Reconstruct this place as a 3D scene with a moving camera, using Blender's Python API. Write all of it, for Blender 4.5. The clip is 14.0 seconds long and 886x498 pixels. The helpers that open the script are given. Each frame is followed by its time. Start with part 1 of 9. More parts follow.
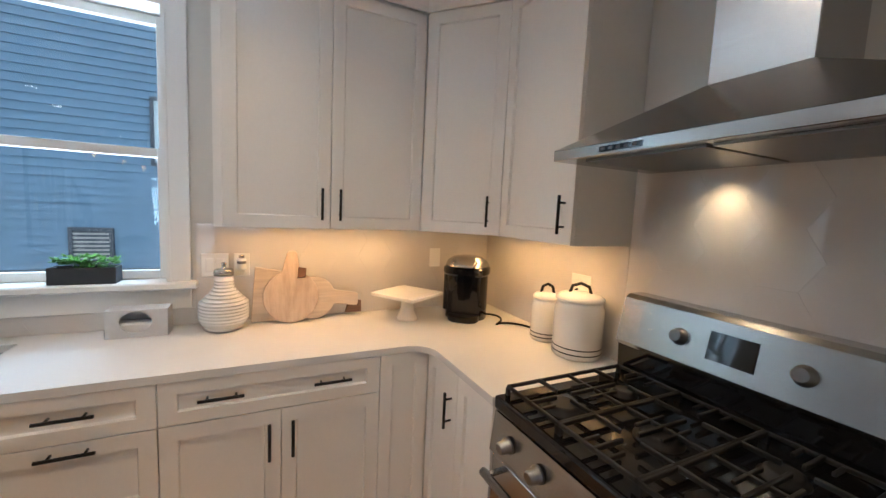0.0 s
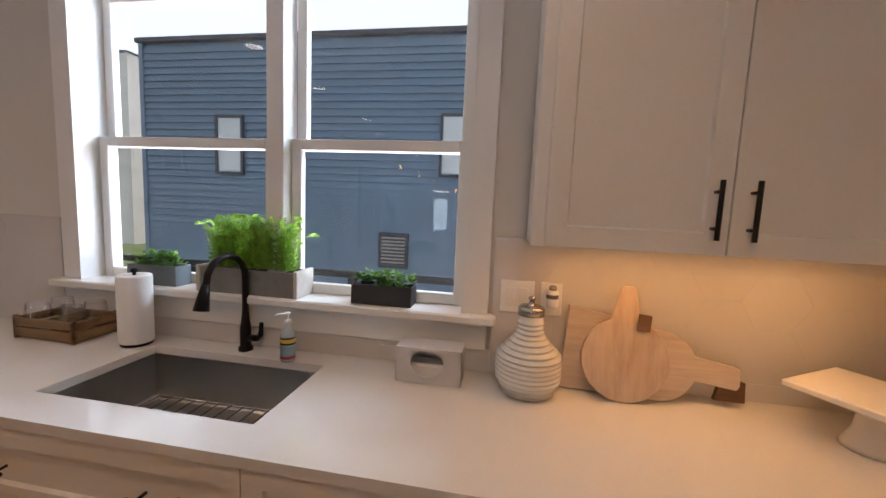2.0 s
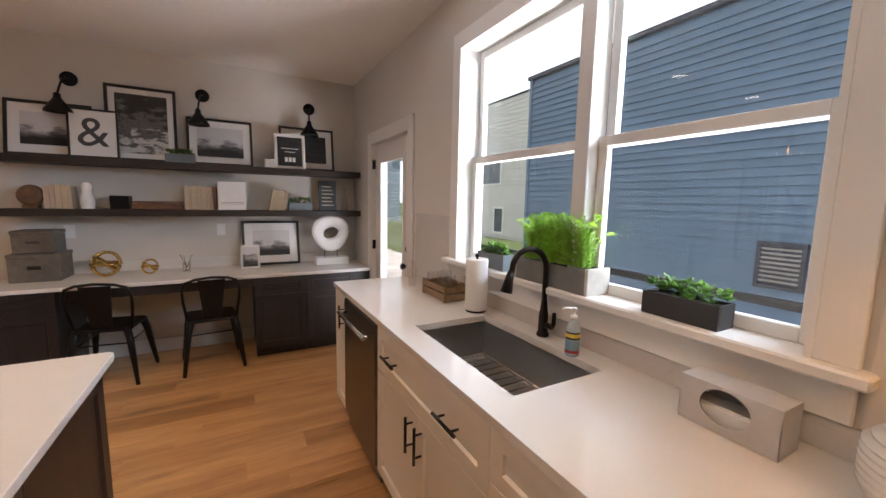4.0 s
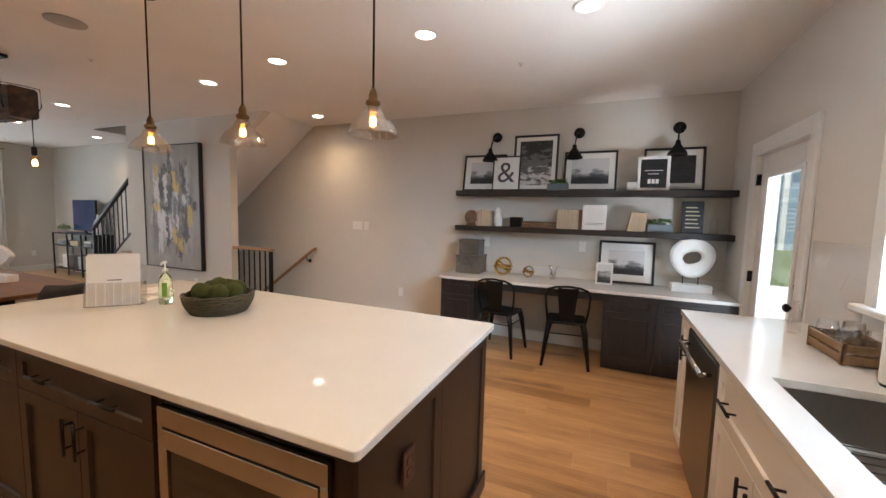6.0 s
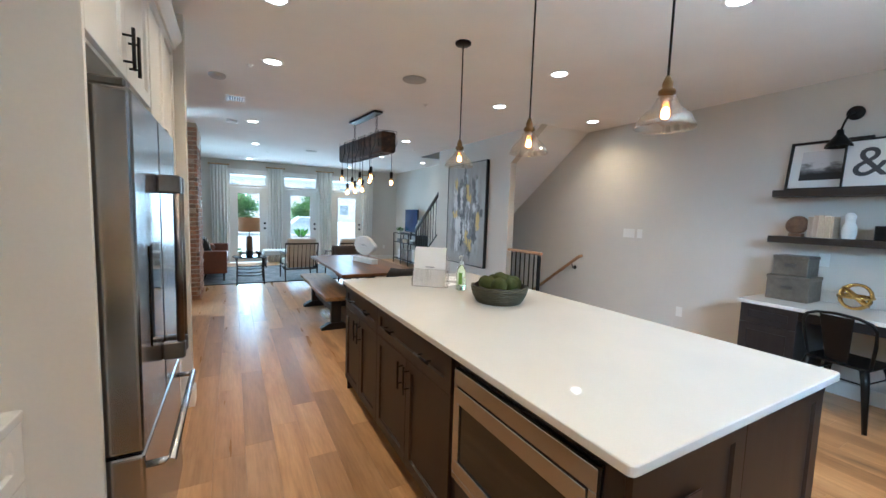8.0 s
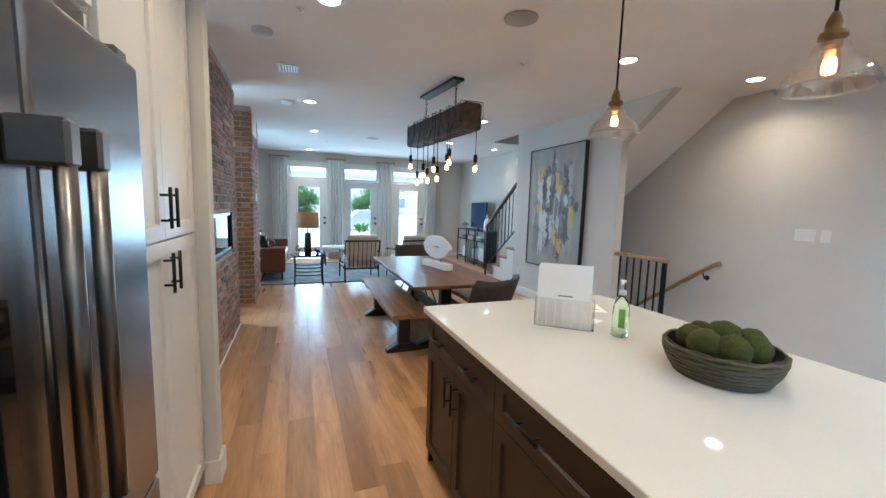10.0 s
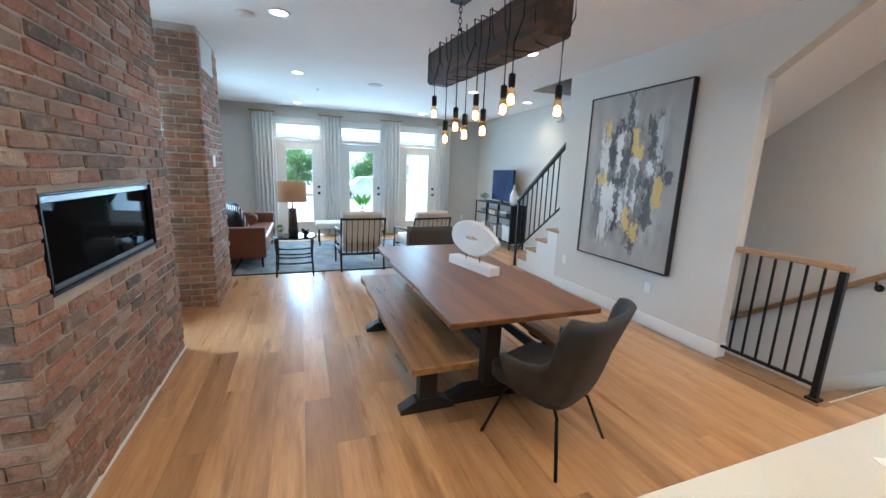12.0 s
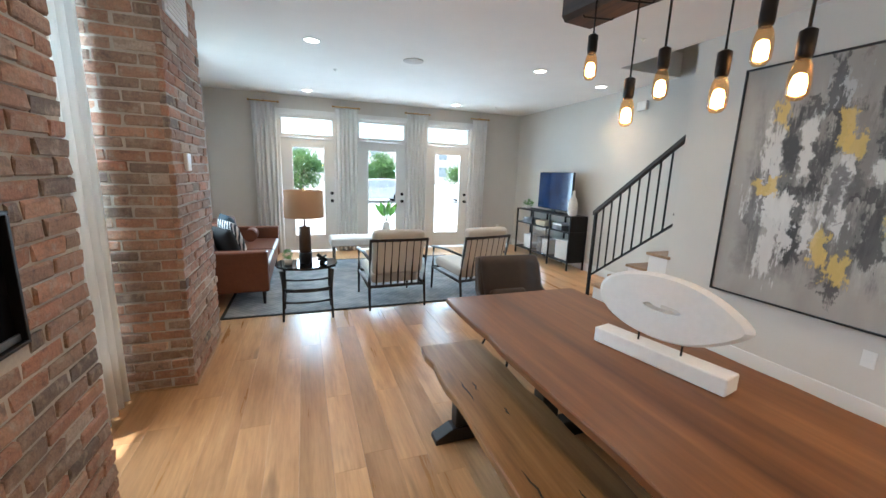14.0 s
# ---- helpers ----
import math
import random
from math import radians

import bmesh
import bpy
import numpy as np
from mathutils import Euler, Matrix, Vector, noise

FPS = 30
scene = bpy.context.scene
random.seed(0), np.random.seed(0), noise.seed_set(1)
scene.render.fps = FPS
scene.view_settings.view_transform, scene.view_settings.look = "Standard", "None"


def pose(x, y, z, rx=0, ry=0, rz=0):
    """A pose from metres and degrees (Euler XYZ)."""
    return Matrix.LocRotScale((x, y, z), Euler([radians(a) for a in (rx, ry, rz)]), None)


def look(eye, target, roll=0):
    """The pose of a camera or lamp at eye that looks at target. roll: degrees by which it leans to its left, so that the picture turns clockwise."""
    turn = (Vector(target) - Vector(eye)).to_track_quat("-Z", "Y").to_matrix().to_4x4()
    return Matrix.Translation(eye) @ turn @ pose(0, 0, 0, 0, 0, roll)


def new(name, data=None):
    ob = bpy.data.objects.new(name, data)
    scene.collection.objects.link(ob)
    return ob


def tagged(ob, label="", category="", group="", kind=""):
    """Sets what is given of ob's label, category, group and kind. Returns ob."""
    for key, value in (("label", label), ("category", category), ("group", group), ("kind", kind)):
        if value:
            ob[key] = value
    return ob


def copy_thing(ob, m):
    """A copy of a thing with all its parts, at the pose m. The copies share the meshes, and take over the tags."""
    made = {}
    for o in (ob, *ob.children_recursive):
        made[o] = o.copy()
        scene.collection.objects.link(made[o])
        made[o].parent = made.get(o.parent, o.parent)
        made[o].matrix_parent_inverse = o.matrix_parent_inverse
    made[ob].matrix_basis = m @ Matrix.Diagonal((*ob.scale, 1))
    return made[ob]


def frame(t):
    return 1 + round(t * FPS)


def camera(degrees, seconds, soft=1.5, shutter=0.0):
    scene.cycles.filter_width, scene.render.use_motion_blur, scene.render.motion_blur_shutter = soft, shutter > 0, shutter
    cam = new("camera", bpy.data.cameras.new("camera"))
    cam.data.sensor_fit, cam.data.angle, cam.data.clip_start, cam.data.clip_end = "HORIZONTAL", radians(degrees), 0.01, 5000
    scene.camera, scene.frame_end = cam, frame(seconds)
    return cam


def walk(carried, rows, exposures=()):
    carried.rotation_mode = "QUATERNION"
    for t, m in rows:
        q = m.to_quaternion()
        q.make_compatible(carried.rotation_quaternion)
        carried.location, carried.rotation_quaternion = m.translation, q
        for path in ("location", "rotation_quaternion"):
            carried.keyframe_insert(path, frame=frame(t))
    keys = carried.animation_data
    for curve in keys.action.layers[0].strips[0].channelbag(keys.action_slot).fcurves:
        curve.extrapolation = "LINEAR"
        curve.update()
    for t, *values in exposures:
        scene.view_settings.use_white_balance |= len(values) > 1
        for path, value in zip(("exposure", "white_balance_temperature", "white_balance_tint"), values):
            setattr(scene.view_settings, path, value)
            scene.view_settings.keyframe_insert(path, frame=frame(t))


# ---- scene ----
cam = camera(98.5, 14.0)
PATH = [
    (0, (1.596, 0.924, 1.528), (2.463, 2.716, 1.332), 2.6),
    (0.5, (1.586, 1.205, 1.492), (2.283, 3.07, 1.3), 2.6),
    (1, (1.525, 1.454, 1.511), (2.03, 3.378, 1.301), 2.7),
    (1.5, (1.43, 1.631, 1.507), (1.654, 3.607, 1.295), 2.7),
    (2, (1.352, 1.747, 1.51), (1.021, 3.708, 1.3), 2.5),
    (2.2, (1.365, 1.775, 1.508), (0.827, 3.688, 1.282), 2.4),
    (4.3, (1.586, 1.919, 1.486), (-0.286, 2.587, 1.261), 1.1),
    (4.5, (1.6, 1.934, 1.481), (-0.336, 2.391, 1.272), 1.1),
    (5, (1.647, 1.974, 1.459), (-0.346, 1.998, 1.284), 1.7),
    (5.5, (1.713, 1.998, 1.495), (-0.244, 1.629, 1.309), 1.5),
    (6, (1.759, 2.009, 1.494), (-0.073, 1.229, 1.314), 1.5),
    (6.5, (1.786, 2.009, 1.498), (0.161, 0.857, 1.318), 1.6),
    (7, (1.814, 2.009, 1.478), (0.426, 0.58, 1.3), 1.7),
    (7.5, (1.817, 2.013, 1.473), (0.664, 0.389, 1.294), 1.7),
    (8, (1.805, 1.98, 1.462), (0.843, 0.235, 1.287), 1.8),
    (8.5, (1.737, 1.927, 1.505), (0.953, 0.098, 1.308), 1.6),
    (8.7, (1.74, 1.825, 1.49), (0.992, -0.02, 1.303), 1.6),
    (10.8, (1.522, 0.255, 1.459), (0.82, -1.594, 1.162), 2.1),
    (11, (1.468, 0.103, 1.446), (0.759, -1.739, 1.122), 2.2),
    (11.5, (1.414, -0.314, 1.465), (0.702, -2.146, 1.094), 2.2),
    (12, (1.403, -0.672, 1.492), (0.717, -2.51, 1.102), 2.1),
    (12.5, (1.421, -1.076, 1.509), (0.733, -2.914, 1.12), 2.1),
    (13, (1.47, -1.491, 1.506), (0.787, -3.331, 1.118), 2.0),
    (13.5, (1.491, -1.846, 1.494), (0.814, -3.688, 1.107), 1.9),
    (14, (1.522, -2.273, 1.507), (0.848, -4.116, 1.122), 1.9),
]
EXPOSURES = [(0.0, 0.14, 5250, 8), (0.8, -0.12, 5800, 16), (2.0, -0.70, 6500, 24), (4.6, -0.18, 6900, 23), (5.0, -0.20, 7050, 26), (6.0, 0.22, 6150, 14), (7.2, 0.48, 5000, 3),
             (8.5, 0.50, 4850, 1), (11.0, 0.50, 4700, 1), (12.2, 0.80, 4850, 2), (14.0, 0.74, 5450, 6)]
walk(cam, [(t, look(eye, target, roll)) for t, eye, target, roll in PATH], EXPOSURES)

# ---- light ----
world = bpy.data.worlds.new("sky")
scene.world = world
world.use_nodes = True
wn = world.node_tree
sky = wn.nodes.new("ShaderNodeTexSky")
sky.sky_type = "NISHITA"
sky.sun_disc = False
sky.sun_elevation = radians(72)
sky.sun_rotation = radians(80)
sky.air_density, sky.dust_density, sky.ozone_density = 1.0, 9.0, 1.0
wn.links.new(sky.outputs[0], wn.nodes["Background"].inputs[0])
wn.nodes["Background"].inputs[1].default_value = 0.15


def lamp(name, kind, m, energy, colour, **more):
    data = bpy.data.lights.new(name, kind)
    data.energy, data.color = energy, colour
    for key, value in more.items():
        if key == "size":
            data.size = value
        elif key == "size_y":
            data.shape, data.size_y = "RECTANGLE", value
        elif key == "angle":
            data.angle = value
        elif key == "radius":
            data.shadow_soft_size = value
        elif key == "spread":
            data.spread = value
        elif key == "disk":
            data.shape, data.size = "DISK", value
    ob = new(name, data)
    ob.matrix_world = m
    return ob


# high sun from the east, a little north of it
lamp("sun", "SUN", look((5, 1.2, 17), (0, 0, 0)), 5.0, (1.0, 0.95, 0.88), angle=radians(0.5))
# added area lamps outside the openings, standing in for daylight
SKY = (0.74, 0.90, 1.0)
lamp("window_light", "AREA", look((1.5, 4.5, 2.62), (-1.6, 0.9, 1.45)), 75, (0.64, 0.85, 1.0), size=1.4, size_y=0.8, spread=radians(110))
# added lamp below the sill, standing in for light bounced off the ground
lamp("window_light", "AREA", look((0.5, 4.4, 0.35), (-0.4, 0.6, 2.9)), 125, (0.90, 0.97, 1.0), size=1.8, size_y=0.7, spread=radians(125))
# added fill beside the window, out of view, to brighten the desk wall
lamp("window_light", "AREA", look((2.2, 3.8, 2.0), (-2.86, 1.75, 1.7)), 18, SKY, size=1.0, size_y=1.2)
for dx in (1.427, 0.092, -1.246):
    lamp("door_light", "AREA", look((dx, -9.95, 1.35), (dx, -5.0, 0.3)), 35, SKY, size=0.6, size_y=1.7)
for wy, watts in ((-1.9, 30), (-4.64, 34), (-7.6, 28)):
    lamp("side_window_light", "AREA", look((3.2, wy, 2.2), (1.6, wy, 0.6)), watts, SKY, size=0.6, size_y=0.8)
# first can is out of view, added on the row's spacing to brighten cabinets
CANS = [(1.53, 1.9), (-0.78, 1.83), (-0.78, 0.75), (-0.78, -0.65), (-0.96, -1.77), (-2.38, -1.62), (1.53, 0.75), (1.56, -0.70),
        (1.48, -1.81), (1.53, -4.46), (-0.92, -4.45), (1.40, -6.57), (-1.20, -6.52), (-2.38, -6.82), (1.42, -9.16), (-1.15, -9.16)]
WARM = (1.0, 0.80, 0.58)
for cx, cy in CANS:
    lamp("can_light", "AREA", look((cx, cy, 2.742), (cx, cy, 0)), 6.0 if cy > -3 else 3.6, (1.0, 0.67, 0.35), disk=0.12, spread=radians(130))
# strips under the wall cabinets, the hood's lamp
lamp("cabinet_strip", "AREA", look((1.93, 2.93, 1.408), (1.93, 3.0, 0)), 3.2, (1.0, 0.51, 0.16), size=0.9, size_y=0.03)
lamp("cabinet_strip", "AREA", look((2.80, 2.45, 1.408), (2.80, 2.45, 0)), 3.2, (1.0, 0.51, 0.16), size=0.03, size_y=0.8)
lamp("hood_light", "AREA", look((2.915, 1.66, 1.69), (2.985, 1.66, 1.2)), 0.38, (1.0, 0.66, 0.32), disk=0.05, spread=radians(110))

# ---- materials ----
MATS = {}


def ramp(nt, fac, stops):
    node = nt.nodes.new("ShaderNodeValToRGB")
    while len(node.color_ramp.elements) < len(stops):
        node.color_ramp.elements.new(0.5)
    for el, (at, c) in zip(node.color_ramp.elements, stops):
        el.position, el.color = at, (*c, 1)
    nt.links.new(fac, node.inputs[0])
    return node.outputs[0]


def mixed(nt, fac, a, b, mode="MIX"):
    node = nt.nodes.new("ShaderNodeMix")
    node.data_type, node.blend_type = "RGBA", mode
    for socket, value in ((node.inputs[0], fac), (node.inputs[6], a), (node.inputs[7], b)):
        if isinstance(value, bpy.types.NodeSocket):
            nt.links.new(value, socket)
        elif isinstance(value, (int, float)):
            socket.default_value = value
        else:
            socket.default_value = (*value, 1)
    return node.outputs[2]


def tex(nt, scale, detail=4, stretch=(1, 1, 1), rough=0.55, random_shift=False):
    coord = nt.nodes.new("ShaderNodeTexCoord")
    mapping = nt.nodes.new("ShaderNodeMapping")
    mapping.inputs["Scale"].default_value = stretch
    nt.links.new(coord.outputs["Object"], mapping.inputs[0])
    node = nt.nodes.new("ShaderNodeTexNoise")
    node.inputs["Scale"].default_value, node.inputs["Detail"].default_value, node.inputs["Roughness"].default_value = scale, detail, rough
    if random_shift:
        info = nt.nodes.new("ShaderNodeObjectInfo")
        node.noise_dimensions = "4D"
        times = nt.nodes.new("ShaderNodeMath")
        times.operation = "MULTIPLY"
        times.inputs[1].default_value = 37.0
        nt.links.new(info.outputs["Random"], times.inputs[0])
        nt.links.new(times.outputs[0], node.inputs["W"])
    nt.links.new(mapping.outputs[0], node.inputs["Vector"])
    return node.outputs[0]


def bumped(nt, bsdf, height, strength, distance=0.002):
    node = nt.nodes.new("ShaderNodeBump")
    node.inputs["Strength"].default_value, node.inputs["Distance"].default_value = strength, distance
    nt.links.new(height, node.inputs["Height"])
    nt.links.new(node.outputs[0], bsdf.inputs["Normal"])


def start(name):
    m = bpy.data.materials.new(name)
    m.use_nodes = True
    MATS[name] = m
    return m, m.node_tree, m.node_tree.nodes["Principled BSDF"]


def surface(name, colour, rough=0.5, metal=0.0, vary=0.06, grain=60, bump=0.08, stretch=(1, 1, 1), coat=0.0, sheen=0.0, rough_vary=0.06):
    """A plain surface with broad and fine variation."""
    m, nt, b = start(name)
    broad, fine = tex(nt, 2.2, 3), tex(nt, grain, 4, stretch)
    dark = tuple(c * (1 - vary) for c in colour)
    light = tuple(min(1, c * (1 + vary)) for c in colour)
    c = ramp(nt, broad, [(0.3, dark), (0.7, light)])
    f = ramp(nt, fine, [(0.3, (1 - vary,) * 3), (0.7, (1, 1, 1))])
    nt.links.new(mixed(nt, 1.0, c, f, "MULTIPLY"), b.inputs["Base Color"])
    r = nt.nodes.new("ShaderNodeMapRange")
    r.inputs[3].default_value, r.inputs[4].default_value = max(0.02, rough - rough_vary), min(1, rough + rough_vary)
    nt.links.new(broad, r.inputs[0])
    nt.links.new(r.outputs[0], b.inputs["Roughness"])
    b.inputs["Metallic"].default_value = metal
    b.inputs["Coat Weight"].default_value = coat
    b.inputs["Sheen Weight"].default_value = sheen
    if bump:
        bumped(nt, b, fine, bump)
    return m


def wood(name, dark, mid, light, rough=0.35, along=1, scale=9, coat=0.0, per_piece=0.0, bump=0.12, knots=0.0):
    """Wood with the grain along axis 0, 1 or 2; per_piece varies it from board to board."""
    m, nt, b = start(name)
    stretch = [1.0, 1.0, 1.0]
    stretch[along] = 0.07
    g = tex(nt, scale * 2, 8, stretch, 0.62, per_piece > 0)
    fine = tex(nt, scale * 14, 4, stretch, 0.6)
    c = ramp(nt, g, [(0.30, dark), (0.50, mid), (0.72, light)])
    c = mixed(nt, 0.5, c, ramp(nt, fine, [(0.35, (0.72, 0.70, 0.68)), (0.6, (1, 1, 1))]), "MULTIPLY")
    if knots:
        s2 = [1.0, 1.0, 1.0]
        s2[along] = 0.16
        k = tex(nt, 6.5, 3, s2, 0.5, True)
        c = mixed(nt, ramp(nt, k, [(0.62, (0, 0, 0)), (0.74, (knots,) * 3)]), c, tuple(v * 0.42 for v in dark))
    if per_piece:
        info = nt.nodes.new("ShaderNodeObjectInfo")
        low, high = 1 - per_piece, 1 + per_piece * 0.35
        tone = ramp(nt, info.outputs["Random"], [(0.0, (low, low * 0.95, low * 0.9)), (0.12, (low * 1.12, low * 1.08, low * 1.02)), (0.3, (0.97, 0.96, 0.95)), (1.0, (high, high, high * 0.98))])
        c = mixed(nt, 1.0, c, tone, "MULTIPLY")
        s3 = [1.0, 1.0, 1.0]
        s3[along] = 0.3
        cloud = tex(nt, 5.0, 4, s3, 0.6, True)
        c = mixed(nt, 1.0, c, ramp(nt, cloud, [(0.32, (0.80, 0.76, 0.72)), (0.48, (1.0, 1.0, 1.0)), (0.70, (1.10, 1.09, 1.07))]), "MULTIPLY")
    nt.links.new(c, b.inputs["Base Color"])
    r = nt.nodes.new("ShaderNodeMapRange")
    r.inputs[3].default_value, r.inputs[4].default_value = rough - 0.08, rough + 0.1
    nt.links.new(g, r.inputs[0])
    nt.links.new(r.outputs[0], b.inputs["Roughness"])
    b.inputs["Coat Weight"].default_value = coat
    b.inputs["Coat Roughness"].default_value = 0.22
    bumped(nt, b, fine, bump, 0.001)
    return m


def glass(name, tint=(1, 1, 1), rough=0.0):
    m, nt, b = start(name)
    b.inputs["Base Color"].default_value = (*tint, 1)
    b.inputs["Transmission Weight"].default_value = 1.0
    b.inputs["Roughness"].default_value = rough
    b.inputs["IOR"].default_value = 1.45
    return m


def pane_glass(name, gloss_low=0.032, tint=(0.96, 0.98, 0.98)):
    """Thin glass: clear, with a gloss that grows towards grazing sight."""
    m, nt, b = start(name)
    clear, gloss, mix, layer, power, spread = (nt.nodes.new("ShaderNode" + k) for k in ("BsdfTransparent", "BsdfGlossy", "MixShader", "LayerWeight", "Math", "MapRange"))
    clear.inputs[0].default_value = (*tint, 1)
    gloss.inputs["Roughness"].default_value = 0.01
    layer.inputs[0].default_value = 0.5
    power.operation = "POWER"
    power.inputs[1].default_value = 4.0
    nt.links.new(layer.outputs["Facing"], power.inputs[0])
    spread.inputs[3].default_value, spread.inputs[4].default_value = gloss_low, 0.9
    nt.links.new(power.outputs[0], spread.inputs[0])
    nt.links.new(spread.outputs[0], mix.inputs[0])
    nt.links.new(clear.outputs[0], mix.inputs[1])
    nt.links.new(gloss.outputs[0], mix.inputs[2])
    nt.links.new(mix.outputs[0], nt.nodes["Material Output"].inputs[0])
    return m


def glow(name, colour, strength):
    m, nt, b = start(name)
    b.inputs["Base Color"].default_value = (*colour, 1)
    b.inputs["Emission Color"].default_value = (*colour, 1)
    b.inputs["Emission Strength"].default_value = strength
    return m


def brick_mat(name):
    m, nt, b = start(name)
    info = nt.nodes.new("ShaderNodeObjectInfo")
    geo = nt.nodes.new("ShaderNodeNewGeometry")
    add = nt.nodes.new("ShaderNodeMath")
    add.operation = "ADD"
    wrap = nt.nodes.new("ShaderNodeMath")
    wrap.operation = "FRACT"
    nt.links.new(info.outputs["Random"], add.inputs[0])
    nt.links.new(geo.outputs["Random Per Island"], add.inputs[1])
    nt.links.new(add.outputs[0], wrap.inputs[0])
    base = ramp(nt, wrap.outputs[0], [(0.0, (0.15, 0.115, 0.092)), (0.14, (0.27, 0.182, 0.132)), (0.36, (0.33, 0.186, 0.118)), (0.58, (0.41, 0.196, 0.118)), (0.72, (0.32, 0.232, 0.172)), (0.88, (0.47, 0.240, 0.140)), (1.0, (0.49, 0.39, 0.30))])
    blot, patch, fine = tex(nt, 22, 5, random_shift=True), tex(nt, 9, 4, (1, 1, 2.2), 0.6, True), tex(nt, 110, 5)
    c = mixed(nt, ramp(nt, patch, [(0.52, (0, 0, 0)), (0.66, (0.5,) * 3)]), base, (0.20, 0.115, 0.08))
    c = mixed(nt, ramp(nt, blot, [(0.52, (0, 0, 0)), (0.66, (0.72,) * 3)]), c, (0.43, 0.355, 0.27))
    c = mixed(nt, ramp(nt, blot, [(0.30, (0.6,) * 3), (0.42, (0, 0, 0))]), c, (0.085, 0.060, 0.048))
    c = mixed(nt, 0.7, c, ramp(nt, fine, [(0.3, (0.55, 0.55, 0.55)), (0.6, (1, 1, 1))]), "MULTIPLY")
    nt.links.new(c, b.inputs["Base Color"])
    b.inputs["Roughness"].default_value = 0.82
    bumped(nt, b, mixed(nt, 0.5, fine, blot), 0.8, 0.007)
    return m


WALL = surface("wall_paint", (0.63, 0.60, 0.548), 0.85, vary=0.02, grain=220, bump=0.05)
CEIL = surface("ceiling_paint", (0.85, 0.83, 0.80), 0.9, vary=0.02, grain=200, bump=0.05)
TRIM = surface("white_trim_paint", (0.78, 0.77, 0.74), 0.4, vary=0.02, grain=90, bump=0.03)
CAB = surface("white_cabinet_paint", (0.74, 0.71, 0.66), 0.38, vary=0.025, grain=80, bump=0.03)
DARKCAB = wood("espresso_cabinet_stain", (0.014, 0.0075, 0.0055), (0.024, 0.0125, 0.009), (0.036, 0.019, 0.0135), 0.40, 2, 8, bump=0.05)
DESKCAB = wood("charcoal_cabinet_stain", (0.015, 0.0125, 0.013), (0.022, 0.0185, 0.019), (0.032, 0.027, 0.027), 0.42, 2, 8, bump=0.05)
QUARTZ = surface("white_quartz", (0.70, 0.685, 0.655), 0.055, vary=0.03, grain=160, bump=0.0, rough_vary=0.02)
SPLASH = surface("glossy_backsplash", (0.60, 0.57, 0.54), 0.055, vary=0.03, grain=7, bump=0.16, rough_vary=0.02)
STEEL = surface("brushed_steel", (0.47, 0.465, 0.455), 0.24, 1.0, vary=0.08, grain=90, bump=0.06, stretch=(1, 0.04, 1))
FRIDGESTEEL = surface("fridge_steel", (0.34, 0.335, 0.33), 0.22, 1.0, vary=0.06, grain=60, bump=0.006, stretch=(1, 1, 0.03), rough_vary=0.03)
FIREGLASS = surface("fire_glass", (0.006, 0.006, 0.007), 0.03, vary=0.05, grain=40, bump=0.0, rough_vary=0.01)
FIREGLASS.node_tree.nodes["Principled BSDF"].inputs["IOR"].default_value = 1.05
DARKSTEEL = surface("dark_steel", (0.20, 0.19, 0.185), 0.32, 1.0, vary=0.06, grain=90, bump=0.04)
SINKSTEEL = surface("sink_steel", (0.46, 0.46, 0.46), 0.34, 1.0, vary=0.06, grain=60, bump=0.05)
BLACK = surface("black_metal", (0.012, 0.011, 0.011), 0.42, 0.6, vary=0.1, grain=80, bump=0.04)
IRON = surface("cast_iron", (0.010, 0.0095, 0.0095), 0.62, 0.2, vary=0.15, grain=120, bump=0.15)
BLACKGLOSS = surface("black_gloss", (0.008, 0.008, 0.009), 0.05, vary=0.05, grain=40, bump=0.0, rough_vary=0.015)
BRONZE = surface("oil_rubbed_bronze", (0.016, 0.012, 0.011), 0.36, 0.7, vary=0.12, grain=60, bump=0.03)
OAK = wood("oak_floor", (0.40, 0.215, 0.092), (0.52, 0.298, 0.136), (0.64, 0.392, 0.196), 0.29, 1, 5, coat=0.2, per_piece=0.30, knots=0.9)
RAILOAK = wood("oak_rail", (0.26, 0.14, 0.06), (0.36, 0.21, 0.10), (0.43, 0.27, 0.14), 0.4, 1, 9)
TREAD = wood("oak_tread", (0.26, 0.15, 0.07), (0.36, 0.22, 0.12), (0.43, 0.28, 0.16), 0.4, 0, 9)
WALNUT = wood("walnut_table", (0.090, 0.031, 0.009), (0.200, 0.080, 0.025), (0.33, 0.148, 0.052), 0.37, 1, 3.0, coat=0.04)
BENCHWOOD = wood("live_edge_bench", (0.065, 0.030, 0.011), (0.27, 0.140, 0.052), (0.45, 0.270, 0.120), 0.38, 1, 3.4, knots=1.0)
SHELFWOOD = wood("dark_shelf_wood", (0.014, 0.009, 0.007), (0.024, 0.016, 0.012), (0.038, 0.026, 0.02), 0.5, 1, 7)
BEAMWOOD = wood("charred_beam", (0.014, 0.010, 0.008), (0.050, 0.028, 0.017), (0.165, 0.078, 0.038), 0.6, 1, 6, bump=0.5)
BLACKWOOD = wood("black_wood", (0.008, 0.007, 0.007), (0.013, 0.011, 0.011), (0.02, 0.017, 0.016), 0.42, 2, 8, bump=0.06)
BRICK = brick_mat("reclaimed_brick")
MORTAR = surface("mortar", (0.50, 0.44, 0.36), 0.95, vary=0.15, grain=70, bump=0.5)
PANE = pane_glass("window_glass")
CLEAR = glass("clear_glass")
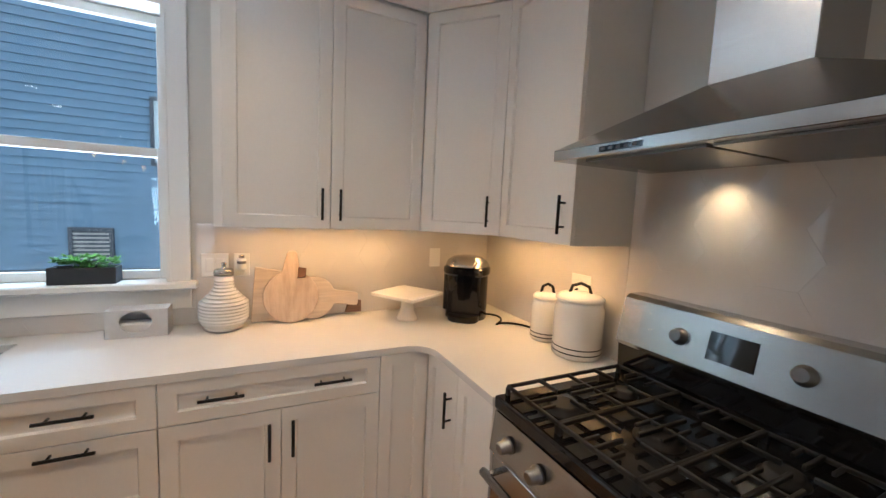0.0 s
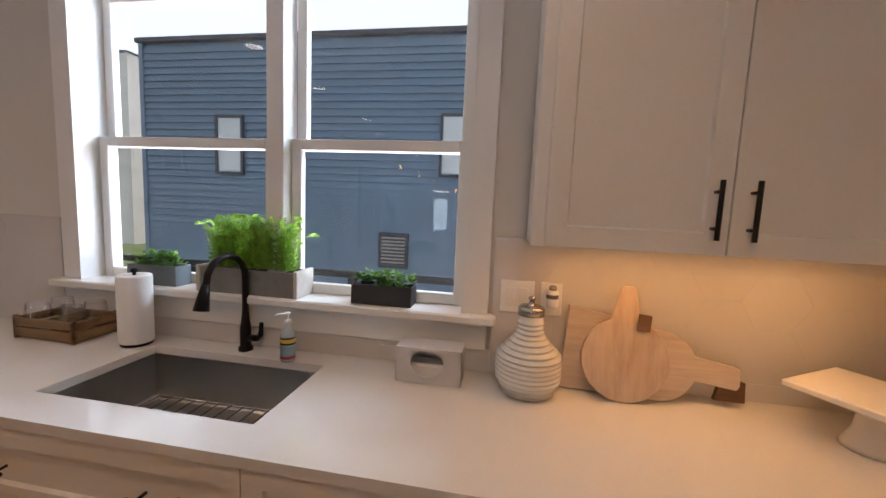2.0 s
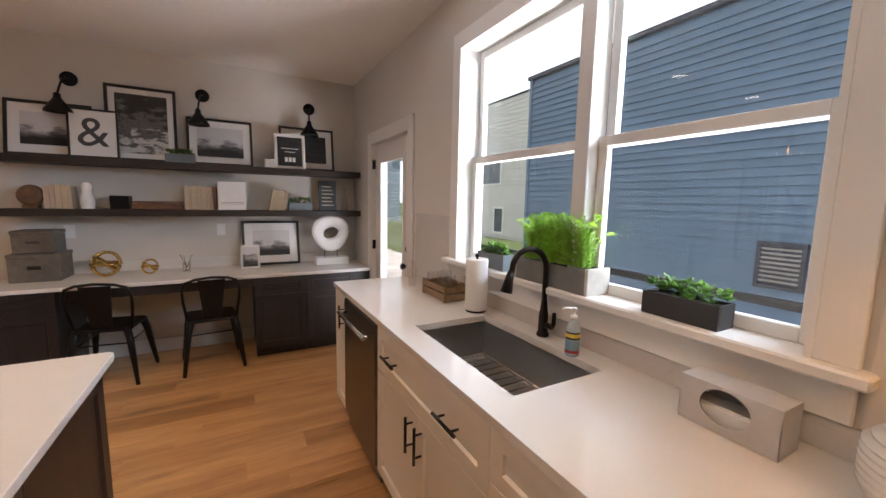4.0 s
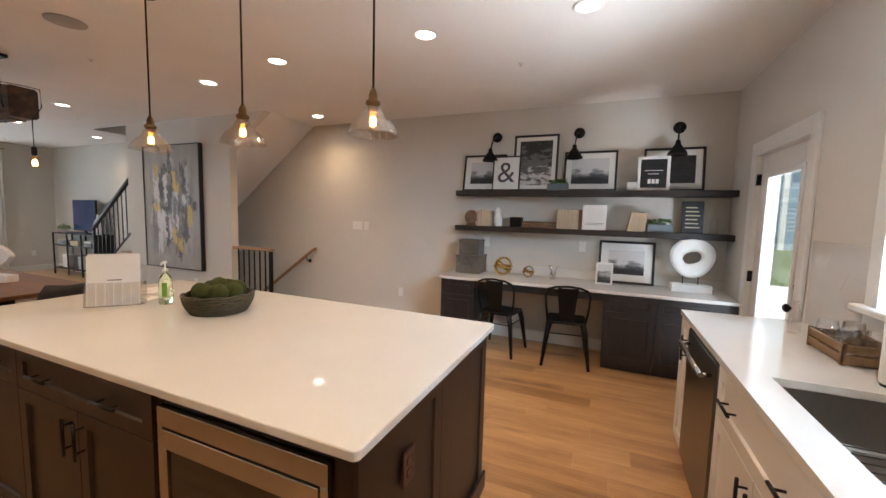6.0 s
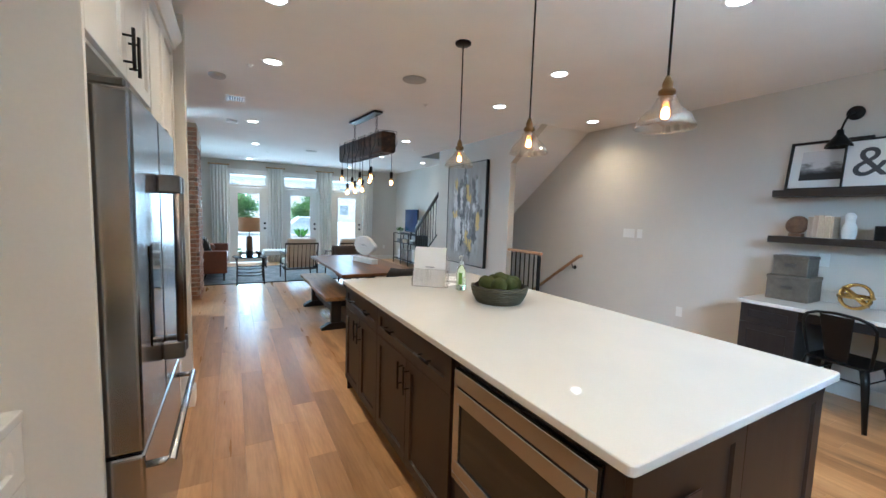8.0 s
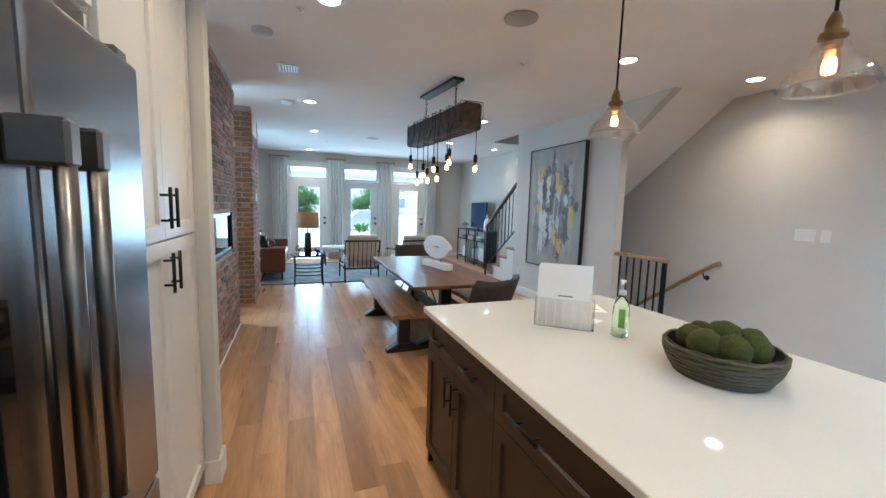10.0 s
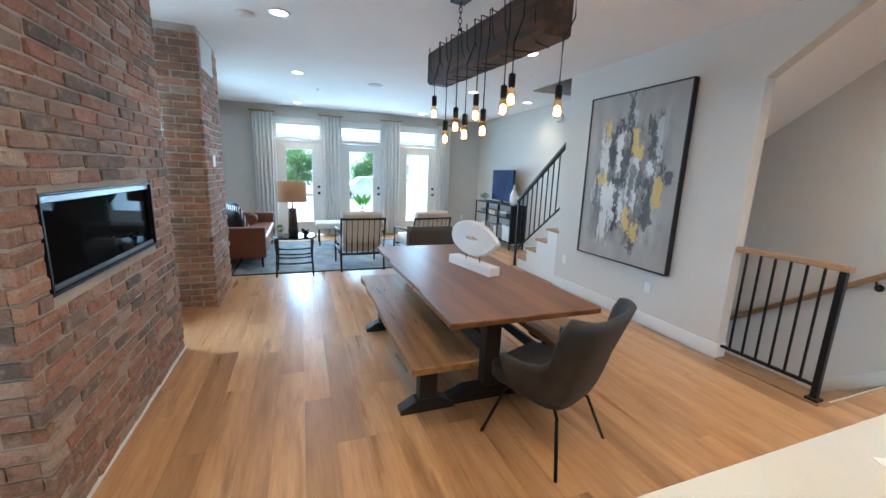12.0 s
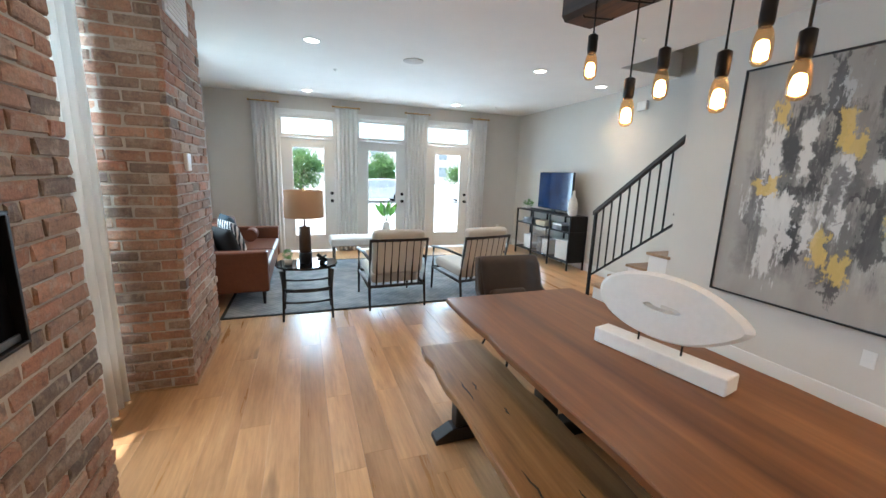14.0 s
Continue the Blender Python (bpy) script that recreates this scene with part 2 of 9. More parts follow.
FILAMENT = glow("warm_filament", (1.0, 0.56, 0.25), 20.0)
CANGLOW = glow("can_lens", (1.0, 0.90, 0.76), 14)
BULBGLASS = pane_glass("bulb_glass", 0.07, (1.0, 0.78, 0.50))

# ---- building blocks ----
BASE = {}


def box(bm, x0, x1, y0, y1, z0, z1, bevel=0.0, m=None, seg=1):
    vs = [bm.verts.new((x, y, z)) for x in (x0, x1) for y in (y0, y1) for z in (z0, z1)]
    fs = [bm.faces.new([vs[i] for i in f]) for f in ((0, 1, 3, 2), (4, 6, 7, 5), (0, 4, 5, 1), (2, 3, 7, 6), (0, 2, 6, 4), (1, 5, 7, 3))]
    if bevel:
        es = list({e for f in fs for e in f.edges})
        r = bmesh.ops.bevel(bm, geom=es, offset=bevel, segments=seg, affect="EDGES", profile=0.5)
        vs = list({v for f in r["faces"] for v in f.verts} | {v for v in vs if v.is_valid})
    if m is not None:
        for v in vs:
            v.co = m @ v.co
    return bm


def lathe(bm, profile, x=0, y=0, z=0, n=24, m=None, cap=True):
    """Turns (radius, height) pairs about the upright axis."""
    rings = []
    for r, h in profile:
        ring = [bm.verts.new((x + r * math.cos(2 * math.pi * i / n), y + r * math.sin(2 * math.pi * i / n), z + h)) for i in range(n)]
        rings.append(ring)
    for a, b in zip(rings, rings[1:]):
        for i in range(n):
            bm.faces.new((a[i], a[(i + 1) % n], b[(i + 1) % n], b[i])).smooth = True
    if cap:
        bm.faces.new(list(reversed(rings[0])))
        bm.faces.new(rings[-1])
    if m is not None:
        for ring in rings:
            for v in ring:
                v.co = m @ v.co
    return bm


def tube(bm, pts, r, n=8, flat=1.0, closed=False):
    """A round bar along the points; r one radius or one for each."""
    pts = [Vector(p) for p in pts]
    rings = []
    up = Vector((0, 0, 1))
    for i, p in enumerate(pts):
        if closed:
            d = pts[(i + 1) % len(pts)] - pts[i - 1]
        else:
            d = pts[min(i + 1, len(pts) - 1)] - pts[max(i - 1, 0)]
        d.normalize()
        s = d.cross(up)
        if s.length < 0.05:
            s = d.cross(Vector((0, 1, 0)))
        s.normalize()
        u = s.cross(d)
        rr = r[i] if isinstance(r, (list, tuple)) else r
        rings.append([bm.verts.new(p + s * math.cos(2 * math.pi * k / n) * rr + u * math.sin(2 * math.pi * k / n) * rr * flat) for k in range(n)])
    pairs = list(zip(rings, rings[1:])) + ([(rings[-1], rings[0])] if closed else [])
    for a, b in pairs:
        for k in range(n):
            bm.faces.new((a[k], a[(k + 1) % n], b[(k + 1) % n], b[k])).smooth = True
    if not closed:
        bm.faces.new(list(reversed(rings[0])))
        bm.faces.new(rings[-1])
    return bm


def prism(bm, outline, axis, a, b, bevel=0.0):
    """Pushes a 2D outline along axis 0, 1 or 2 from a to b."""
    def at(p, v):
        q = list(p)
        q.insert(axis, v)
        return bm.verts.new(q)
    low, high = [at(p, a) for p in outline], [at(p, b) for p in outline]
    n = len(outline)
    fs = [bm.faces.new(low[::-1]), bm.faces.new(high)]
    fs += [bm.faces.new((low[i], low[(i + 1) % n], high[(i + 1) % n], high[i])) for i in range(n)]
    bmesh.ops.recalc_face_normals(bm, faces=fs)
    if bevel:
        bmesh.ops.bevel(bm, geom=list({e for f in fs for e in f.edges}), offset=bevel, segments=1, affect="EDGES")
    return bm


def arc(cx, cy, r, a0, a1, n):
    return [(cx + r * math.cos(radians(a0 + (a1 - a0) * i / n)), cy + r * math.sin(radians(a0 + (a1 - a0) * i / n))) for i in range(n + 1)]


def B():
    return bmesh.new()


def thing(name, label, category, base=(0, 0, 0), group="", kind=""):
    ob = new(name)
    ob.empty_display_size = 0.1
    ob.location = base
    BASE[ob.name] = Vector(base)
    return tagged(ob, label, category, group, kind)


def mesh_of(name, bm, material, shift=Vector()):
    bmesh.ops.recalc_face_normals(bm, faces=bm.faces)
    if shift.length:
        bmesh.ops.translate(bm, verts=bm.verts, vec=-shift)
    me = bpy.data.meshes.new(name)
    bm.to_mesh(me)
    bm.free()
    me.materials.append(material)
    return me


def part(name, bm, material, parent, label="", kind=""):
    """Links a bmesh, given in the world's metres, as one mesh under a thing or a part."""
    base = BASE[parent.name]
    ob = new(name, mesh_of(name, bm, material, base))
    ob.parent = parent
    BASE[ob.name] = base
    return tagged(ob, label, kind=kind)


def solid(name, bm, material, label="", category="", group="", kind="", origin=None):
    """A thing that is one mesh."""
    o = Vector(origin) if origin else Vector()
    ob = new(name, mesh_of(name, bm, material, o))
    ob.location = o
    BASE[ob.name] = o
    return tagged(ob, label, category, group, kind)


def setting(name, bm, material, label=""):
    return solid(name, bm, material, label, name.split("_")[0], kind="structure")


def place(ob, x, y, z=0.0, rz=0.0):
    ob.matrix_basis = pose(x, y, z, 0, 0, rz)
    return ob


# ---- the shell ----
XW, XE, YN, YS, H = -2.86, 3.0, 3.13, -9.72, 2.76
T = 0.16


def wall_with_holes(name, axis, at, out, a0, a1, holes, label, z0=0.0, z1=H):
    """A wall in the plane axis = at, its thickness towards out, with holes (a, b, low, high)."""
    bm = B()
    cuts = sorted(holes)
    def put(p, q, lo, hi):
        if q - p > 1e-4 and hi - lo > 1e-4:
            s = sorted((at, at + out))
            if axis == 0:
                box(bm, s[0], s[1], p, q, lo, hi)
            else:
                box(bm, p, q, s[0], s[1], lo, hi)
    p = a0
    for a, b, lo, hi in cuts:
        put(p, a, z0, z1)
        put(a, b, z0, lo)
        put(a, b, hi, z1)
        p = b
    put(p, a1, z0, z1)
    return setting(name, bm, WALL, label)


WIN = (-0.49, 1.21, 1.13, 2.40)
NDOOR = (-2.21, -1.27, 0.0, 2.06)
SDOORS = (1.427, 0.092, -1.246)
wall_with_holes("wall_north", 1, YN, T, XW, XE + T, [WIN, NDOOR], "greige painted wall with window and glazed door", 0, H)
wall_with_holes("wall_south", 1, YS, -T, XW - T, XE + T, [(c - 0.47, c + 0.47, 0.0, 2.46) for c in SDOORS], "greige painted wall with three glazed doors")
EWINS = [(-7.9, -6.5, 0.55, 2.35), (-5.02, -4.26, 0.55, 2.35), (-2.27, -1.55, 0.55, 2.35)]
wall_with_holes("wall_east", 0, XE, T, YS, YN, EWINS, "greige painted side wall with tall windows")
bm = B()
box(bm, XW - T, XW, YS, YN + T, -2.9, H + 2.4)
setting("wall_west", bm, WALL, "greige painted wall beside desk and stairs")
# the wall that carries the painting, between room and stairs
PX = -1.93
bm = B()
box(bm, PX - 0.11, PX, -5.06, -2.74, -2.9, H)
setting("wall_stair", bm, WALL, "greige painted wall between room and stairs")
bm = B()
box(bm, 2.085, XE, -1.375, -1.265, 0, H)
setting("wall_wing", bm, WALL, "short greige wall beside the tall cabinets")
# ceiling with the stair opening
bm = B()
OY0, OY1 = -6.01, -2.1
box(bm, PX, XE, YS, YN, H, H + 0.28)
box(bm, XW, PX, YS, OY0, H, H + 0.28)
box(bm, XW, PX, OY1, YN, H, H + 0.28)
setting("ceiling", bm, CEIL, "smooth white painted ceiling")
bm = B()
box(bm, PX, PX + 0.12, OY0, OY1, H + 0.28, H + 2.4)
box(bm, XW, PX, OY0 - 0.12, OY0, H + 0.28, H + 2.4)
box(bm, XW, PX, OY1, OY1 + 0.12, H + 0.28, H + 2.4)
box(bm, XW, PX + 0.12, OY0 - 0.12, OY1 + 0.12, H + 2.4, H + 2.5)
setting("wall_stairwell", bm, WALL, "greige walls above the stair opening")
# sloping soffit under the upper flight
SL = 0.745
def soffit_z(y):
    return 2.77 + (y + 2.10) * SL
bm = B()
prism(bm, [(-2.10, soffit_z(-2.10)), (-5.06, soffit_z(-5.06)), (-5.06, soffit_z(-5.06) + 0.05), (-2.10, soffit_z(-2.10) + 0.05)], 0, XW, PX - 0.111)
setting("ceiling_soffit", bm, CEIL, "white sloping soffit under the stairs")
bm = B()
prism(bm, [(-2.74, soffit_z(-2.74)), (-2.10, soffit_z(-2.10) - 0.012), (-2.10, H), (-2.74, H)], 0, PX - 0.11, PX)
setting("wall_soffit_side", bm, WALL, "greige triangle of wall beside the soffit")

# floor: planks come last; here the bed under them
bm = B()
box(bm, XW, XE, -2.00, YN, -0.25, -0.02)
box(bm, PX, XE, YS, -2.00, -0.25, -0.02)
box(bm, XW, PX, YS, -5.06, -0.25, -0.02)
floor = setting("floor", bm, OAK, "light oak plank floor with dark knots")
bm = B()
box(bm, XW, PX, -6.4, -2.0, -2.9, -2.8)
setting("floor_lower", bm, OAK, "oak floor at the foot of the stairs")

# baseboards
bm = B()
def base_run(bm, x0, x1, y0, y1):
    box(bm, x0, x1, y0, y1, 0, 0.13, 0.004)
base_run(bm, XW, XW + 0.015, -2.0, 0.66)
base_run(bm, PX, PX + 0.015, -5.06, -2.74)
base_run(bm, PX - 0.11, PX + 0.015, -2.74, -2.725)
base_run(bm, XW, XW + 0.015, YS, -6.2)
base_run(bm, 2.07, 2.085, -1.375, -1.265)
base_run(bm, 2.07, 2.15, -1.265, -1.25)
base_run(bm, 2.07, XE, -1.39, -1.375)
base_run(bm, XE - 0.015, XE, YS, -6.05)
for a, b in ((XW, -1.72), (-0.77, -0.38), (0.57, 0.95), (1.9, XE)):
    base_run(bm, a, b, YS, YS + 0.015)
base_run(bm, XW + 0.02, XW + 0.035, 0.66, 2.05)
setting("baseboard", bm, TRIM, "white painted baseboard")

# ---- north window: two double-hung sashes ----
def casing_box(bm, x0, x1, z0, z1, y, w=0.10, d=0.02, sill=False):
    box(bm, x0 - w, x0, y - d, y, z0, z1 + w, 0.003)
    box(bm, x1, x1 + w, y - d, y, z0, z1 + w, 0.003)
    box(bm, x0, x1, y - d, y, z1, z1 + w, 0.003)


win = thing("window_1", "white double-hung twin window above the sink", "window", (0.37, YN, 1.13), kind="structure")
SILLZ = WIN[2] + 0.005
bm = B()
casing_box(bm, WIN[0], WIN[1], SILLZ, WIN[3], YN - 0.002, 0.085)
box(bm, 0.388, 0.462, YN + 0.02, YN + 0.12, SILLZ, WIN[3] - 0.013, 0.003)
for a, b in ((WIN[0] - 0.004, WIN[0] + 0.012), (WIN[1] - 0.012, WIN[1] + 0.004)):
    box(bm, a, b, YN - 0.026, YN + T, SILLZ, WIN[3] + 0.004)
box(bm, WIN[0] + 0.012, WIN[1] - 0.012, YN - 0.026, YN + T, WIN[3] - 0.012, WIN[3] + 0.004)
part("window_frame", bm, TRIM, win)
bm = B()
box(bm, WIN[0] - 0.115, WIN[1] + 0.115, YN - 0.065, YN + T + 0.02, WIN[2] - 0.028, SILLZ, 0.006)
box(bm, WIN[0] - 0.085, WIN[1] + 0.085, YN - 0.022, YN - 0.002, WIN[2] - 0.13, WIN[2] - 0.028, 0.003)
part("window_sill", bm, TRIM, win)
for a, b in ((WIN[0] + 0.014, 0.386), (0.464, WIN[1] - 0.014)):
    for lo, hi, yy in ((SILLZ, 1.765, YN + 0.075), (1.725, WIN[3] - 0.014, YN + 0.115)):
        bm = B()
        s = 0.042
        box(bm, a, a + s, yy, yy + 0.035, lo, hi, 0.003)
        box(bm, b - s, b, yy, yy + 0.035, lo, hi, 0.003)
        box(bm, a + s, b - s, yy, yy + 0.035, lo, lo + s, 0.003)
        box(bm, a + s, b - s, yy, yy + 0.035, hi - s, hi, 0.003)
        sash = part("sash", bm, TRIM, win)
        bm = B()
        box(bm, a + s, b - s, yy + 0.014, yy + 0.018, lo + s, hi - s)
        part("pane", bm, PANE, sash).visible_shadow = False


def glazed_door(name, cx, y, width, height, side, label, gl, transom=None, knob_side=1, hinges=False):
    """A white door in the plane y with one long pane; side is the way into the room along y."""
    d = thing(name, label, "door", (cx, y, 0), kind="structure")
    h = width / 2
    def bx(bm, x0, x1, d0, d1, z0, z1, bevel=0.003):
        ys = sorted((y + side * d0, y + side * d1))
        return box(bm, x0, x1, ys[0], ys[1], z0, z1, bevel)
    bm = B()
    top = transom[1] + 0.02 if transom else height + 0.02
    for s in (-1, 1):
        a, b = sorted((cx + s * (h + 0.012), cx + s * (h + 0.10)))
        bx(bm, a, b, 0.002, 0.022, 0, top + 0.09)
        a, b = sorted((cx + s * h, cx + s * (h + 0.012)))
        bx(bm, a, b, -0.15, 0.02, 0, top, 0)
    bx(bm, cx - h - 0.012, cx + h + 0.012, 0.002, 0.022, top, top + 0.09)
    if transom:
        bx(bm, cx - h, cx + h, -0.12, 0.0, height, transom[0] + 0.03)
        bx(bm, cx - h, cx + h, -0.12, 0.0, transom[1] - 0.03, transom[1] + 0.02)
        for s in (-1, 1):
            a, b = sorted((cx + s * (h - 0.035), cx + s * h))
            bx(bm, a, b, -0.11, -0.02, transom[0] + 0.03, transom[1] - 0.03)
    else:
        bx(bm, cx - h, cx + h, -0.15, 0.02, height, height + 0.02, 0)
    part("door_frame", bm, TRIM, d)
    if transom:
        bm = B()
        bx(bm, cx - h + 0.035, cx + h - 0.035, -0.07, -0.064, transom[0] + 0.03, transom[1] - 0.03, 0)
        part("transom_pane", bm, PANE, d).visible_shadow = False
    bm = B()
    gx0, gx1, gz0, gz1 = gl
    g = 0.004
    bx(bm, cx - h + g, gx0, -0.075, -0.03, 0.02, height - g)
    bx(bm, gx1, cx + h - g, -0.075, -0.03, 0.02, height - g)
    bx(bm, gx0, gx1, -0.075, -0.03, 0.02, gz0)
    bx(bm, gx0, gx1, -0.075, -0.03, gz1, height - g)
    for a, b, lo, hi in ((gx0 - 0.03, gx0 + 0.012, gz0 - 0.03, gz1 + 0.03), (gx1 - 0.012, gx1 + 0.03, gz0 - 0.03, gz1 + 0.03), (gx0 + 0.012, gx1 - 0.012, gz0 - 0.03, gz0 + 0.012), (gx0 + 0.012, gx1 - 0.012, gz1 - 0.012, gz1 + 0.03)):
        bx(bm, a, b, -0.03, -0.018, lo, hi)
    leaf = part("door_leaf", bm, TRIM, d)
    bm = B()
    bx(bm, gx0, gx1, -0.055, -0.05, gz0, gz1, 0)
    part("pane", bm, PANE, d).visible_shadow = False
    kx = cx + knob_side * (h - 0.065)
    turn = Matrix.Rotation(radians(90 if side < 0 else -90), 4, "X")
    for kz, prof in ((0.95, [(0.030, 0), (0.030, 0.008), (0.012, 0.012), (0.012, 0.035), (0.026, 0.045), (0.028, 0.06), (0.018, 0.07)]), (1.09, [(0.030, 0), (0.030, 0.018), (0.024, 0.022)])):
        bm = B()
        lathe(bm, prof, n=16, m=Matrix.Translation((kx, y - side * 0.03, kz)) @ turn)
        part("door_handle", bm, BLACK, d)
    if hinges:
        for kz in (0.25, 1.0, 1.80):
            bm = B()
            xx = cx - knob_side * (h - 0.004)
            bx(bm, xx - 0.007, xx + 0.007, -0.029, 0.004, kz, kz + 0.09, 0.002)
            part("hinge", bm, BLACK, d)
    return d


for c in SDOORS:
    glazed_door("door_south", c, YS, 0.92, 2.06, 1, "white glazed door with transom and black knobs", (c - 0.275, c + 0.275, 0.30, 1.90), (2.09, 2.42), -1)
glazed_door("door_north", -1.74, YN, 0.92, 2.04, -1, "white glazed back door with black hinges", (-2.03, -1.45, 0.25, 1.86), None, 1, True)

# side windows beyond the brickwork
for a, b, lo, hi in EWINS:
    w = thing("window_side", "tall white side window beside the brickwork", "window", (XE, (a + b) / 2, lo), kind="structure")
    bm = B()
    for p, q, r, s in ((a, a + 0.05, lo, hi), (b - 0.05, b, lo, hi), (a + 0.05, b - 0.05, lo, lo + 0.05), (a + 0.05, b - 0.05, hi - 0.05, hi), (a + 0.05, b - 0.05, (lo + hi) / 2 - 0.02, (lo + hi) / 2 + 0.02)):
        box(bm, XE + 0.06, XE + 0.11, p, q, r, s, 0.003)
    part("window_frame", bm, TRIM, w)
    bm = B()
    box(bm, XE + 0.08, XE + 0.085, a + 0.05, b - 0.05, lo + 0.05, hi - 0.05)
    part("pane", bm, PANE, w).visible_shadow = False

# ---- cabinets ----
def shaker(bm, axis, face, out, a0, a1, z0, z1, rail=0.057, thick=0.019):
    """A framed door or drawer front on the plane axis = face, standing out by thick, its panel set back."""
    r = min(rail, (z1 - z0) * 0.3)
    e = 0.0015
    def ring(inset_a, inset_z, d):
        pts = ((a0 + inset_a, z0 + inset_z), (a1 - inset_a, z0 + inset_z), (a1 - inset_a, z1 - inset_z), (a0 + inset_a, z1 - inset_z))
        return [bm.verts.new((face + out * d, a, z) if axis == 0 else (a, face + out * d, z)) for a, z in pts]
    rings = [ring(0, 0, 0), ring(0, 0, thick - e), ring(e, e, thick), ring(rail - 0.001, r - 0.001, thick), ring(rail + 0.004, r + 0.004, thick * 0.42)]
    bm.faces.new(rings[0])
    for p, q in zip(rings, rings[1:]):
        for i in range(4):
            bm.faces.new((p[i], p[(i + 1) % 4], q[(i + 1) % 4], q[i]))
    bm.faces.new(rings[-1])
    return bm


def bar_handle(axis, face, out, a, z, length, upright, parent, material=None):
    bm = B()
    off, post = 0.032, 0.0045
    def pt(d, along, zz):
        return (face + out * d, along, zz) if axis == 0 else (along, face + out * d, zz)
    h = length / 2
    if upright:
        tube(bm, [pt(off, a, z - h), pt(off, a, z + h)], 0.0062, 10)
        for s in (-0.62, 0.62):
            tube(bm, [pt(0, a, z + s * h), pt(off, a, z + s * h)], post, 8)
    else:
        tube(bm, [pt(off, a - h, z), pt(off, a + h, z)], 0.0062, 10)
        for s in (-0.62, 0.62):
            tube(bm, [pt(0, a + s * h, z), pt(off, a + s * h, z)], post, 8)
    part("handle", bm, material or BLACK, parent, "black bar handle")


def cabinet(name, label, axis, face, out, back, a0, a1, z0, z1, fronts, material, toe=0.0, group=""):
    """A cabinet with its fronts: (a0, a1, z0, z1, kind, handles); a handle is (a, z, upright)."""
    mid = (a0 + a1) / 2
    base = ((face + back) / 2, mid, z0 - toe) if axis == 0 else (mid, (face + back) / 2, z0 - toe)
    c = thing(name, label, "cabinet", base, group)
    bm = B()
    s = sorted((face, back))
    g = 0.0008
    if axis == 0:
        box(bm, s[0], s[1], a0 + g, a1 - g, z0, z1)
    else:
        box(bm, a0 + g, a1 - g, s[0], s[1], z0, z1)
    part("body", bm, material, c)
    if toe:
        bm = B()
        s = sorted((face - out * 0.07, back))
        if axis == 0:
            box(bm, s[0], s[1], a0 + g, a1 - g, z0 - toe, z0)
        else:
            box(bm, a0 + g, a1 - g, s[0], s[1], z0 - toe, z0)
        part("toe_kick", bm, material, c)
    for f0, f1, lo, hi, kind, handles in fronts:
        bm = B()
        shaker(bm, axis, face + out * 0.001, out, f0 + 0.0016, f1 - 0.0016, lo + 0.0016, hi - 0.0016)
        front = part(kind, bm, material, c)
        for a, z, up in handles:
            bar_handle(axis, face + out * 0.02, out, a, z, 0.15, up, front)
    return c


YF = 2.515      # faces of the sink run
XF = 2.325      # faces of the range run
GW = "white shaker cabinets"
D0, D1, DT = 0.105, 0.885, 0.72
cabinet("base_cabinet", "narrow white shaker base cabinet by dishwasher", 1, YF, -1, YN - 0.004, -1.085, -0.81, D0, D1, [(-1.085, -0.81, D0, D1, "door", [(-0.85, 0.74, True)])], CAB, 0.105, GW)
cabinet("base_cabinet", "white shaker sink base cabinet with black handles", 1, YF, -1, YN - 0.004, -0.19, 0.765, D0, 0.66,
        [(-0.19, 0.765, 0.66, D1, "drawer_front", [(0.02, 0.775, False), (0.55, 0.775, False)]), (-0.19, 0.2875, D0, 0.66, "door", [(0.245, 0.56, True)]), (0.2875, 0.765, D0, 0.66, "door", [(0.33, 0.56, True)])], CAB, 0.105, GW)
cabinet("base_cabinet", "white shaker drawer cabinet with black handles", 1, YF, -1, YN - 0.004, 0.765, 1.271, D0, D1,
        [(0.765, 1.271, DT, D1, "drawer_front", [(1.035, 0.815, False)]), (0.765, 1.271, 0.42, DT, "drawer_front", [(1.035, 0.69, False)]), (0.765, 1.271, D0, 0.42, "drawer_front", [(1.035, 0.38, False)])], CAB, 0.105, GW)
cabinet("base_cabinet", "white shaker base cabinet with two doors", 1, YF, -1, YN - 0.004, 1.271, 2.075, D0, D1,
        [(1.271, 2.075, DT, D1, "drawer_front", [(1.47, 0.81, False), (1.87, 0.81, False)]), (1.271, 1.673, D0, DT, "door", [(1.63, 0.60, True)]), (1.673, 2.075, D0, DT, "door", [(1.716, 0.60, True)])], CAB, 0.105, GW)
cabinet("base_cabinet", "white shaker blind corner base cabinet", 1, YF, -1, YN - 0.004, 2.075, XE - 0.004, D0, D1, [(2.075, 2.305, D0, D1, "door", [])], CAB, 0.105, GW)
cabinet("base_cabinet", "white shaker corner cabinet beside the range", 0, XF, -1, XE - 0.004, 1.945, YF - 0.002, D0, D1,
        [(2.20, YF - 0.024, D0, D1, "door", [(2.245, 0.72, True)]), (1.945, 2.20, D0, D1, "door", [])], CAB, 0.105, GW)
cabinet("base_cabinet", "white shaker drawer cabinet beside refrigerator", 0, XF, -1, XE - 0.004, 0.60, 1.165, D0, D1,
        [(0.60, 1.165, DT, D1, "drawer_front", [(0.88, 0.79, False)]), (0.60, 1.165, 0.40, DT, "drawer_front", [(0.88, 0.645, False)]), (0.60, 1.165, D0, 0.40, "drawer_front", [(0.88, 0.34, False)])], CAB, 0.105, GW)
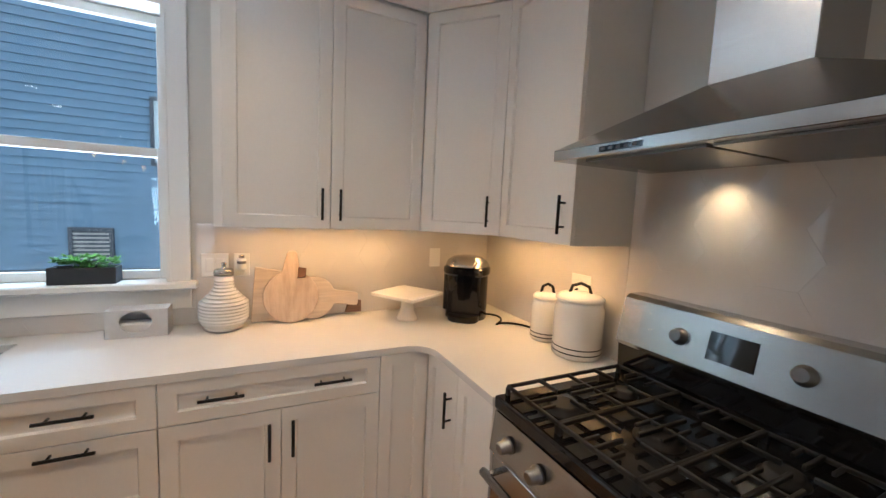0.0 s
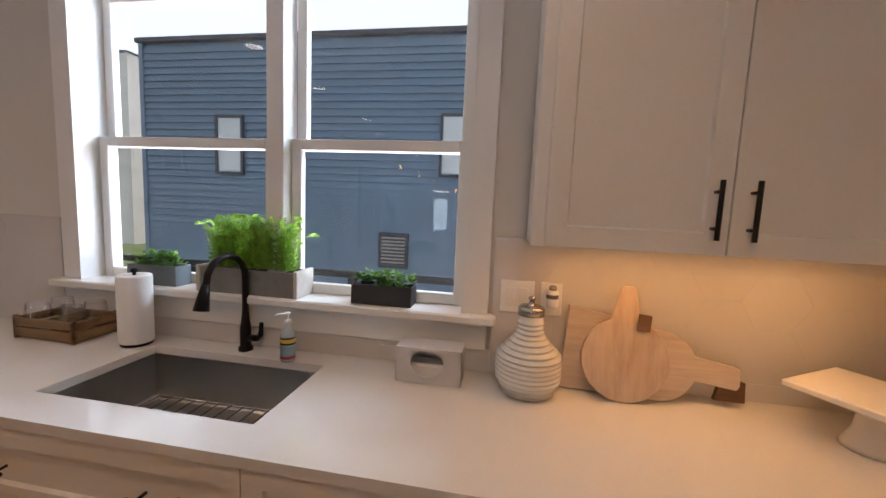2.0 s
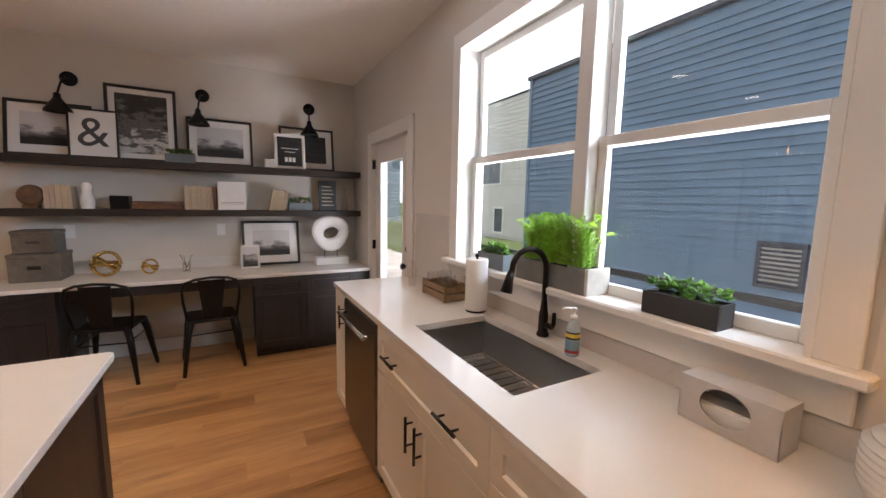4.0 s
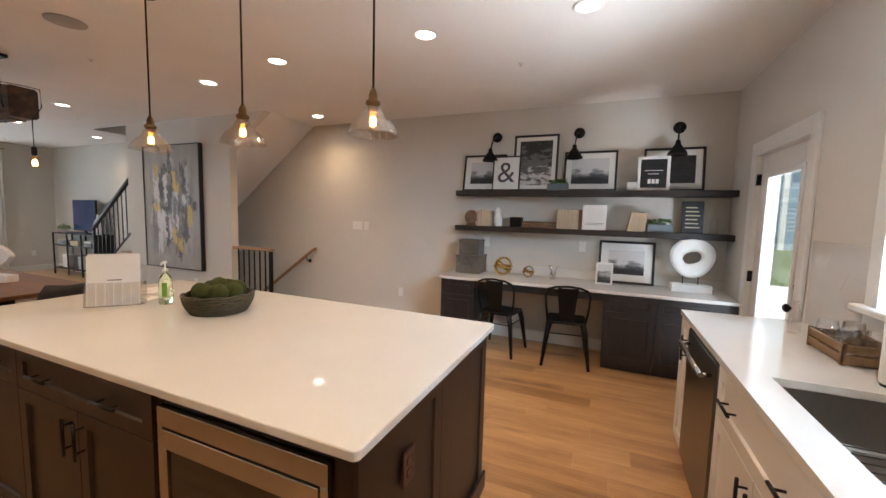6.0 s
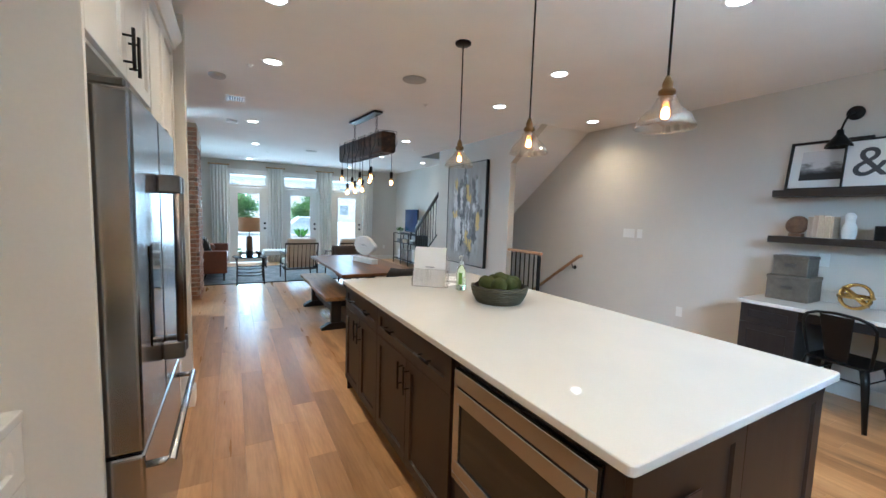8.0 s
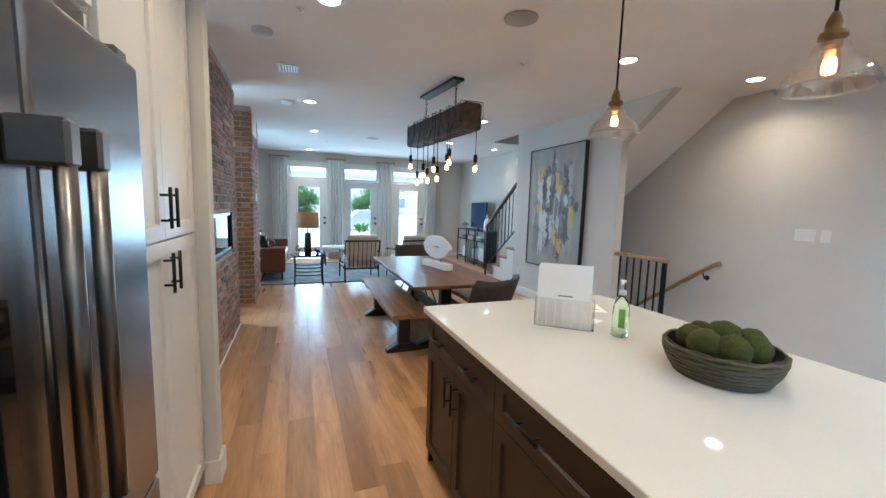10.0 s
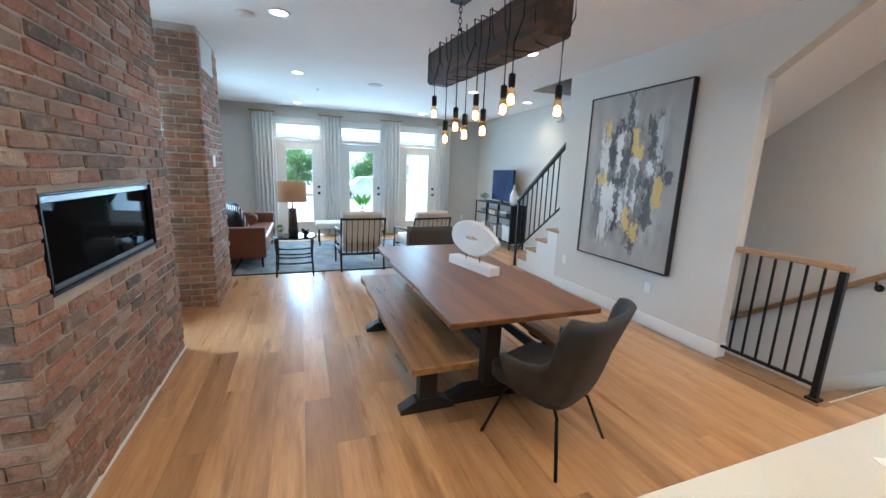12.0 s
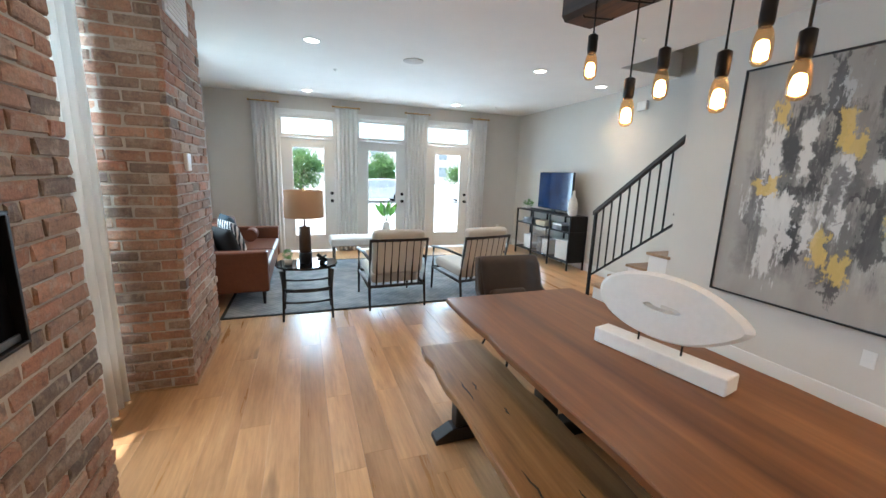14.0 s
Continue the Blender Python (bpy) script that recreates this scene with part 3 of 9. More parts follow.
# wall cabinets
UB, UT = 1.418, 2.52
cabinet("wall_cabinet", "white shaker wall cabinet with two doors", 1, 2.85, -1, YN - 0.004, 1.416, 2.377, UB, UT,
        [(1.45, 1.906, UB, UT, "door", [(1.864, 1.535, True)]), (1.906, 2.375, UB, UT, "door", [(1.948, 1.535, True)])], CAB, 0, GW)
cabinet("wall_cabinet", "white shaker wall cabinet beside the hood", 0, 2.68, -1, XE - 0.004, 2.015, 2.50, UB, UT, [(2.015, 2.50, UB, UT, "door", [(2.06, 1.535, True)])], CAB, 0, GW)
c = thing("wall_cabinet", "white shaker diagonal corner wall cabinet", "cabinet", (2.7, 2.8, UB), GW)
bm = B()
prism(bm, [(2.379, YN - 0.004), (2.379, 2.83), (2.68, 2.502), (XE - 0.004, 2.502), (XE - 0.004, YN - 0.004)], 2, UB, UT)
part("body", bm, CAB, c)
dg = Vector((2.68 - 2.379, 2.502 - 2.83, 0))
ln, ang = dg.length, math.atan2(dg.y, dg.x)
bm = B()
shaker(bm, 1, 0, -1, 0.012, ln - 0.012, UB + 0.002, UT - 0.002)
bmesh.ops.transform(bm, matrix=Matrix.Translation((2.379, 2.829, 0)) @ Matrix.Rotation(ang, 4, "Z"), verts=bm.verts)
front = part("door", bm, CAB, c)
bm = B()
tube(bm, [(ln - 0.072, -0.052, 1.46), (ln - 0.072, -0.052, 1.61)], 0.0062, 10)
for zz in (1.49, 1.58):
    tube(bm, [(ln - 0.072, -0.018, zz), (ln - 0.072, -0.052, zz)], 0.0045, 8)
bmesh.ops.transform(bm, matrix=Matrix.Translation((2.379, 2.829, 0)) @ Matrix.Rotation(ang, 4, "Z"), verts=bm.verts)
part("handle", bm, BLACK, front, "black bar handle")
# crown along the wall cabinets
def crown(path, name="crown_moulding"):
    bm = B()
    prof = [(0.0, 0.0), (0.012, 0.0), (0.02, 0.02), (0.05, 0.06), (0.055, 0.085), (0.0, 0.085)]
    pts = [Vector((*p, 0)) for p in path]
    rows = []
    for i, p in enumerate(pts):
        a = (pts[i] - pts[i - 1]).normalized() if i else None
        b = (pts[i + 1] - pts[i]).normalized() if i < len(pts) - 1 else None
        na = Vector((a.y, -a.x, 0)) if a else None
        nb = Vector((b.y, -b.x, 0)) if b else None
        if na and nb:
            n = (na + nb) / (1 + na.dot(nb))
        else:
            n = na or nb
        rows.append([bm.verts.new(p + n * o + Vector((0, 0, UT + h))) for o, h in prof])
    for r0, r1 in zip(rows, rows[1:]):
        for k in range(len(prof)):
            bm.faces.new((r0[k], r0[(k + 1) % len(prof)], r1[(k + 1) % len(prof)], r1[k]))
    bm.faces.new(rows[0])
    bm.faces.new(rows[-1][::-1])
    return setting(name, bm, CAB, "white crown moulding on cabinets")
crown([(1.416, YN - 0.006), (1.416, 2.81), (2.37, 2.81), (2.66, 2.494), (2.66, 2.015), (XE - 0.006, 2.015)])

# worktops
CT0, CT1 = 0.886, 0.916
SX0, SX1, SY0, SY1 = -0.01, 0.715, 2.615, 3.01
bm = B()
CY = YF - 0.025
for x0, x1, y0, y1 in ((-1.12, SX0, CY, YN - 0.002), (SX0, SX1, CY, SY0), (SX0, SX1, SY1, YN - 0.002), (SX1, 2.19, CY, YN - 0.002), (2.30, XE - 0.002, 1.945, YN - 0.002)):
    box(bm, x0, x1, y0, y1, CT0, CT1)
prism(bm, [(2.19, YN - 0.01), (2.19, CY)] + arc(2.19, CY - 0.11, 0.11, 90, 0, 8) + [(2.30, CY), (2.30, YN - 0.01)], 2, CT0, CT1)
bmesh.ops.remove_doubles(bm, verts=bm.verts, dist=0.0005)
solid("worktop", bm, QUARTZ, "white quartz worktop with undermount sink", "worktop", origin=(0.9, 2.8, CT0))
bm = B()
box(bm, 2.30, XE - 0.002, 0.602, 1.162, CT0, CT1, 0.003)
solid("worktop", bm, QUARTZ, "short white quartz worktop beside refrigerator", "worktop", origin=(2.65, 0.88, CT0))
# backsplash of large glossy hexagon tiles
def tiled(label, axis, face, out, regions, radius=0.105):
    """Hexagon tiles on a wall face, cut to the regions (a0, a1, z0, z1)."""
    bm = B()
    for a0, a1, z0, z1 in regions:
        if axis == 1:
            box(bm, a0, a1, min(face, face + out * 0.0095), max(face, face + out * 0.0095), z0, z1)
        else:
            box(bm, min(face, face + out * 0.0095), max(face, face + out * 0.0095), a0, a1, z0, z1)
    wall_ = setting("backsplash", bm, MORTAR_WHITE, label)
    random.seed(61)
    for a0, a1, z0, z1 in regions:
        dx, dz = radius * 1.5, radius * math.sqrt(3)
        for i in range(int((a1 - a0) / dx) + 3):
            for j in range(int((z1 - z0) / dz) + 3):
                ca, cz = a0 + i * dx - 0.04, z0 + (j + 0.5 * (i % 2)) * dz - 0.03
                poly = [(ca + (radius - 0.00025) * math.cos(math.pi * k / 3), cz + (radius - 0.00025) * math.sin(math.pi * k / 3)) for k in range(6)]
                for ax_, lim, sign in ((0, a0, 1), (0, a1, -1), (1, z0, 1), (1, z1, -1)):
                    res = []
                    for p, q in zip(poly, poly[1:] + poly[:1]):
                        dp, dq = (p[ax_] - lim) * sign, (q[ax_] - lim) * sign
                        if dp >= 0:
                            res.append(p)
                        if dp * dq < 0:
                            f_ = dp / (dp - dq)
                            res.append((p[0] + (q[0] - p[0]) * f_, p[1] + (q[1] - p[1]) * f_))
                    poly = res
                    if len(poly) < 3:
                        break
                if len(poly) < 3 or abs(sum(p[0] * q[1] - q[0] * p[1] for p, q in zip(poly, poly[1:] + poly[:1]))) < 0.0006:
                    continue
                ta, tz = random.uniform(-0.004, 0.004), random.uniform(-0.004, 0.004)
                bm = B()
                def at(p, d):
                    d = face + out * d
                    return (d, p[0], p[1]) if axis == 0 else (p[0], d, p[1])
                mid_ = (sum(p[0] for p in poly) / len(poly), sum(p[1] for p in poly) / len(poly))
                tilt = [0.0115 + (p[0] - ca) * ta + (p[1] - cz) * tz for p in poly]
                foot = [bm.verts.new(at(p, 0.0098)) for p in poly]
                rim = [bm.verts.new(at(p, h_ - 0.00008)) for p, h_ in zip(poly, tilt)]
                face_ = [bm.verts.new(at((mid_[0] + (p[0] - mid_[0]) * 0.975, mid_[1] + (p[1] - mid_[1]) * 0.975), h_)) for p, h_ in zip(poly, tilt)]
                n_ = len(poly)
                for k in range(n_):
                    bm.faces.new((foot[k], foot[(k + 1) % n_], rim[(k + 1) % n_], rim[k]))
                    bm.faces.new((rim[k], rim[(k + 1) % n_], face_[(k + 1) % n_], face_[k]))
                bm.faces.new(face_)
                bmesh.ops.recalc_face_normals(bm, faces=bm.faces)
                part("tile", bm, SPLASH, wall_)


MORTAR_WHITE = surface("white_grout", (0.60, 0.57, 0.54), 0.8, vary=0.04, grain=80, bump=0.1)
tiled("glossy cream tile backsplash under the window", 1, YN - 0.001, -1, [(-1.12, WIN[0] - 0.102, CT1 + 0.001, 1.40), (WIN[0] - 0.10, WIN[1] + 0.10, CT1 + 0.001, 0.998), (WIN[1] + 0.102, XE - 0.013, CT1 + 0.001, UB - 0.001)])
tiled("glossy cream tile backsplash behind the range", 0, XE - 0.001, -1, [(2.016, YN - 0.013, CT1 + 0.001, UB - 0.001), (0.60, 2.012, CT1 + 0.001, 1.72)])

# sink and tap
s = thing("sink", "stainless undermount sink with bottom grid", "sink", (0.35, 2.81, 0.70))
bm = B()
z0 = 0.70
def rect(x0, x1, y0, y1, z):
    return [bm.verts.new((x, y, z)) for x, y in ((x0, y0), (x1, y0), (x1, y1), (x0, y1))]
i_ = 0.002
rings = [rect(SX0 - 0.014, SX1 + 0.014, SY0 - 0.014, SY1 + 0.014, z0 - 0.01), rect(SX0 - 0.014, SX1 + 0.014, SY0 - 0.014, SY1 + 0.014, CT0 - 0.001), rect(SX0 - i_, SX1 + i_, SY0 - i_, SY1 + i_, CT0 - 0.001), rect(SX0 - i_, SX1 + i_, SY0 - i_, SY1 + i_, z0 + 0.012), rect(SX0 + 0.012, SX1 - 0.012, SY0 + 0.012, SY1 - 0.012, z0)]
bm.faces.new(rings[0])
for p, q in zip(rings, rings[1:]):
    for k in range(4):
        bm.faces.new((p[k], p[(k + 1) % 4], q[(k + 1) % 4], q[k]))
bm.faces.new(rings[-1])
part("bowl", bm, SINKSTEEL, s)
for i in range(13):
    x = SX0 + 0.05 + i * (SX1 - SX0 - 0.1) / 12
    bm = B()
    tube(bm, [(x, SY0 + 0.03, z0 + 0.03), (x, SY1 - 0.03, z0 + 0.03)], 0.0025, 6)
    part("grid_wire", bm, DARKSTEEL, s)
for i in range(3):
    y = SY0 + 0.03 + i * (SY1 - SY0 - 0.06) / 2
    bm = B()
    tube(bm, [(SX0 + 0.05, y, z0 + 0.025), (SX1 - 0.05, y, z0 + 0.025)], 0.003, 6)
    part("grid_wire", bm, DARKSTEEL, s)

# ---- kitchen appliances ----
t = thing("tap", "dark bronze gooseneck kitchen tap", "tap", (0.345, 3.065, CT1))
bm = B()
lathe(bm, [(0.027, 0), (0.027, 0.012), (0.021, 0.02), (0.021, 0.09), (0.016, 0.12), (0.0125, 0.16)], 0.348, 3.07, CT1, 16)
part("body", bm, BRONZE, t)
bm = B()
pts = [(0.348, 3.07, CT1 + 0.15), (0.348, 3.07, CT1 + 0.30)] + [(0.348 - 0.013 * (1 - math.cos(a)), 3.07 - 0.082 * (1 - math.cos(a)), CT1 + 0.30 + 0.085 * math.sin(a)) for a in [math.pi * i / 10 for i in range(1, 11)]]
pts.append((0.322, 2.897, CT1 + 0.275))
tube(bm, pts, 0.0125, 12)
part("spout", bm, BRONZE, t)
bm = B()
tube(bm, [(0.323, 2.902, CT1 + 0.295), (0.321, 2.892, CT1 + 0.255), (0.319, 2.882, CT1 + 0.205)], [0.014, 0.019, 0.026], 14)
part("spray_head", bm, BRONZE, t)
bm = B()
tube(bm, [(0.36, 3.07, CT1 + 0.05), (0.405, 3.065, CT1 + 0.055), (0.425, 3.055, CT1 + 0.075), (0.435, 3.045, CT1 + 0.125)], [0.014, 0.013, 0.01, 0.008], 10)
part("lever", bm, BRONZE, t)

d = thing("dishwasher", "stainless steel dishwasher with bar handle", "dishwasher", (-0.5, 2.8, 0))
bm = B()
box(bm, -0.805, -0.195, YF, YN - 0.05, 0.02, 0.88)
part("body", bm, DARKSTEEL, d)
bm = B()
box(bm, -0.803, -0.197, YF - 0.03, YF - 0.001, 0.12, 0.875, 0.004)
front = part("door", bm, DARKSTEEL, d)
bm = B()
tube(bm, [(-0.76, YF - 0.075, 0.80), (-0.24, YF - 0.075, 0.80)], 0.013, 12)
for x in (-0.74, -0.26):
    tube(bm, [(x, YF - 0.03, 0.80), (x, YF - 0.075, 0.80)], 0.009, 10)
part("handle", bm, STEEL, front, "steel bar handle")

RY0, RY1 = 1.172, 1.936
r = thing("range", "stainless gas range with black cooktop", "range", (2.65, 1.55, 0))
bm = B()
box(bm, 2.335, XE - 0.02, RY0, RY1, 0.06, 0.88, 0.003)
part("body", bm, STEEL, r)
bm = B()
box(bm, 2.30, 2.89, RY0, RY1, 0.885, 0.93, 0.008, seg=2)
part("cooktop", bm, BLACKGLOSS, r)
bm = B()
prism(bm, [(2.335, 0.74), (2.29, 0.745), (2.305, 0.878), (2.335, 0.885)], 1, RY0 + 0.004, RY1 - 0.004)
panel = part("control_panel", bm, STEEL, r)
for i in range(5):
    y = RY0 + 0.10 + i * (RY1 - RY0 - 0.2) / 4
    bm = B()
    lathe(bm, [(0.026, 0), (0.026, 0.01), (0.021, 0.014), (0.019, 0.036), (0.015, 0.04)], n=18, m=Matrix.Translation((2.297, y, 0.812)) @ Matrix.Rotation(radians(-96), 4, "Y"))
    part("knob", bm, DARKSTEEL, panel)
bm = B()
box(bm, 2.30, 2.334, RY0 + 0.006, RY1 - 0.006, 0.24, 0.735, 0.004)
oven = part("oven_door", bm, STEEL, r)
bm = B()
box(bm, 2.296, 2.30, RY0 + 0.10, RY1 - 0.10, 0.32, 0.62)
part("oven_window", bm, BLACKGLOSS, oven)
bm = B()
tube(bm, [(2.245, RY0 + 0.04, 0.70), (2.245, RY1 - 0.04, 0.70)], 0.014, 12)
for y in (RY0 + 0.06, RY1 - 0.06):
    tube(bm, [(2.30, y, 0.70), (2.245, y, 0.70)], 0.010, 10)
part("handle", bm, STEEL, oven, "steel bar handle")
bm = B()
box(bm, 2.305, 2.334, RY0 + 0.006, RY1 - 0.006, 0.07, 0.232, 0.004)
part("drawer", bm, STEEL, r)
bm = B()
prism(bm, [(2.88, 0.93), (2.872, 1.05), (2.935, 1.05), (2.935, 0.93)], 1, RY0, RY1)
part("vent_trim", bm, BLACKGLOSS, r)
bm = B()
prism(bm, [(2.868, 1.048), (2.856, 1.065), (2.892, 1.228), (2.915, 1.242), (2.985, 1.242), (2.985, 1.048)], 1, RY0, RY1)
guard = part("backguard", bm, STEEL, r)
tilt = Matrix.Rotation(radians(-76), 4, "Y")
for y in (1.70, 1.37):
    bm = B()
    lathe(bm, [(0.029, 0), (0.029, 0.005), (0.023, 0.008), (0.0215, 0.030), (0.018, 0.034)], n=20, m=Matrix.Translation((2.873, y, 1.145)) @ tilt)
    part("knob", bm, DARKSTEEL, guard)
bm = B()
box(bm, -0.045, 0.045, -0.065, 0.065, 0, 0.004, m=Matrix.Translation((2.874, 1.545, 1.148)) @ tilt)
part("display", bm, BLACKGLOSS, guard)
for i, (bx_, by_, rad) in enumerate(((2.45, 1.33, 0.045), (2.72, 1.33, 0.04), (2.585, 1.553, 0.05), (2.45, 1.775, 0.05), (2.72, 1.775, 0.035))):
    bm = B()
    lathe(bm, [(rad * 1.3, 0), (rad * 1.3, 0.006), (rad, 0.008), (rad, 0.02), (rad * 0.8, 0.024)], bx_, by_, 0.93, 20)
    part("burner", bm, IRON, r)
for k in range(3):
    y0 = RY0 + 0.02 + k * 0.244
    y1 = y0 + 0.236
    bm = B()
    zt = 0.966
    for a, b in (((2.34, y0), (2.86, y0)), ((2.34, y1), (2.86, y1)), ((2.34, y0), (2.34, y1)), ((2.86, y0), (2.86, y1)), ((2.60, y0), (2.60, y1))):
        x0, x1, ya, yb = min(a[0], b[0]), max(a[0], b[0]), min(a[1], b[1]), max(a[1], b[1])
        box(bm, x0 - 0.0045, x1 + 0.0045, ya - 0.0045, yb + 0.0045, zt - 0.013, zt, 0.002)
    cyy = (y0 + y1) / 2
    for cxx in (2.47, 2.73):
        for dx, dy in ((1, 0), (-1, 0), (0, 1), (0, -1)):
            xa, ya = cxx + dx * 0.035, cyy + dy * 0.035
            xb, yb = cxx + dx * 0.13, cyy + dy * 0.115
            box(bm, min(xa, xb) - 0.005, max(xa, xb) + 0.005, min(ya, yb) - 0.005, max(ya, yb) + 0.005, zt - 0.012, zt + 0.002, 0.002)
    for fy in (y0 + 0.079, y0 + 0.157):
        for xa, xb in ((2.346, 2.40), (2.54, 2.66), (2.80, 2.854)):
            box(bm, xa, xb, fy - 0.0045, fy + 0.0045, zt - 0.012, zt - 0.001, 0.0015)
    for fx in (2.34, 2.86):
        for fy in (y0, y1):
            box(bm, fx - 0.006, fx + 0.006, fy - 0.006, fy + 0.006, 0.93, zt - 0.01)
    part("grate", bm, IRON, r)

h = thing("range_hood", "stainless steel chimney range hood", "range hood", (2.75, 1.55, 1.70))
HY0, HY1, CH0, CH1 = 1.05, 1.955, 1.385, 1.62
bm = B()
box(bm, 2.495, XE - 0.014, HY0, HY1, 1.712, 1.7465, 0.002)
low = [(2.495, HY0), (2.495, HY1), (XE - 0.014, HY1), (XE - 0.014, HY0)]
high = [(2.735, CH0), (2.735, CH1), (XE - 0.014, CH1), (XE - 0.014, CH0)]
a = [bm.verts.new((*p, 1.746)) for p in low]
b = [bm.verts.new((*p, 1.915)) for p in high]
for i in range(4):
    bm.faces.new((a[i], a[(i + 1) % 4], b[(i + 1) % 4], b[i]))
bm.faces.new(b)
part("canopy", bm, STEEL, h)
bm = B()
box(bm, 2.74, XE - 0.014, CH0, CH1, 1.915, H - 0.002, 0.002)
part("chimney", bm, STEEL, h)
bm = B()
box(bm, 2.4925, 2.495, 1.62, 1.76, 1.721, 1.737)
strip = part("button_strip", bm, BLACKGLOSS, h)
for i in range(5):
    bm = B()
    box(bm, 2.490, 2.4925, 1.635 + i * 0.026, 1.648 + i * 0.026, 1.725, 1.733, 0.001)
    part("button", bm, DARKSTEEL, strip)
for i in range(2):
    bm = B()
    box(bm, 2.54, 2.92, HY0 + 0.05 + i * 0.385, HY0 + 0.42 + i * 0.385, 1.706, 1.711)
    part("filter", bm, DARKSTEEL, h)

# tall run: panel, refrigerator, cabinet over it, pantry
XT = 2.165
bm = B()
box(bm, XT - 0.02, XE - 0.004, 0.578, 0.598, 0, UT, 0.001)
side_bm = bm
f = thing("refrigerator", "stainless french-door refrigerator with tubular handles", "refrigerator", (2.6, 0.1, 0))
FY0, FY1 = -0.35, 0.558
bm = B()
box(bm, 2.172, XE - 0.05, FY0, FY1, 0.03, 1.80, 0.004)
part("body", bm, DARKSTEEL, f)
mid = (FY0 + FY1) / 2
for y0, y1, hs in ((FY0, mid - 0.003, 1), (mid + 0.003, FY1, -1)):
    bm = B()
    box(bm, 2.057, 2.164, y0 + 0.002, y1 - 0.002, 0.70, 1.80, 0.012, seg=3)
    door = part("door", bm, FRIDGESTEEL, f)
    yh = y1 - 0.045 if hs > 0 else y0 + 0.045
    bm = B()
    tube(bm, [(1.997, yh, 0.86), (1.997, yh, 1.58)], 0.014, 12)
    part("handle", bm, DARKSTEEL, door, "tubular steel handle")
    for zz in (0.89, 1.55):
        bm = B()
        box(bm, 1.982, 2.057, yh - 0.018, yh + 0.018, zz - 0.035, zz + 0.035, 0.006)
        part("handle_bracket", bm, DARKSTEEL, door)
    if hs < 0:
        bm = B()
        box(bm, 2.053, 2.057, 0.19, 0.38, 0.98, 1.33)
        part("dispenser", bm, BLACKGLOSS, door, "black water dispenser recess")
bm = B()
box(bm, 2.057, 2.164, FY0 + 0.002, FY1 - 0.002, 0.09, 0.692, 0.012, seg=3)
door = part("freezer_drawer", bm, FRIDGESTEEL, f)
bm = B()
tube(bm, [(1.997, FY0 + 0.05, 0.62), (1.997, FY1 - 0.05, 0.62)], 0.014, 12)
for y in (FY0 + 0.07, FY1 - 0.07):
    tube(bm, [(2.057, y, 0.62), (1.997, y, 0.62)], 0.012, 10)
part("handle", bm, STEEL, door, "tubular steel handle")
for y in (FY0 + 0.05, FY1 - 0.05):
    bm = B()
    box(bm, 2.072, 2.162, y - 0.03, y + 0.03, 1.801, 1.828, 0.006)
    part("hinge_cover", bm, DARKSTEEL, f)
over = cabinet("wall_cabinet", "white shaker cabinet above the refrigerator", 0, XT, -1, XE - 0.004, -0.36, 0.577, 1.92, UT,
        [(0.11, 0.577, 1.93, UT, "door", [(0.155, 2.03, True)]), (-0.36, 0.11, 1.93, UT, "door", [(0.065, 2.03, True)])], CAB, 0, GW)
bm = B()
box(bm, XT, XT + 0.6, -0.38, -0.362, 0, 1.919)
part("side_panel", bm, CAB, over)
part("side_panel", side_bm, CAB, over)
cabinet("pantry_cabinet", "tall white shaker pantry cabinet", 0, XT, -1, XE - 0.004, -1.249, -0.381, D0, UT,
        [(-0.82, -0.385, 1.32, UT, "door", [(-0.78, 1.44, True)]), (-1.249, -0.82, 1.32, UT, "door", [(-0.86, 1.44, True)]), (-0.82, -0.385, D0, 1.315, "door", [(-0.78, 1.20, True)]), (-1.249, -0.82, D0, 1.315, "door", [(-0.86, 1.20, True)])], CAB, 0.105, GW)
crown([(XE - 0.01, 0.60), (XT - 0.02, 0.60), (XT - 0.02, -1.264)])

# ---- island ----
IX0, IX1, IY0, IY1 = -0.209, 1.034, -1.112, 1.488
bm = B()
prism(bm, arc(IX0 + 0.02, IY0 + 0.02, 0.02, 180, 270, 4) + arc(IX1 - 0.02, IY0 + 0.02, 0.02, 270, 360, 4) + arc(IX1 - 0.02, IY1 - 0.02, 0.02, 0, 90, 4) + arc(IX0 + 0.02, IY1 - 0.02, 0.02, 90, 180, 4), 2, CT0, CT1, 0.003)
solid("island_worktop", bm, QUARTZ, "white quartz island worktop", "worktop", origin=(0.41, 0.19, CT0))
IF, IB = 0.99, -0.15
GI = "dark island cabinets"
ZD = 0.70
for a0, a1 in ((-1.07, -0.30), (-0.30, 0.645)):
    m_ = (a0 + a1) / 2
    w_ = a1 - a0
    cabinet("island_cabinet", "espresso island cabinet with drawer and two doors", 0, IF, 1, 0.42, a0, a1, D0, CT0 - 0.001,
            [(a0, a1, ZD, CT0 - 0.004, "drawer_front", [(m_ - w_ * 0.25, 0.79, False), (m_ + w_ * 0.25, 0.79, False)]), (a0, m_, D0, ZD, "door", [(m_ - 0.04, 0.60, True)]), (m_, a1, D0, ZD, "door", [(m_ + 0.04, 0.60, True)])], DARKCAB, 0.105, GI)
mcab = thing("island_cabinet", "espresso island end cabinet around the microwave drawer", "cabinet", (0.7, 1.05, 0), GI)
bm = B()
box(bm, 0.42, IF, 0.647, 0.668, 0, CT0 - 0.001)
box(bm, 0.42, IF, 1.385, 1.442, 0, CT0 - 0.001)
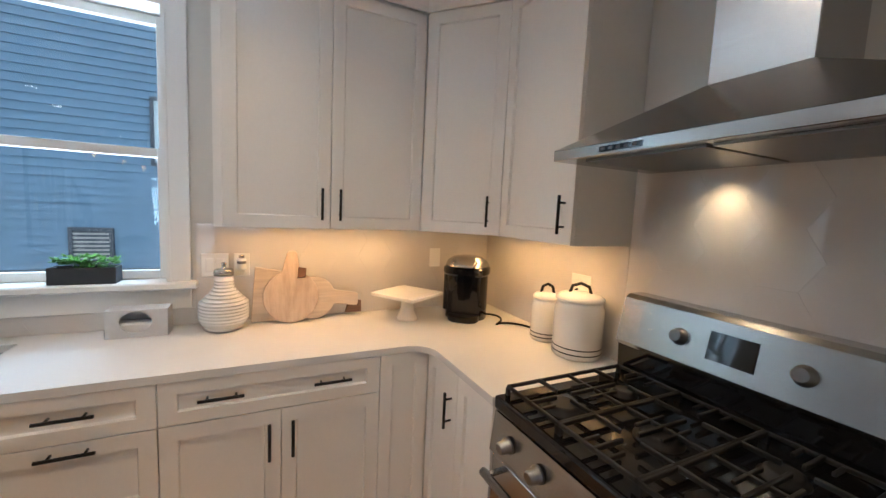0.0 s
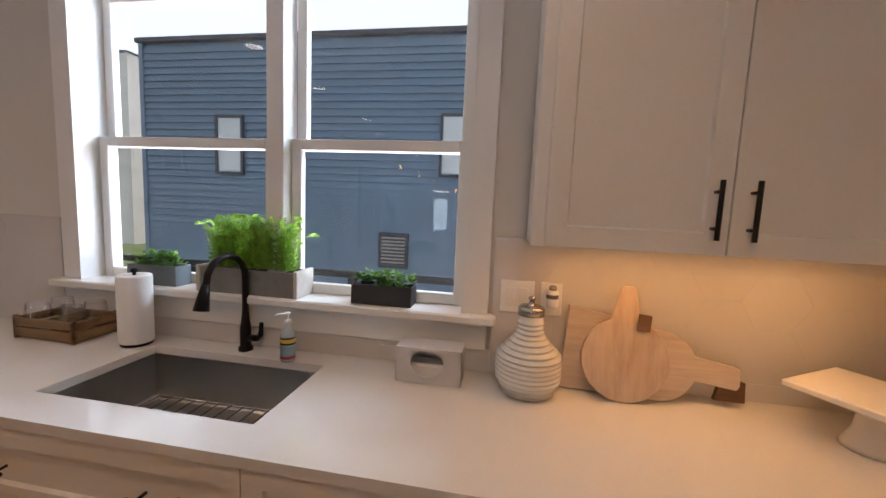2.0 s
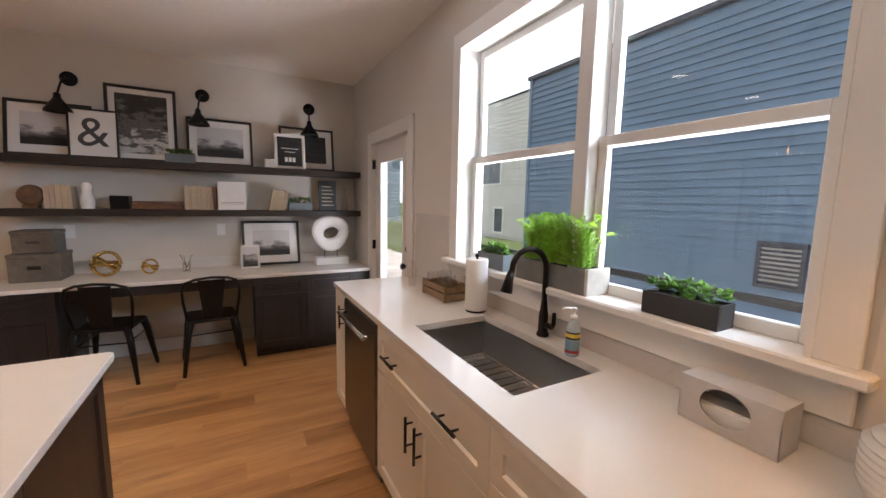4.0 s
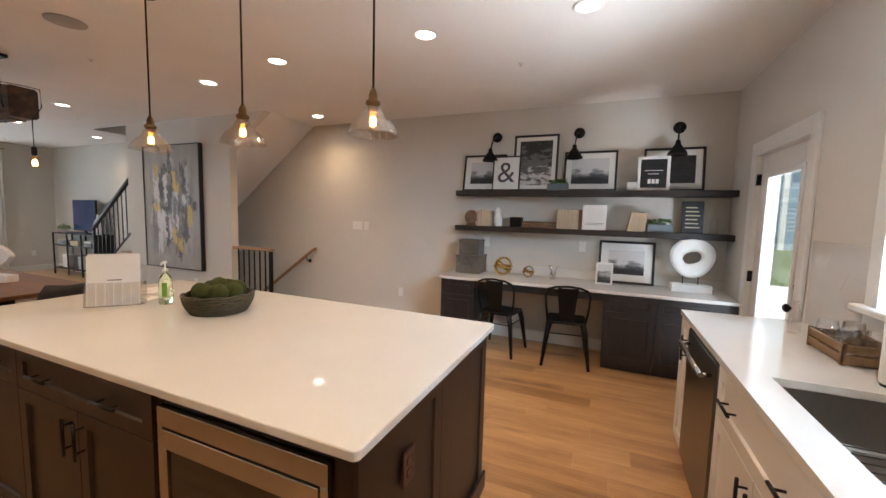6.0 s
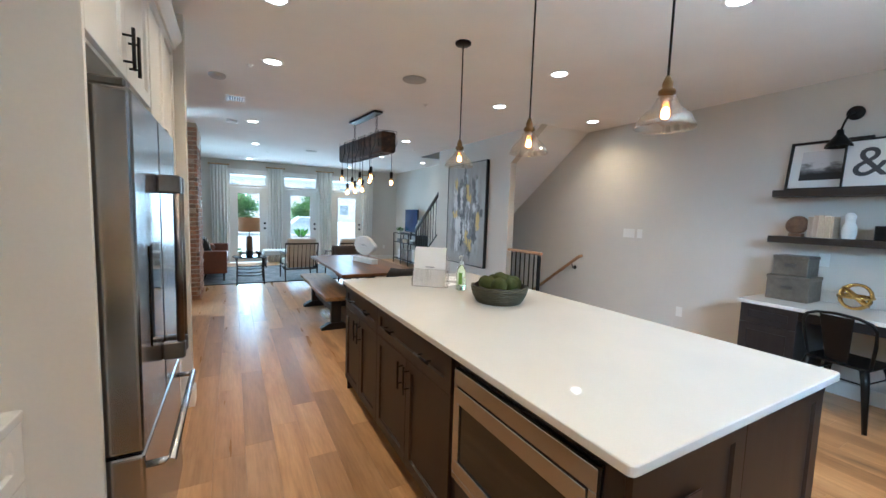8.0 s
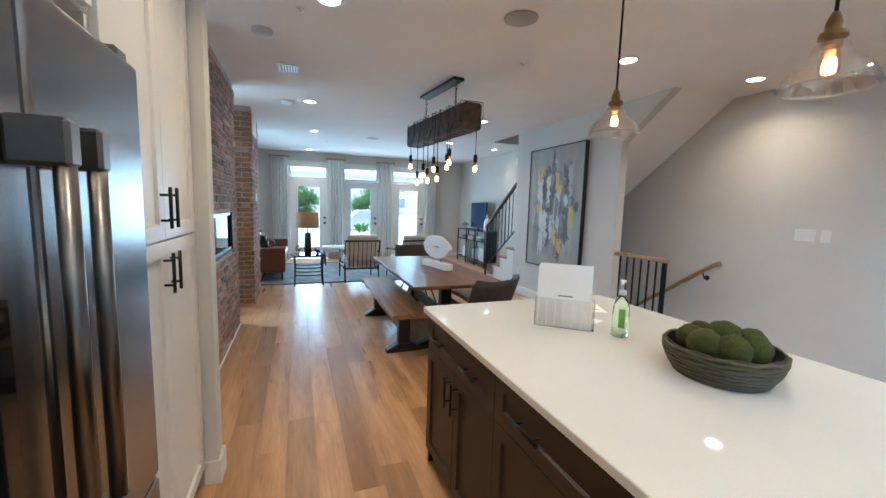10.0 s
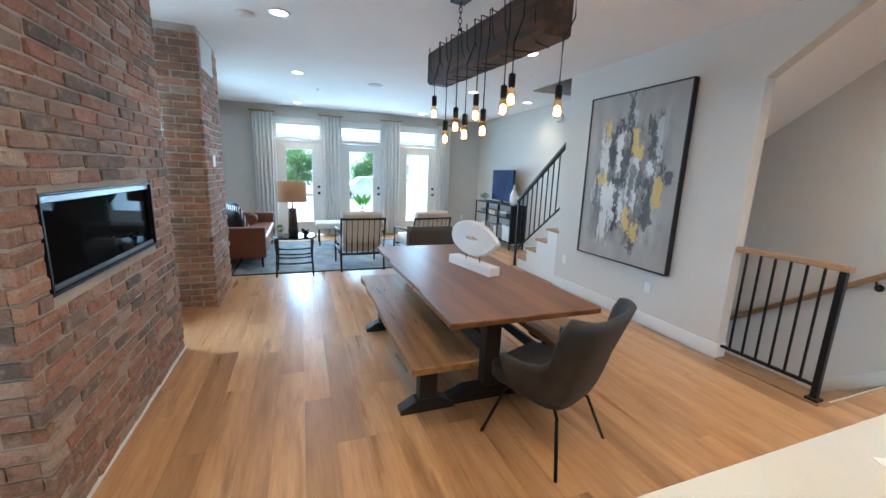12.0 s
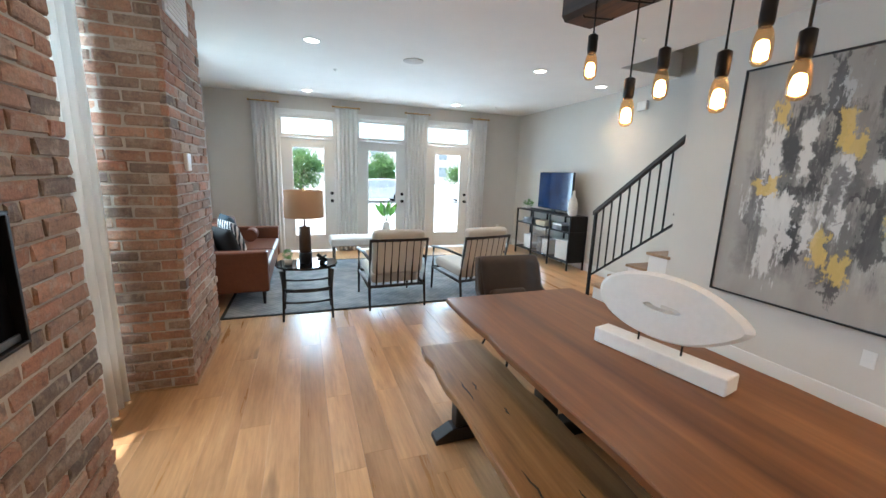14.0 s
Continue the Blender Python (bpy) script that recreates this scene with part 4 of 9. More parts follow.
box(bm, 0.42, 0.44, 0.668, 1.385, 0, CT0 - 0.001)
box(bm, 0.44, IF - 0.06, 0.668, 1.385, 0.10, 0.36)
box(bm, 0.44, IF, 0.668, 1.385, 0.845, CT0 - 0.001)
part("body", bm, DARKCAB, mcab)
bm = B()
shaker(bm, 0, IF - 0.018, 1, 0.67, 1.383, 0.12, 0.355)
part("drawer_front", bm, DARKCAB, mcab)
mw = thing("microwave_drawer", "stainless microwave drawer with black glass", "microwave", (0.8, 1.025, 0.365))
bm = B()
box(bm, 0.45, IF - 0.002, 0.672, 1.381, 0.365, 0.84)
part("body", bm, DARKSTEEL, mw)
for a, b_, lo, hi in ((0.672, 1.381, 0.772, 0.838), (0.672, 1.381, 0.365, 0.392), (0.672, 0.698, 0.392, 0.772), (1.355, 1.381, 0.392, 0.772)):
    bm = B()
    box(bm, IF - 0.001, IF + 0.022, a, b_, lo, hi, 0.002)
    part("frame_bar", bm, STEEL, mw)
bm = B()
for a, b_, lo, hi in ((0.702, 1.351, 0.700, 0.766), (0.702, 1.351, 0.396, 0.455), (0.702, 0.722, 0.455, 0.700), (1.335, 1.351, 0.455, 0.700)):
    box(bm, IF - 0.001, IF + 0.026, a, b_, lo, hi, 0.002)
part("drawer_front", bm, STEEL, mw, "brushed steel drawer front")
bm = B()
box(bm, IF, IF + 0.018, 0.722, 1.335, 0.455, 0.700)
glassface = part("window", bm, BLACKGLOSS, mw)
LED = glow("display_glow", (0.75, 0.85, 1.0), 2.0)
bm = B()
box(bm, IF + 0.0182, IF + 0.019, 1.285, 1.315, 0.475, 0.49)
part("display", bm, LED, glassface)
# end and back panels
ip = thing("kitchen_island", "espresso kitchen island back and end panelling", "island", (0.14, 0.2, 0))
bm = B()
box(bm, IB, 0.419, -1.07, 1.44, 0.0, CT0 - 0.001)
part("core", bm, DARKCAB, ip)
for a0, a1 in ((IB, 0.44), (0.44, IF)):
    bm = B()
    shaker(bm, 1, 1.443, 1, a0 + 0.001, a1 - 0.001, 0.0, CT0 - 0.004, 0.065, 0.018)
    part("end_panel", bm, DARKCAB, ip)
    bm = B()
    shaker(bm, 1, -1.071, -1, a0 + 0.001, a1 - 0.001, 0.0, CT0 - 0.004, 0.065, 0.018)
    part("end_panel", bm, DARKCAB, ip)
for k in range(4):
    bm = B()
    shaker(bm, 0, IB - 0.001, -1, -1.07 + k * 0.6275, -1.07 + (k + 1) * 0.6275 - 0.001, 0.0, CT0 - 0.004, 0.065, 0.018)
    part("back_panel", bm, DARKCAB, ip)
bm = B()
box(bm, IB - 0.02, IF, 1.4615, 1.475, 0.0, 0.10, 0.003)
part("base_trim", bm, DARKCAB, ip)
OUTDARK = surface("brown_outlet", (0.05, 0.022, 0.016), 0.35, vary=0.05)
bm = B()
box(bm, 0.68, 0.755, 1.4615, 1.467, 0.62, 0.735, 0.002)
ou = part("outlet", bm, OUTDARK, ip, "brown double outlet")
for zz in (0.645, 0.685):
    bm = B()
    box(bm, 0.70, 0.735, 1.467, 1.4695, zz, zz + 0.027, 0.003)
    part("socket", bm, OUTDARK, ou)

# ---- dining ----
tb = thing("dining_table", "long walnut dining table with black trestle base", "table", (0.245, -3.37, 0))
TX0, TX1, TY0, TY1 = -0.226, 0.717, -4.40, -2.345
bm = B()
random.seed(4)
left = [(TX0 + random.uniform(-0.008, 0.008), TY0 + (TY1 - TY0) * i / 14) for i in range(15)]
right = [(TX1 + random.uniform(-0.008, 0.008), TY1 - (TY1 - TY0) * i / 14) for i in range(15)]
prism(bm, left + right, 2, 0.715, 0.75, 0.005)
part("tabletop", bm, WALNUT, tb)
for y in (-2.80, -3.94):
    bm = B()
    box(bm, 0.245 - 0.055, 0.245 + 0.055, y - 0.05, y + 0.05, 0.10, 0.66, 0.006)
    part("post", bm, BLACKWOOD, tb)
    bm = B()
    prism(bm, [(-0.10, 0), (0.59, 0), (0.59, 0.035), (0.42, 0.10), (0.07, 0.10), (-0.10, 0.035)], 1, y - 0.045, y + 0.045, 0.005)
    part("foot", bm, BLACKWOOD, tb)
    bm = B()
    prism(bm, [(-0.12, 0.714), (0.61, 0.714), (0.61, 0.69), (0.42, 0.64), (0.07, 0.64), (-0.12, 0.69)], 1, y - 0.04, y + 0.04, 0.005)
    part("bearer", bm, BLACKWOOD, tb)
bm = B()
box(bm, 0.225, 0.265, -3.90, -2.84, 0.28, 0.40, 0.004)
part("stretcher", bm, BLACKWOOD, tb)


def bench(x0, x1, y0, y1, label):
    b = thing("bench", label, "bench", ((x0 + x1) / 2, (y0 + y1) / 2, 0), "benches at the table")
    random.seed(round(x0 * 100))
    bm = B()
    l = [(x0 + random.uniform(-0.010, 0.010), y0 + (y1 - y0) * i / 16) for i in range(17)]
    r_ = [(x1 + random.uniform(-0.010, 0.010), y1 - (y1 - y0) * i / 16) for i in range(17)]
    prism(bm, l + r_, 2, 0.425, 0.47, 0.006)
    seat = part("seat", bm, BENCHWOOD, b)
    for k in range(5):
        bm = B()
        yc, xc = random.uniform(y0 + 0.15, y1 - 0.15), random.uniform(x0 + 0.06, x1 - 0.06)
        ln = random.uniform(0.06, 0.30)
        pts = [(xc + random.uniform(-0.006, 0.006), yc + ln * (i / 6 - 0.5)) for i in range(7)]
        wide = [0.0008 + 0.004 * math.sin(math.pi * i / 6) for i in range(7)]
        low = [bm.verts.new((p[0] - w, p[1], 0.4708)) for p, w in zip(pts, wide)]
        high = [bm.verts.new((p[0] + w, p[1], 0.4708)) for p, w in zip(pts, wide)]
        for i in range(6):
            bm.faces.new((low[i], low[i + 1], high[i + 1], high[i]))
        part("crack", bm, BLACKWOOD, seat, "dark split in the board")
    cx = (x0 + x1) / 2
    for y in (y0 + 0.26, y1 - 0.33):
        bm = B()
        box(bm, cx - 0.06, cx + 0.06, y - 0.04, y + 0.04, 0.085, 0.36, 0.006)
        part("post", bm, BLACKWOOD, b)
        bm = B()
        prism(bm, [(cx - 0.18, 0), (cx + 0.18, 0), (cx + 0.18, 0.03), (cx + 0.08, 0.085), (cx - 0.08, 0.085), (cx - 0.18, 0.03)], 1, y - 0.045, y + 0.045, 0.004)
        part("foot", bm, BLACKWOOD, b)
        bm = B()
        prism(bm, [(cx - 0.17, 0.424), (cx + 0.17, 0.424), (cx + 0.17, 0.40), (cx + 0.08, 0.36), (cx - 0.08, 0.36), (cx - 0.17, 0.40)], 1, y - 0.045, y + 0.045, 0.004)
        part("bearer", bm, BLACKWOOD, b)
    bm = B()
    box(bm, cx - 0.015, cx + 0.015, y0 + 0.30, y1 - 0.37, 0.17, 0.25, 0.003)
    part("stretcher", bm, BLACKWOOD, b)
    return b


bench(0.50, 0.885, -4.36, -2.45, "live-edge wooden bench with black trestle legs")
bench(-0.42, -0.06, -4.36, -2.46, "live-edge wooden bench on the wall side")

# ---- brickwork ----
LEN, HGT, DEP, JT = 0.197, 0.058, 0.012, 0.011


def brick_mesh(name, seed):
    """A worn brick with uneven arrises."""
    bm = B()
    random.seed(seed)
    box(bm, -LEN / 2, LEN / 2, -0.028, DEP, -HGT / 2, HGT / 2, 0.0055)
    for v in bm.verts:
        v.co += Vector((random.uniform(-1, 1), random.uniform(-0.7, 0.7), random.uniform(-1, 1))) * 0.0042
    for v in bm.verts:
        if random.random() < 0.16:
            v.co *= 0.955
    return mesh_of(name, bm, BRICK)


BRICKS = [brick_mesh("brick", 70 + j) for j in range(8)]


def lay(parent, origin, along, outward, width, height, holes, limit, near_z=(0.0, H), phase=0.0):
    """Courses of brick on a face: origin at its foot, along and outward are unit vectors."""
    random.seed(int(1000 * (origin[0] + origin[1])) & 0xffff)
    o, a, n = Vector(origin), Vector(along), Vector(outward)
    rot = Matrix([[a.x, n.x, 0, 0], [a.y, n.y, 0, 0], [0, 0, 1, 0], [0, 0, 0, 1]])
    rest = B()
    count = 0
    step = HGT + JT
    for k in range(int(height / step)):
        z = k * step + step / 2 + 0.004
        cuts = [(0.0, width)]
        for h0, h1, h2, h3 in holes:
            if z + HGT * 0.3 > h2 and z - HGT * 0.3 < h3:
                cuts = [(0.0, h0 - 0.004), (h1 + 0.004, width)]
        for lo, hi in cuts:
            u = lo
            first = True
            while u < hi - 0.02:
                L = LEN * 0.5 - JT * 0.5 if first and (k + phase) % 2 >= 1 else LEN * random.choice((0.92, 1.0, 1.0, 1.0, 1.06))
                first = False
                L = min(L, hi - u)
                if hi - u - L < 0.05:
                    L = hi - u
                c = u + L / 2
                u += L + JT * random.uniform(0.8, 1.3)
                m = Matrix.Translation(o + a * c + Vector((0, 0, z + random.uniform(-0.002, 0.002))) + n * random.uniform(-0.006, 0.005)) @ rot @ Matrix.Rotation(random.uniform(-0.014, 0.014), 4, "Y") @ Matrix.Rotation(random.uniform(-0.02, 0.02), 4, "Z")
                if count < limit and near_z[0] < z < near_z[1]:
                    ob = new("brick", random.choice(BRICKS))
                    ob.matrix_basis = Matrix.Translation(-BASE[parent.name]) @ m @ Matrix.Diagonal((L / LEN, 1, random.uniform(0.95, 1.05), 1))
                    ob.parent = parent
                    count += 1
                else:
                    box(rest, -L / 2, L / 2, -0.028, DEP, -HGT / 2, HGT / 2, 0.0, m)
    if len(rest.verts):
        part("brickwork", rest, BRICK, parent, kind="stuff")
    else:
        rest.free()


BX = 2.35
fp = thing("fireplace", "reclaimed red brick fireplace wall with glass firebox", "fireplace", (2.68, -3.26, 0))
FPY0, FPY1 = -4.14, -2.39
fb = (-3.765, -2.575, 0.945, 1.36)
ic = BX + 0.009
for cx0, cy0, cy1, cz0, cz1 in ((ic, FPY0 + 0.009, fb[0], 0.0, H - 0.001), (ic, fb[1], FPY1 - 0.009, 0.0, H - 0.001), (ic, fb[0], fb[1], 0.0, fb[2]), (ic, fb[0], fb[1], fb[3], H - 0.001), (ic + 0.4, fb[0], fb[1], fb[2], fb[3])):
    bm = B()
    box(bm, cx0, XE - 0.002, cy0, cy1, cz0, cz1)
    part("core", bm, MORTAR, fp, "lime mortar joints")
W = FPY1 - FPY0
lay(fp, (BX + DEP, FPY0, 0), (0, 1, 0), (-1, 0, 0), W, H - 0.01, [(fb[0] - FPY0, fb[1] - FPY0, fb[2], fb[3])], 300, (0.0, 2.4))
lay(fp, (BX + 0.035, FPY1 - 0.012, 0), (1, 0, 0), (0, 1, 0), XE - BX - 0.04, H - 0.01, [], 0, phase=1)
lay(fp, (BX + 0.035, FPY0 + 0.012, 0), (1, 0, 0), (0, -1, 0), XE - BX - 0.04, H - 0.01, [], 0, phase=1)
bm = B()
for a, b_, lo, hi in ((fb[0], fb[1], fb[3] - 0.012, fb[3]), (fb[0], fb[1], fb[2], fb[2] + 0.012), (fb[0], fb[0] + 0.014, fb[2] + 0.012, fb[3] - 0.012), (fb[1] - 0.014, fb[1], fb[2] + 0.012, fb[3] - 0.012)):
    box(bm, BX - 0.004, BX + 0.05, a, b_, lo, hi, 0.002)
part("firebox_frame", bm, BLACK, fp, "black metal firebox frame")
bm = B()
box(bm, BX + 0.010, BX + 0.019, fb[0] + 0.016, fb[1] - 0.016, fb[3] - 0.042, fb[3] - 0.014, 0.002)
box(bm, BX + 0.010, BX + 0.019, fb[0] + 0.016, fb[1] - 0.016, fb[2] + 0.014, fb[2] + 0.038, 0.002)
part("firebox_trim", bm, DARKSTEEL, fp)
bm = B()
box(bm, BX + 0.02, BX + 0.026, fb[0] + 0.02, fb[1] - 0.02, fb[2] + 0.02, fb[3] - 0.02)
part("firebox_glass", bm, FIREGLASS, fp, "black glass firebox front")
bm = B()
box(bm, BX - 0.012, BX + 0.004, FPY0, FPY1, 0.0, 0.014, 0.002)
part("base_trim", bm, TRIM, fp)
bm = B()
box(bm, 2.72, 2.80, FPY1 + 0.005, FPY1 + 0.02, 1.20, 1.32, 0.003)
sw = part("switch_plate", bm, BLACK, fp, "dark switch plate on brick")

col = thing("brick_column", "reclaimed red brick column with vent", "column", (2.64, -5.59, 0))
CX, CY0, CY1 = 2.28, -6.04, -5.14
bm = B()
box(bm, CX + 0.009, XE - 0.002, CY0 + 0.009, CY1 - 0.009, 0, H - 0.001)
part("core", bm, MORTAR, col, "lime mortar joints")
lay(col, (CX + 0.035, CY1 - 0.012, 0), (1, 0, 0), (0, 1, 0), XE - CX - 0.04, H - 0.01, [], 140, (0.0, H), phase=1)
lay(col, (CX + DEP, CY0, 0), (0, 1, 0), (-1, 0, 0), CY1 - CY0, H - 0.01, [(0.30, 0.80, 2.42, 2.8)], 160, (0.0, H))
lay(col, (CX + 0.035, CY0 + 0.012, 0), (1, 0, 0), (0, -1, 0), XE - CX - 0.04, H - 0.01, [], 0, phase=1)
bm = B()
box(bm, CX - 0.008, CX + 0.02, CY0 + 0.30, CY0 + 0.80, 2.42, 2.72, 0.003)
vent = part("vent", bm, TRIM, col, "white slatted vent")
for i in range(9):
    bm = B()
    box(bm, CX - 0.016, CX - 0.008, CY0 + 0.33, CY0 + 0.77, 2.445 + i * 0.029, 2.459 + i * 0.029)
    part("slat", bm, TRIM, vent)
bm = B()
box(bm, CX - 0.03, CX - 0.006, -5.42, -5.33, 1.47, 1.59, 0.006)
part("thermostat", bm, TRIM, col, "small white thermostat")
bm = B()
box(bm, CX - 0.014, CX + 0.004, CY0, CY1, 0.0, 0.014, 0.002)
box(bm, CX - 0.014, XE, CY1 - 0.006, CY1 + 0.008, 0.0, 0.014, 0.002)
part("base_trim", bm, RAILOAK, col)

# ---- stairs and rails ----
RISE, RUN, SY = 0.19, 0.255, -6.05
up = thing("staircase_up", "white staircase with oak treads rising to the upper floor", "staircase", (-2.4, -5.5, 0), kind="structure")
for n in range(15):
    y = SY + n * RUN
    z = (n + 1) * RISE
    if y + RUN > -2.3:
        break
    xr = PX + (0.02 if y < -5.06 else -0.112)
    bm = B()
    box(bm, XW + 0.002, xr, y - 0.025, y + RUN, z - 0.03, z, 0.004)
    part("tread", bm, TREAD, up)
    bm = B()
    box(bm, XW + 0.002, xr - 0.025, y, y + 0.018, z - RISE, z - 0.031)
    part("riser", bm, TRIM, up)
bm = B()
pts = [(SY, 0.0)]
for n in range(4):
    pts += [(SY + n * RUN, (n + 1) * RISE - 0.031), (SY + (n + 1) * RUN, (n + 1) * RISE - 0.031)]
pts = [p for p in pts if p[0] <= -5.06 + 0.03]
pts.append((pts[-1][0], 0.0))
prism(bm, pts, 0, PX - 0.02, PX - 0.003)
part("stringer", bm, TRIM, up)
bm = B()
prism(bm, [(-6.2, 0.02), (-6.2, 0.30), (-2.3, 0.30 + 3.9 * 0.745), (-2.3, 0.02 + 3.9 * 0.745)], 0, XW + 0.001, XW + 0.016)
part("wall_stringer", bm, TRIM, up)

rl = thing("stair_railing", "black metal stair railing with wooden rail", "railing", (PX, -5.6, 0), kind="structure")
bm = B()
box(bm, PX - 0.04, PX - 0.005, -6.185, -6.15, 0.0, 1.11, 0.003)
part("newel", bm, BLACK, rl)
def rz(y):
    return 1.075 + (y + 6.17) * 0.745
bm = B()
prism(bm, [(-6.20, rz(-6.20)), (-5.062, rz(-5.062)), (-5.062, rz(-5.062) + 0.055), (-6.20, rz(-6.20) + 0.055)], 0, PX - 0.052, PX + 0.008, 0.006)
part("handrail", bm, SHELFWOOD, rl, "dark wooden handrail")
bm = B()
prism(bm, [(-6.16, 0.26), (-5.062, 0.26 + 1.1 * 0.745), (-5.062, 0.285 + 1.1 * 0.745), (-6.16, 0.285)], 0, PX - 0.034, PX - 0.012)
part("bottom_rail", bm, BLACK, rl)
for i in range(1, 9):
    y = -6.165 + i * 0.122
    bm = B()
    box(bm, PX - 0.030, PX - 0.016, y - 0.007, y + 0.007, 0.275 + (y + 6.16) * 0.745, rz(y) + 0.004)
    part("baluster", bm, BLACK, rl)
# wall rail of the upper flight
wr = thing("wall_handrail", "dark wall handrail beside the upper stairs", "handrail", (XW + 0.06, -5.4, 1.1), kind="structure")
bm = B()
tube(bm, [(XW + 0.07, -5.75, 1.10), (XW + 0.07, -3.6, 1.10 + 2.15 * 0.745)], 0.022, 10)
part("rail", bm, SHELFWOOD, wr)
for y in (-5.5, -4.2):
    bm = B()
    tube(bm, [(XW + 0.001, y, 1.04 + (y + 5.75) * 0.745), (XW + 0.05, y, 1.04 + (y + 5.75) * 0.745), (XW + 0.07, y, 1.09 + (y + 5.75) * 0.745)], 0.008, 8)
    part("bracket", bm, BLACK, wr)

dn = thing("staircase_down", "oak staircase going down beside the wall", "staircase", (-2.4, -2.6, -0.2), kind="structure")
for n in range(13):
    y = -2.02 - n * RUN
    z = -(n + 1) * RISE
    bm = B()
    box(bm, XW + 0.002, PX - 0.112, y - RUN, y + 0.025, z - 0.03, z, 0.004)
    part("tread", bm, TREAD, dn)
    bm = B()
    box(bm, XW + 0.002, PX - 0.112, y - 0.018, y - 0.001, z, z + RISE - 0.03)
    part("riser", bm, TRIM, dn)
bm = B()
prism(bm, [(-2.0, 0.0), (-2.0, 0.13), (-5.6, 0.13 - 3.6 * 0.745), (-5.6, -3.6 * 0.745)], 0, XW + 0.001, XW + 0.016)
part("wall_stringer", bm, TRIM, dn)
bm = B()
box(bm, XW, PX - 0.11, -5.0, -2.0, -0.34, -0.30)
setting("floor_landing", bm, TREAD, "oak landing of the lower stairs")
bm = B()
box(bm, PX - 0.11, PX - 0.002, -2.74, -2.0, -0.34, -0.021)
setting("wall_stairwell", bm, WALL, "painted side of the stairwell")
bm = B()
box(bm, XW, PX - 0.112, -2.0, -1.97, -0.34, -0.021)
setting("wall_stairhead", bm, TRIM, "white riser at the stair head")
bm = B()
box(bm, PX - 0.118, PX - 0.001, -2.739, -1.975, -0.0205, 0.002, 0.003)
setting("trim_stairhead", bm, RAILOAK, "oak nosing along the stair opening")
g = thing("guard_rail", "black metal guard rail with oak top", "railing", (PX - 0.04, -2.4, 0), kind="structure")
bm = B()
box(bm, PX - 0.08, PX - 0.01, -2.738, -2.02, 0.945, 0.985, 0.008)
part("top_rail", bm, RAILOAK, g, "oak top rail")
bm = B()
box(bm, PX - 0.06, PX - 0.03, -2.738, -2.06, 0.10, 0.118)
part("bottom_rail", bm, BLACK, g)
bm = B()
box(bm, PX - 0.065, PX - 0.025, -2.08, -2.04, 0.0, 0.945, 0.003)
box(bm, PX - 0.085, PX - 0.005, -2.10, -2.02, 0.0, 0.02, 0.004)
part("newel", bm, BLACK, g)
for i in range(6):
    y = -2.66 + i * 0.10
    bm = B()
    box(bm, PX - 0.052, PX - 0.038, y - 0.007, y + 0.007, 0.118, 0.945)
    part("baluster", bm, BLACK, g)
hr = thing("wall_handrail", "oak wall handrail going down the stairs", "handrail", (XW + 0.07, -2.7, 0.4), kind="structure")
bm = B()
tube(bm, [(XW + 0.075, -2.02, 0.925), (XW + 0.075, -2.08, 0.90), (XW + 0.075, -4.6, 0.90 - 2.52 * 0.72)], 0.024, 12)
part("rail", bm, RAILOAK, hr)
for y in (-2.2, -3.4):
    z = 0.88 + (y + 2.08) * 0.72
    bm = B()
    tube(bm, [(XW + 0.001, y, z - 0.07), (XW + 0.055, y, z - 0.07), (XW + 0.075, y, z - 0.01)], 0.007, 8)
    lathe(bm, [(0.03, 0), (0.03, 0.006), (0.012, 0.012)], n=14, m=Matrix.Translation((XW + 0.001, y, z - 0.07)) @ Matrix.Rotation(radians(90), 4, "Y"))
    part("bracket", bm, BLACK, hr)

# ---- more materials ----
def leaf_surface(name, colour):
    """Thin leaf: gloss and light passing through."""
    m = surface(name, colour, 0.45, vary=0.35, grain=30, bump=0.05)
    nt = m.node_tree
    b = nt.nodes["Principled BSDF"]
    thin, mix = nt.nodes.new("ShaderNodeBsdfTranslucent"), nt.nodes.new("ShaderNodeMixShader")
    thin.inputs[0].default_value = (*(min(1, c * 1.8) for c in colour), 1)
    mix.inputs[0].default_value = 0.45
    nt.links.new(b.outputs[0], mix.inputs[1])
    nt.links.new(thin.outputs[0], mix.inputs[2])
    nt.links.new(mix.outputs[0], nt.nodes["Material Output"].inputs[0])
    return m


LEAF = leaf_surface("green_leaf", (0.095, 0.21, 0.04))
FERN = leaf_surface("bright_fern", (0.21, 0.37, 0.05))
TREELEAF = leaf_surface("tree_leaf", (0.12, 0.21, 0.065))
MOSS = surface("moss", (0.070, 0.080, 0.012), 0.95, vary=0.5, grain=120, bump=0.9)
BARK = surface("bark", (0.10, 0.07, 0.05), 0.9, vary=0.3, grain=40, bump=0.6)
SOIL = surface("soil", (0.03, 0.02, 0.014), 0.95, vary=0.3, grain=60, bump=0.6)
BOXMETAL = surface("tarnished_metal", (0.24, 0.215, 0.18), 0.5, 0.7, vary=0.25, grain=25, bump=0.08)
GALV = surface("galvanised_metal", (0.30, 0.30, 0.29), 0.5, 0.8, vary=0.2, grain=25, bump=0.08)
GREYBOX = surface("charcoal_planter", (0.03, 0.032, 0.035), 0.6, vary=0.12, grain=50, bump=0.1)
BLUEBOX = surface("grey_blue_planter", (0.16, 0.19, 0.21), 0.6, vary=0.12, grain=50, bump=0.1)
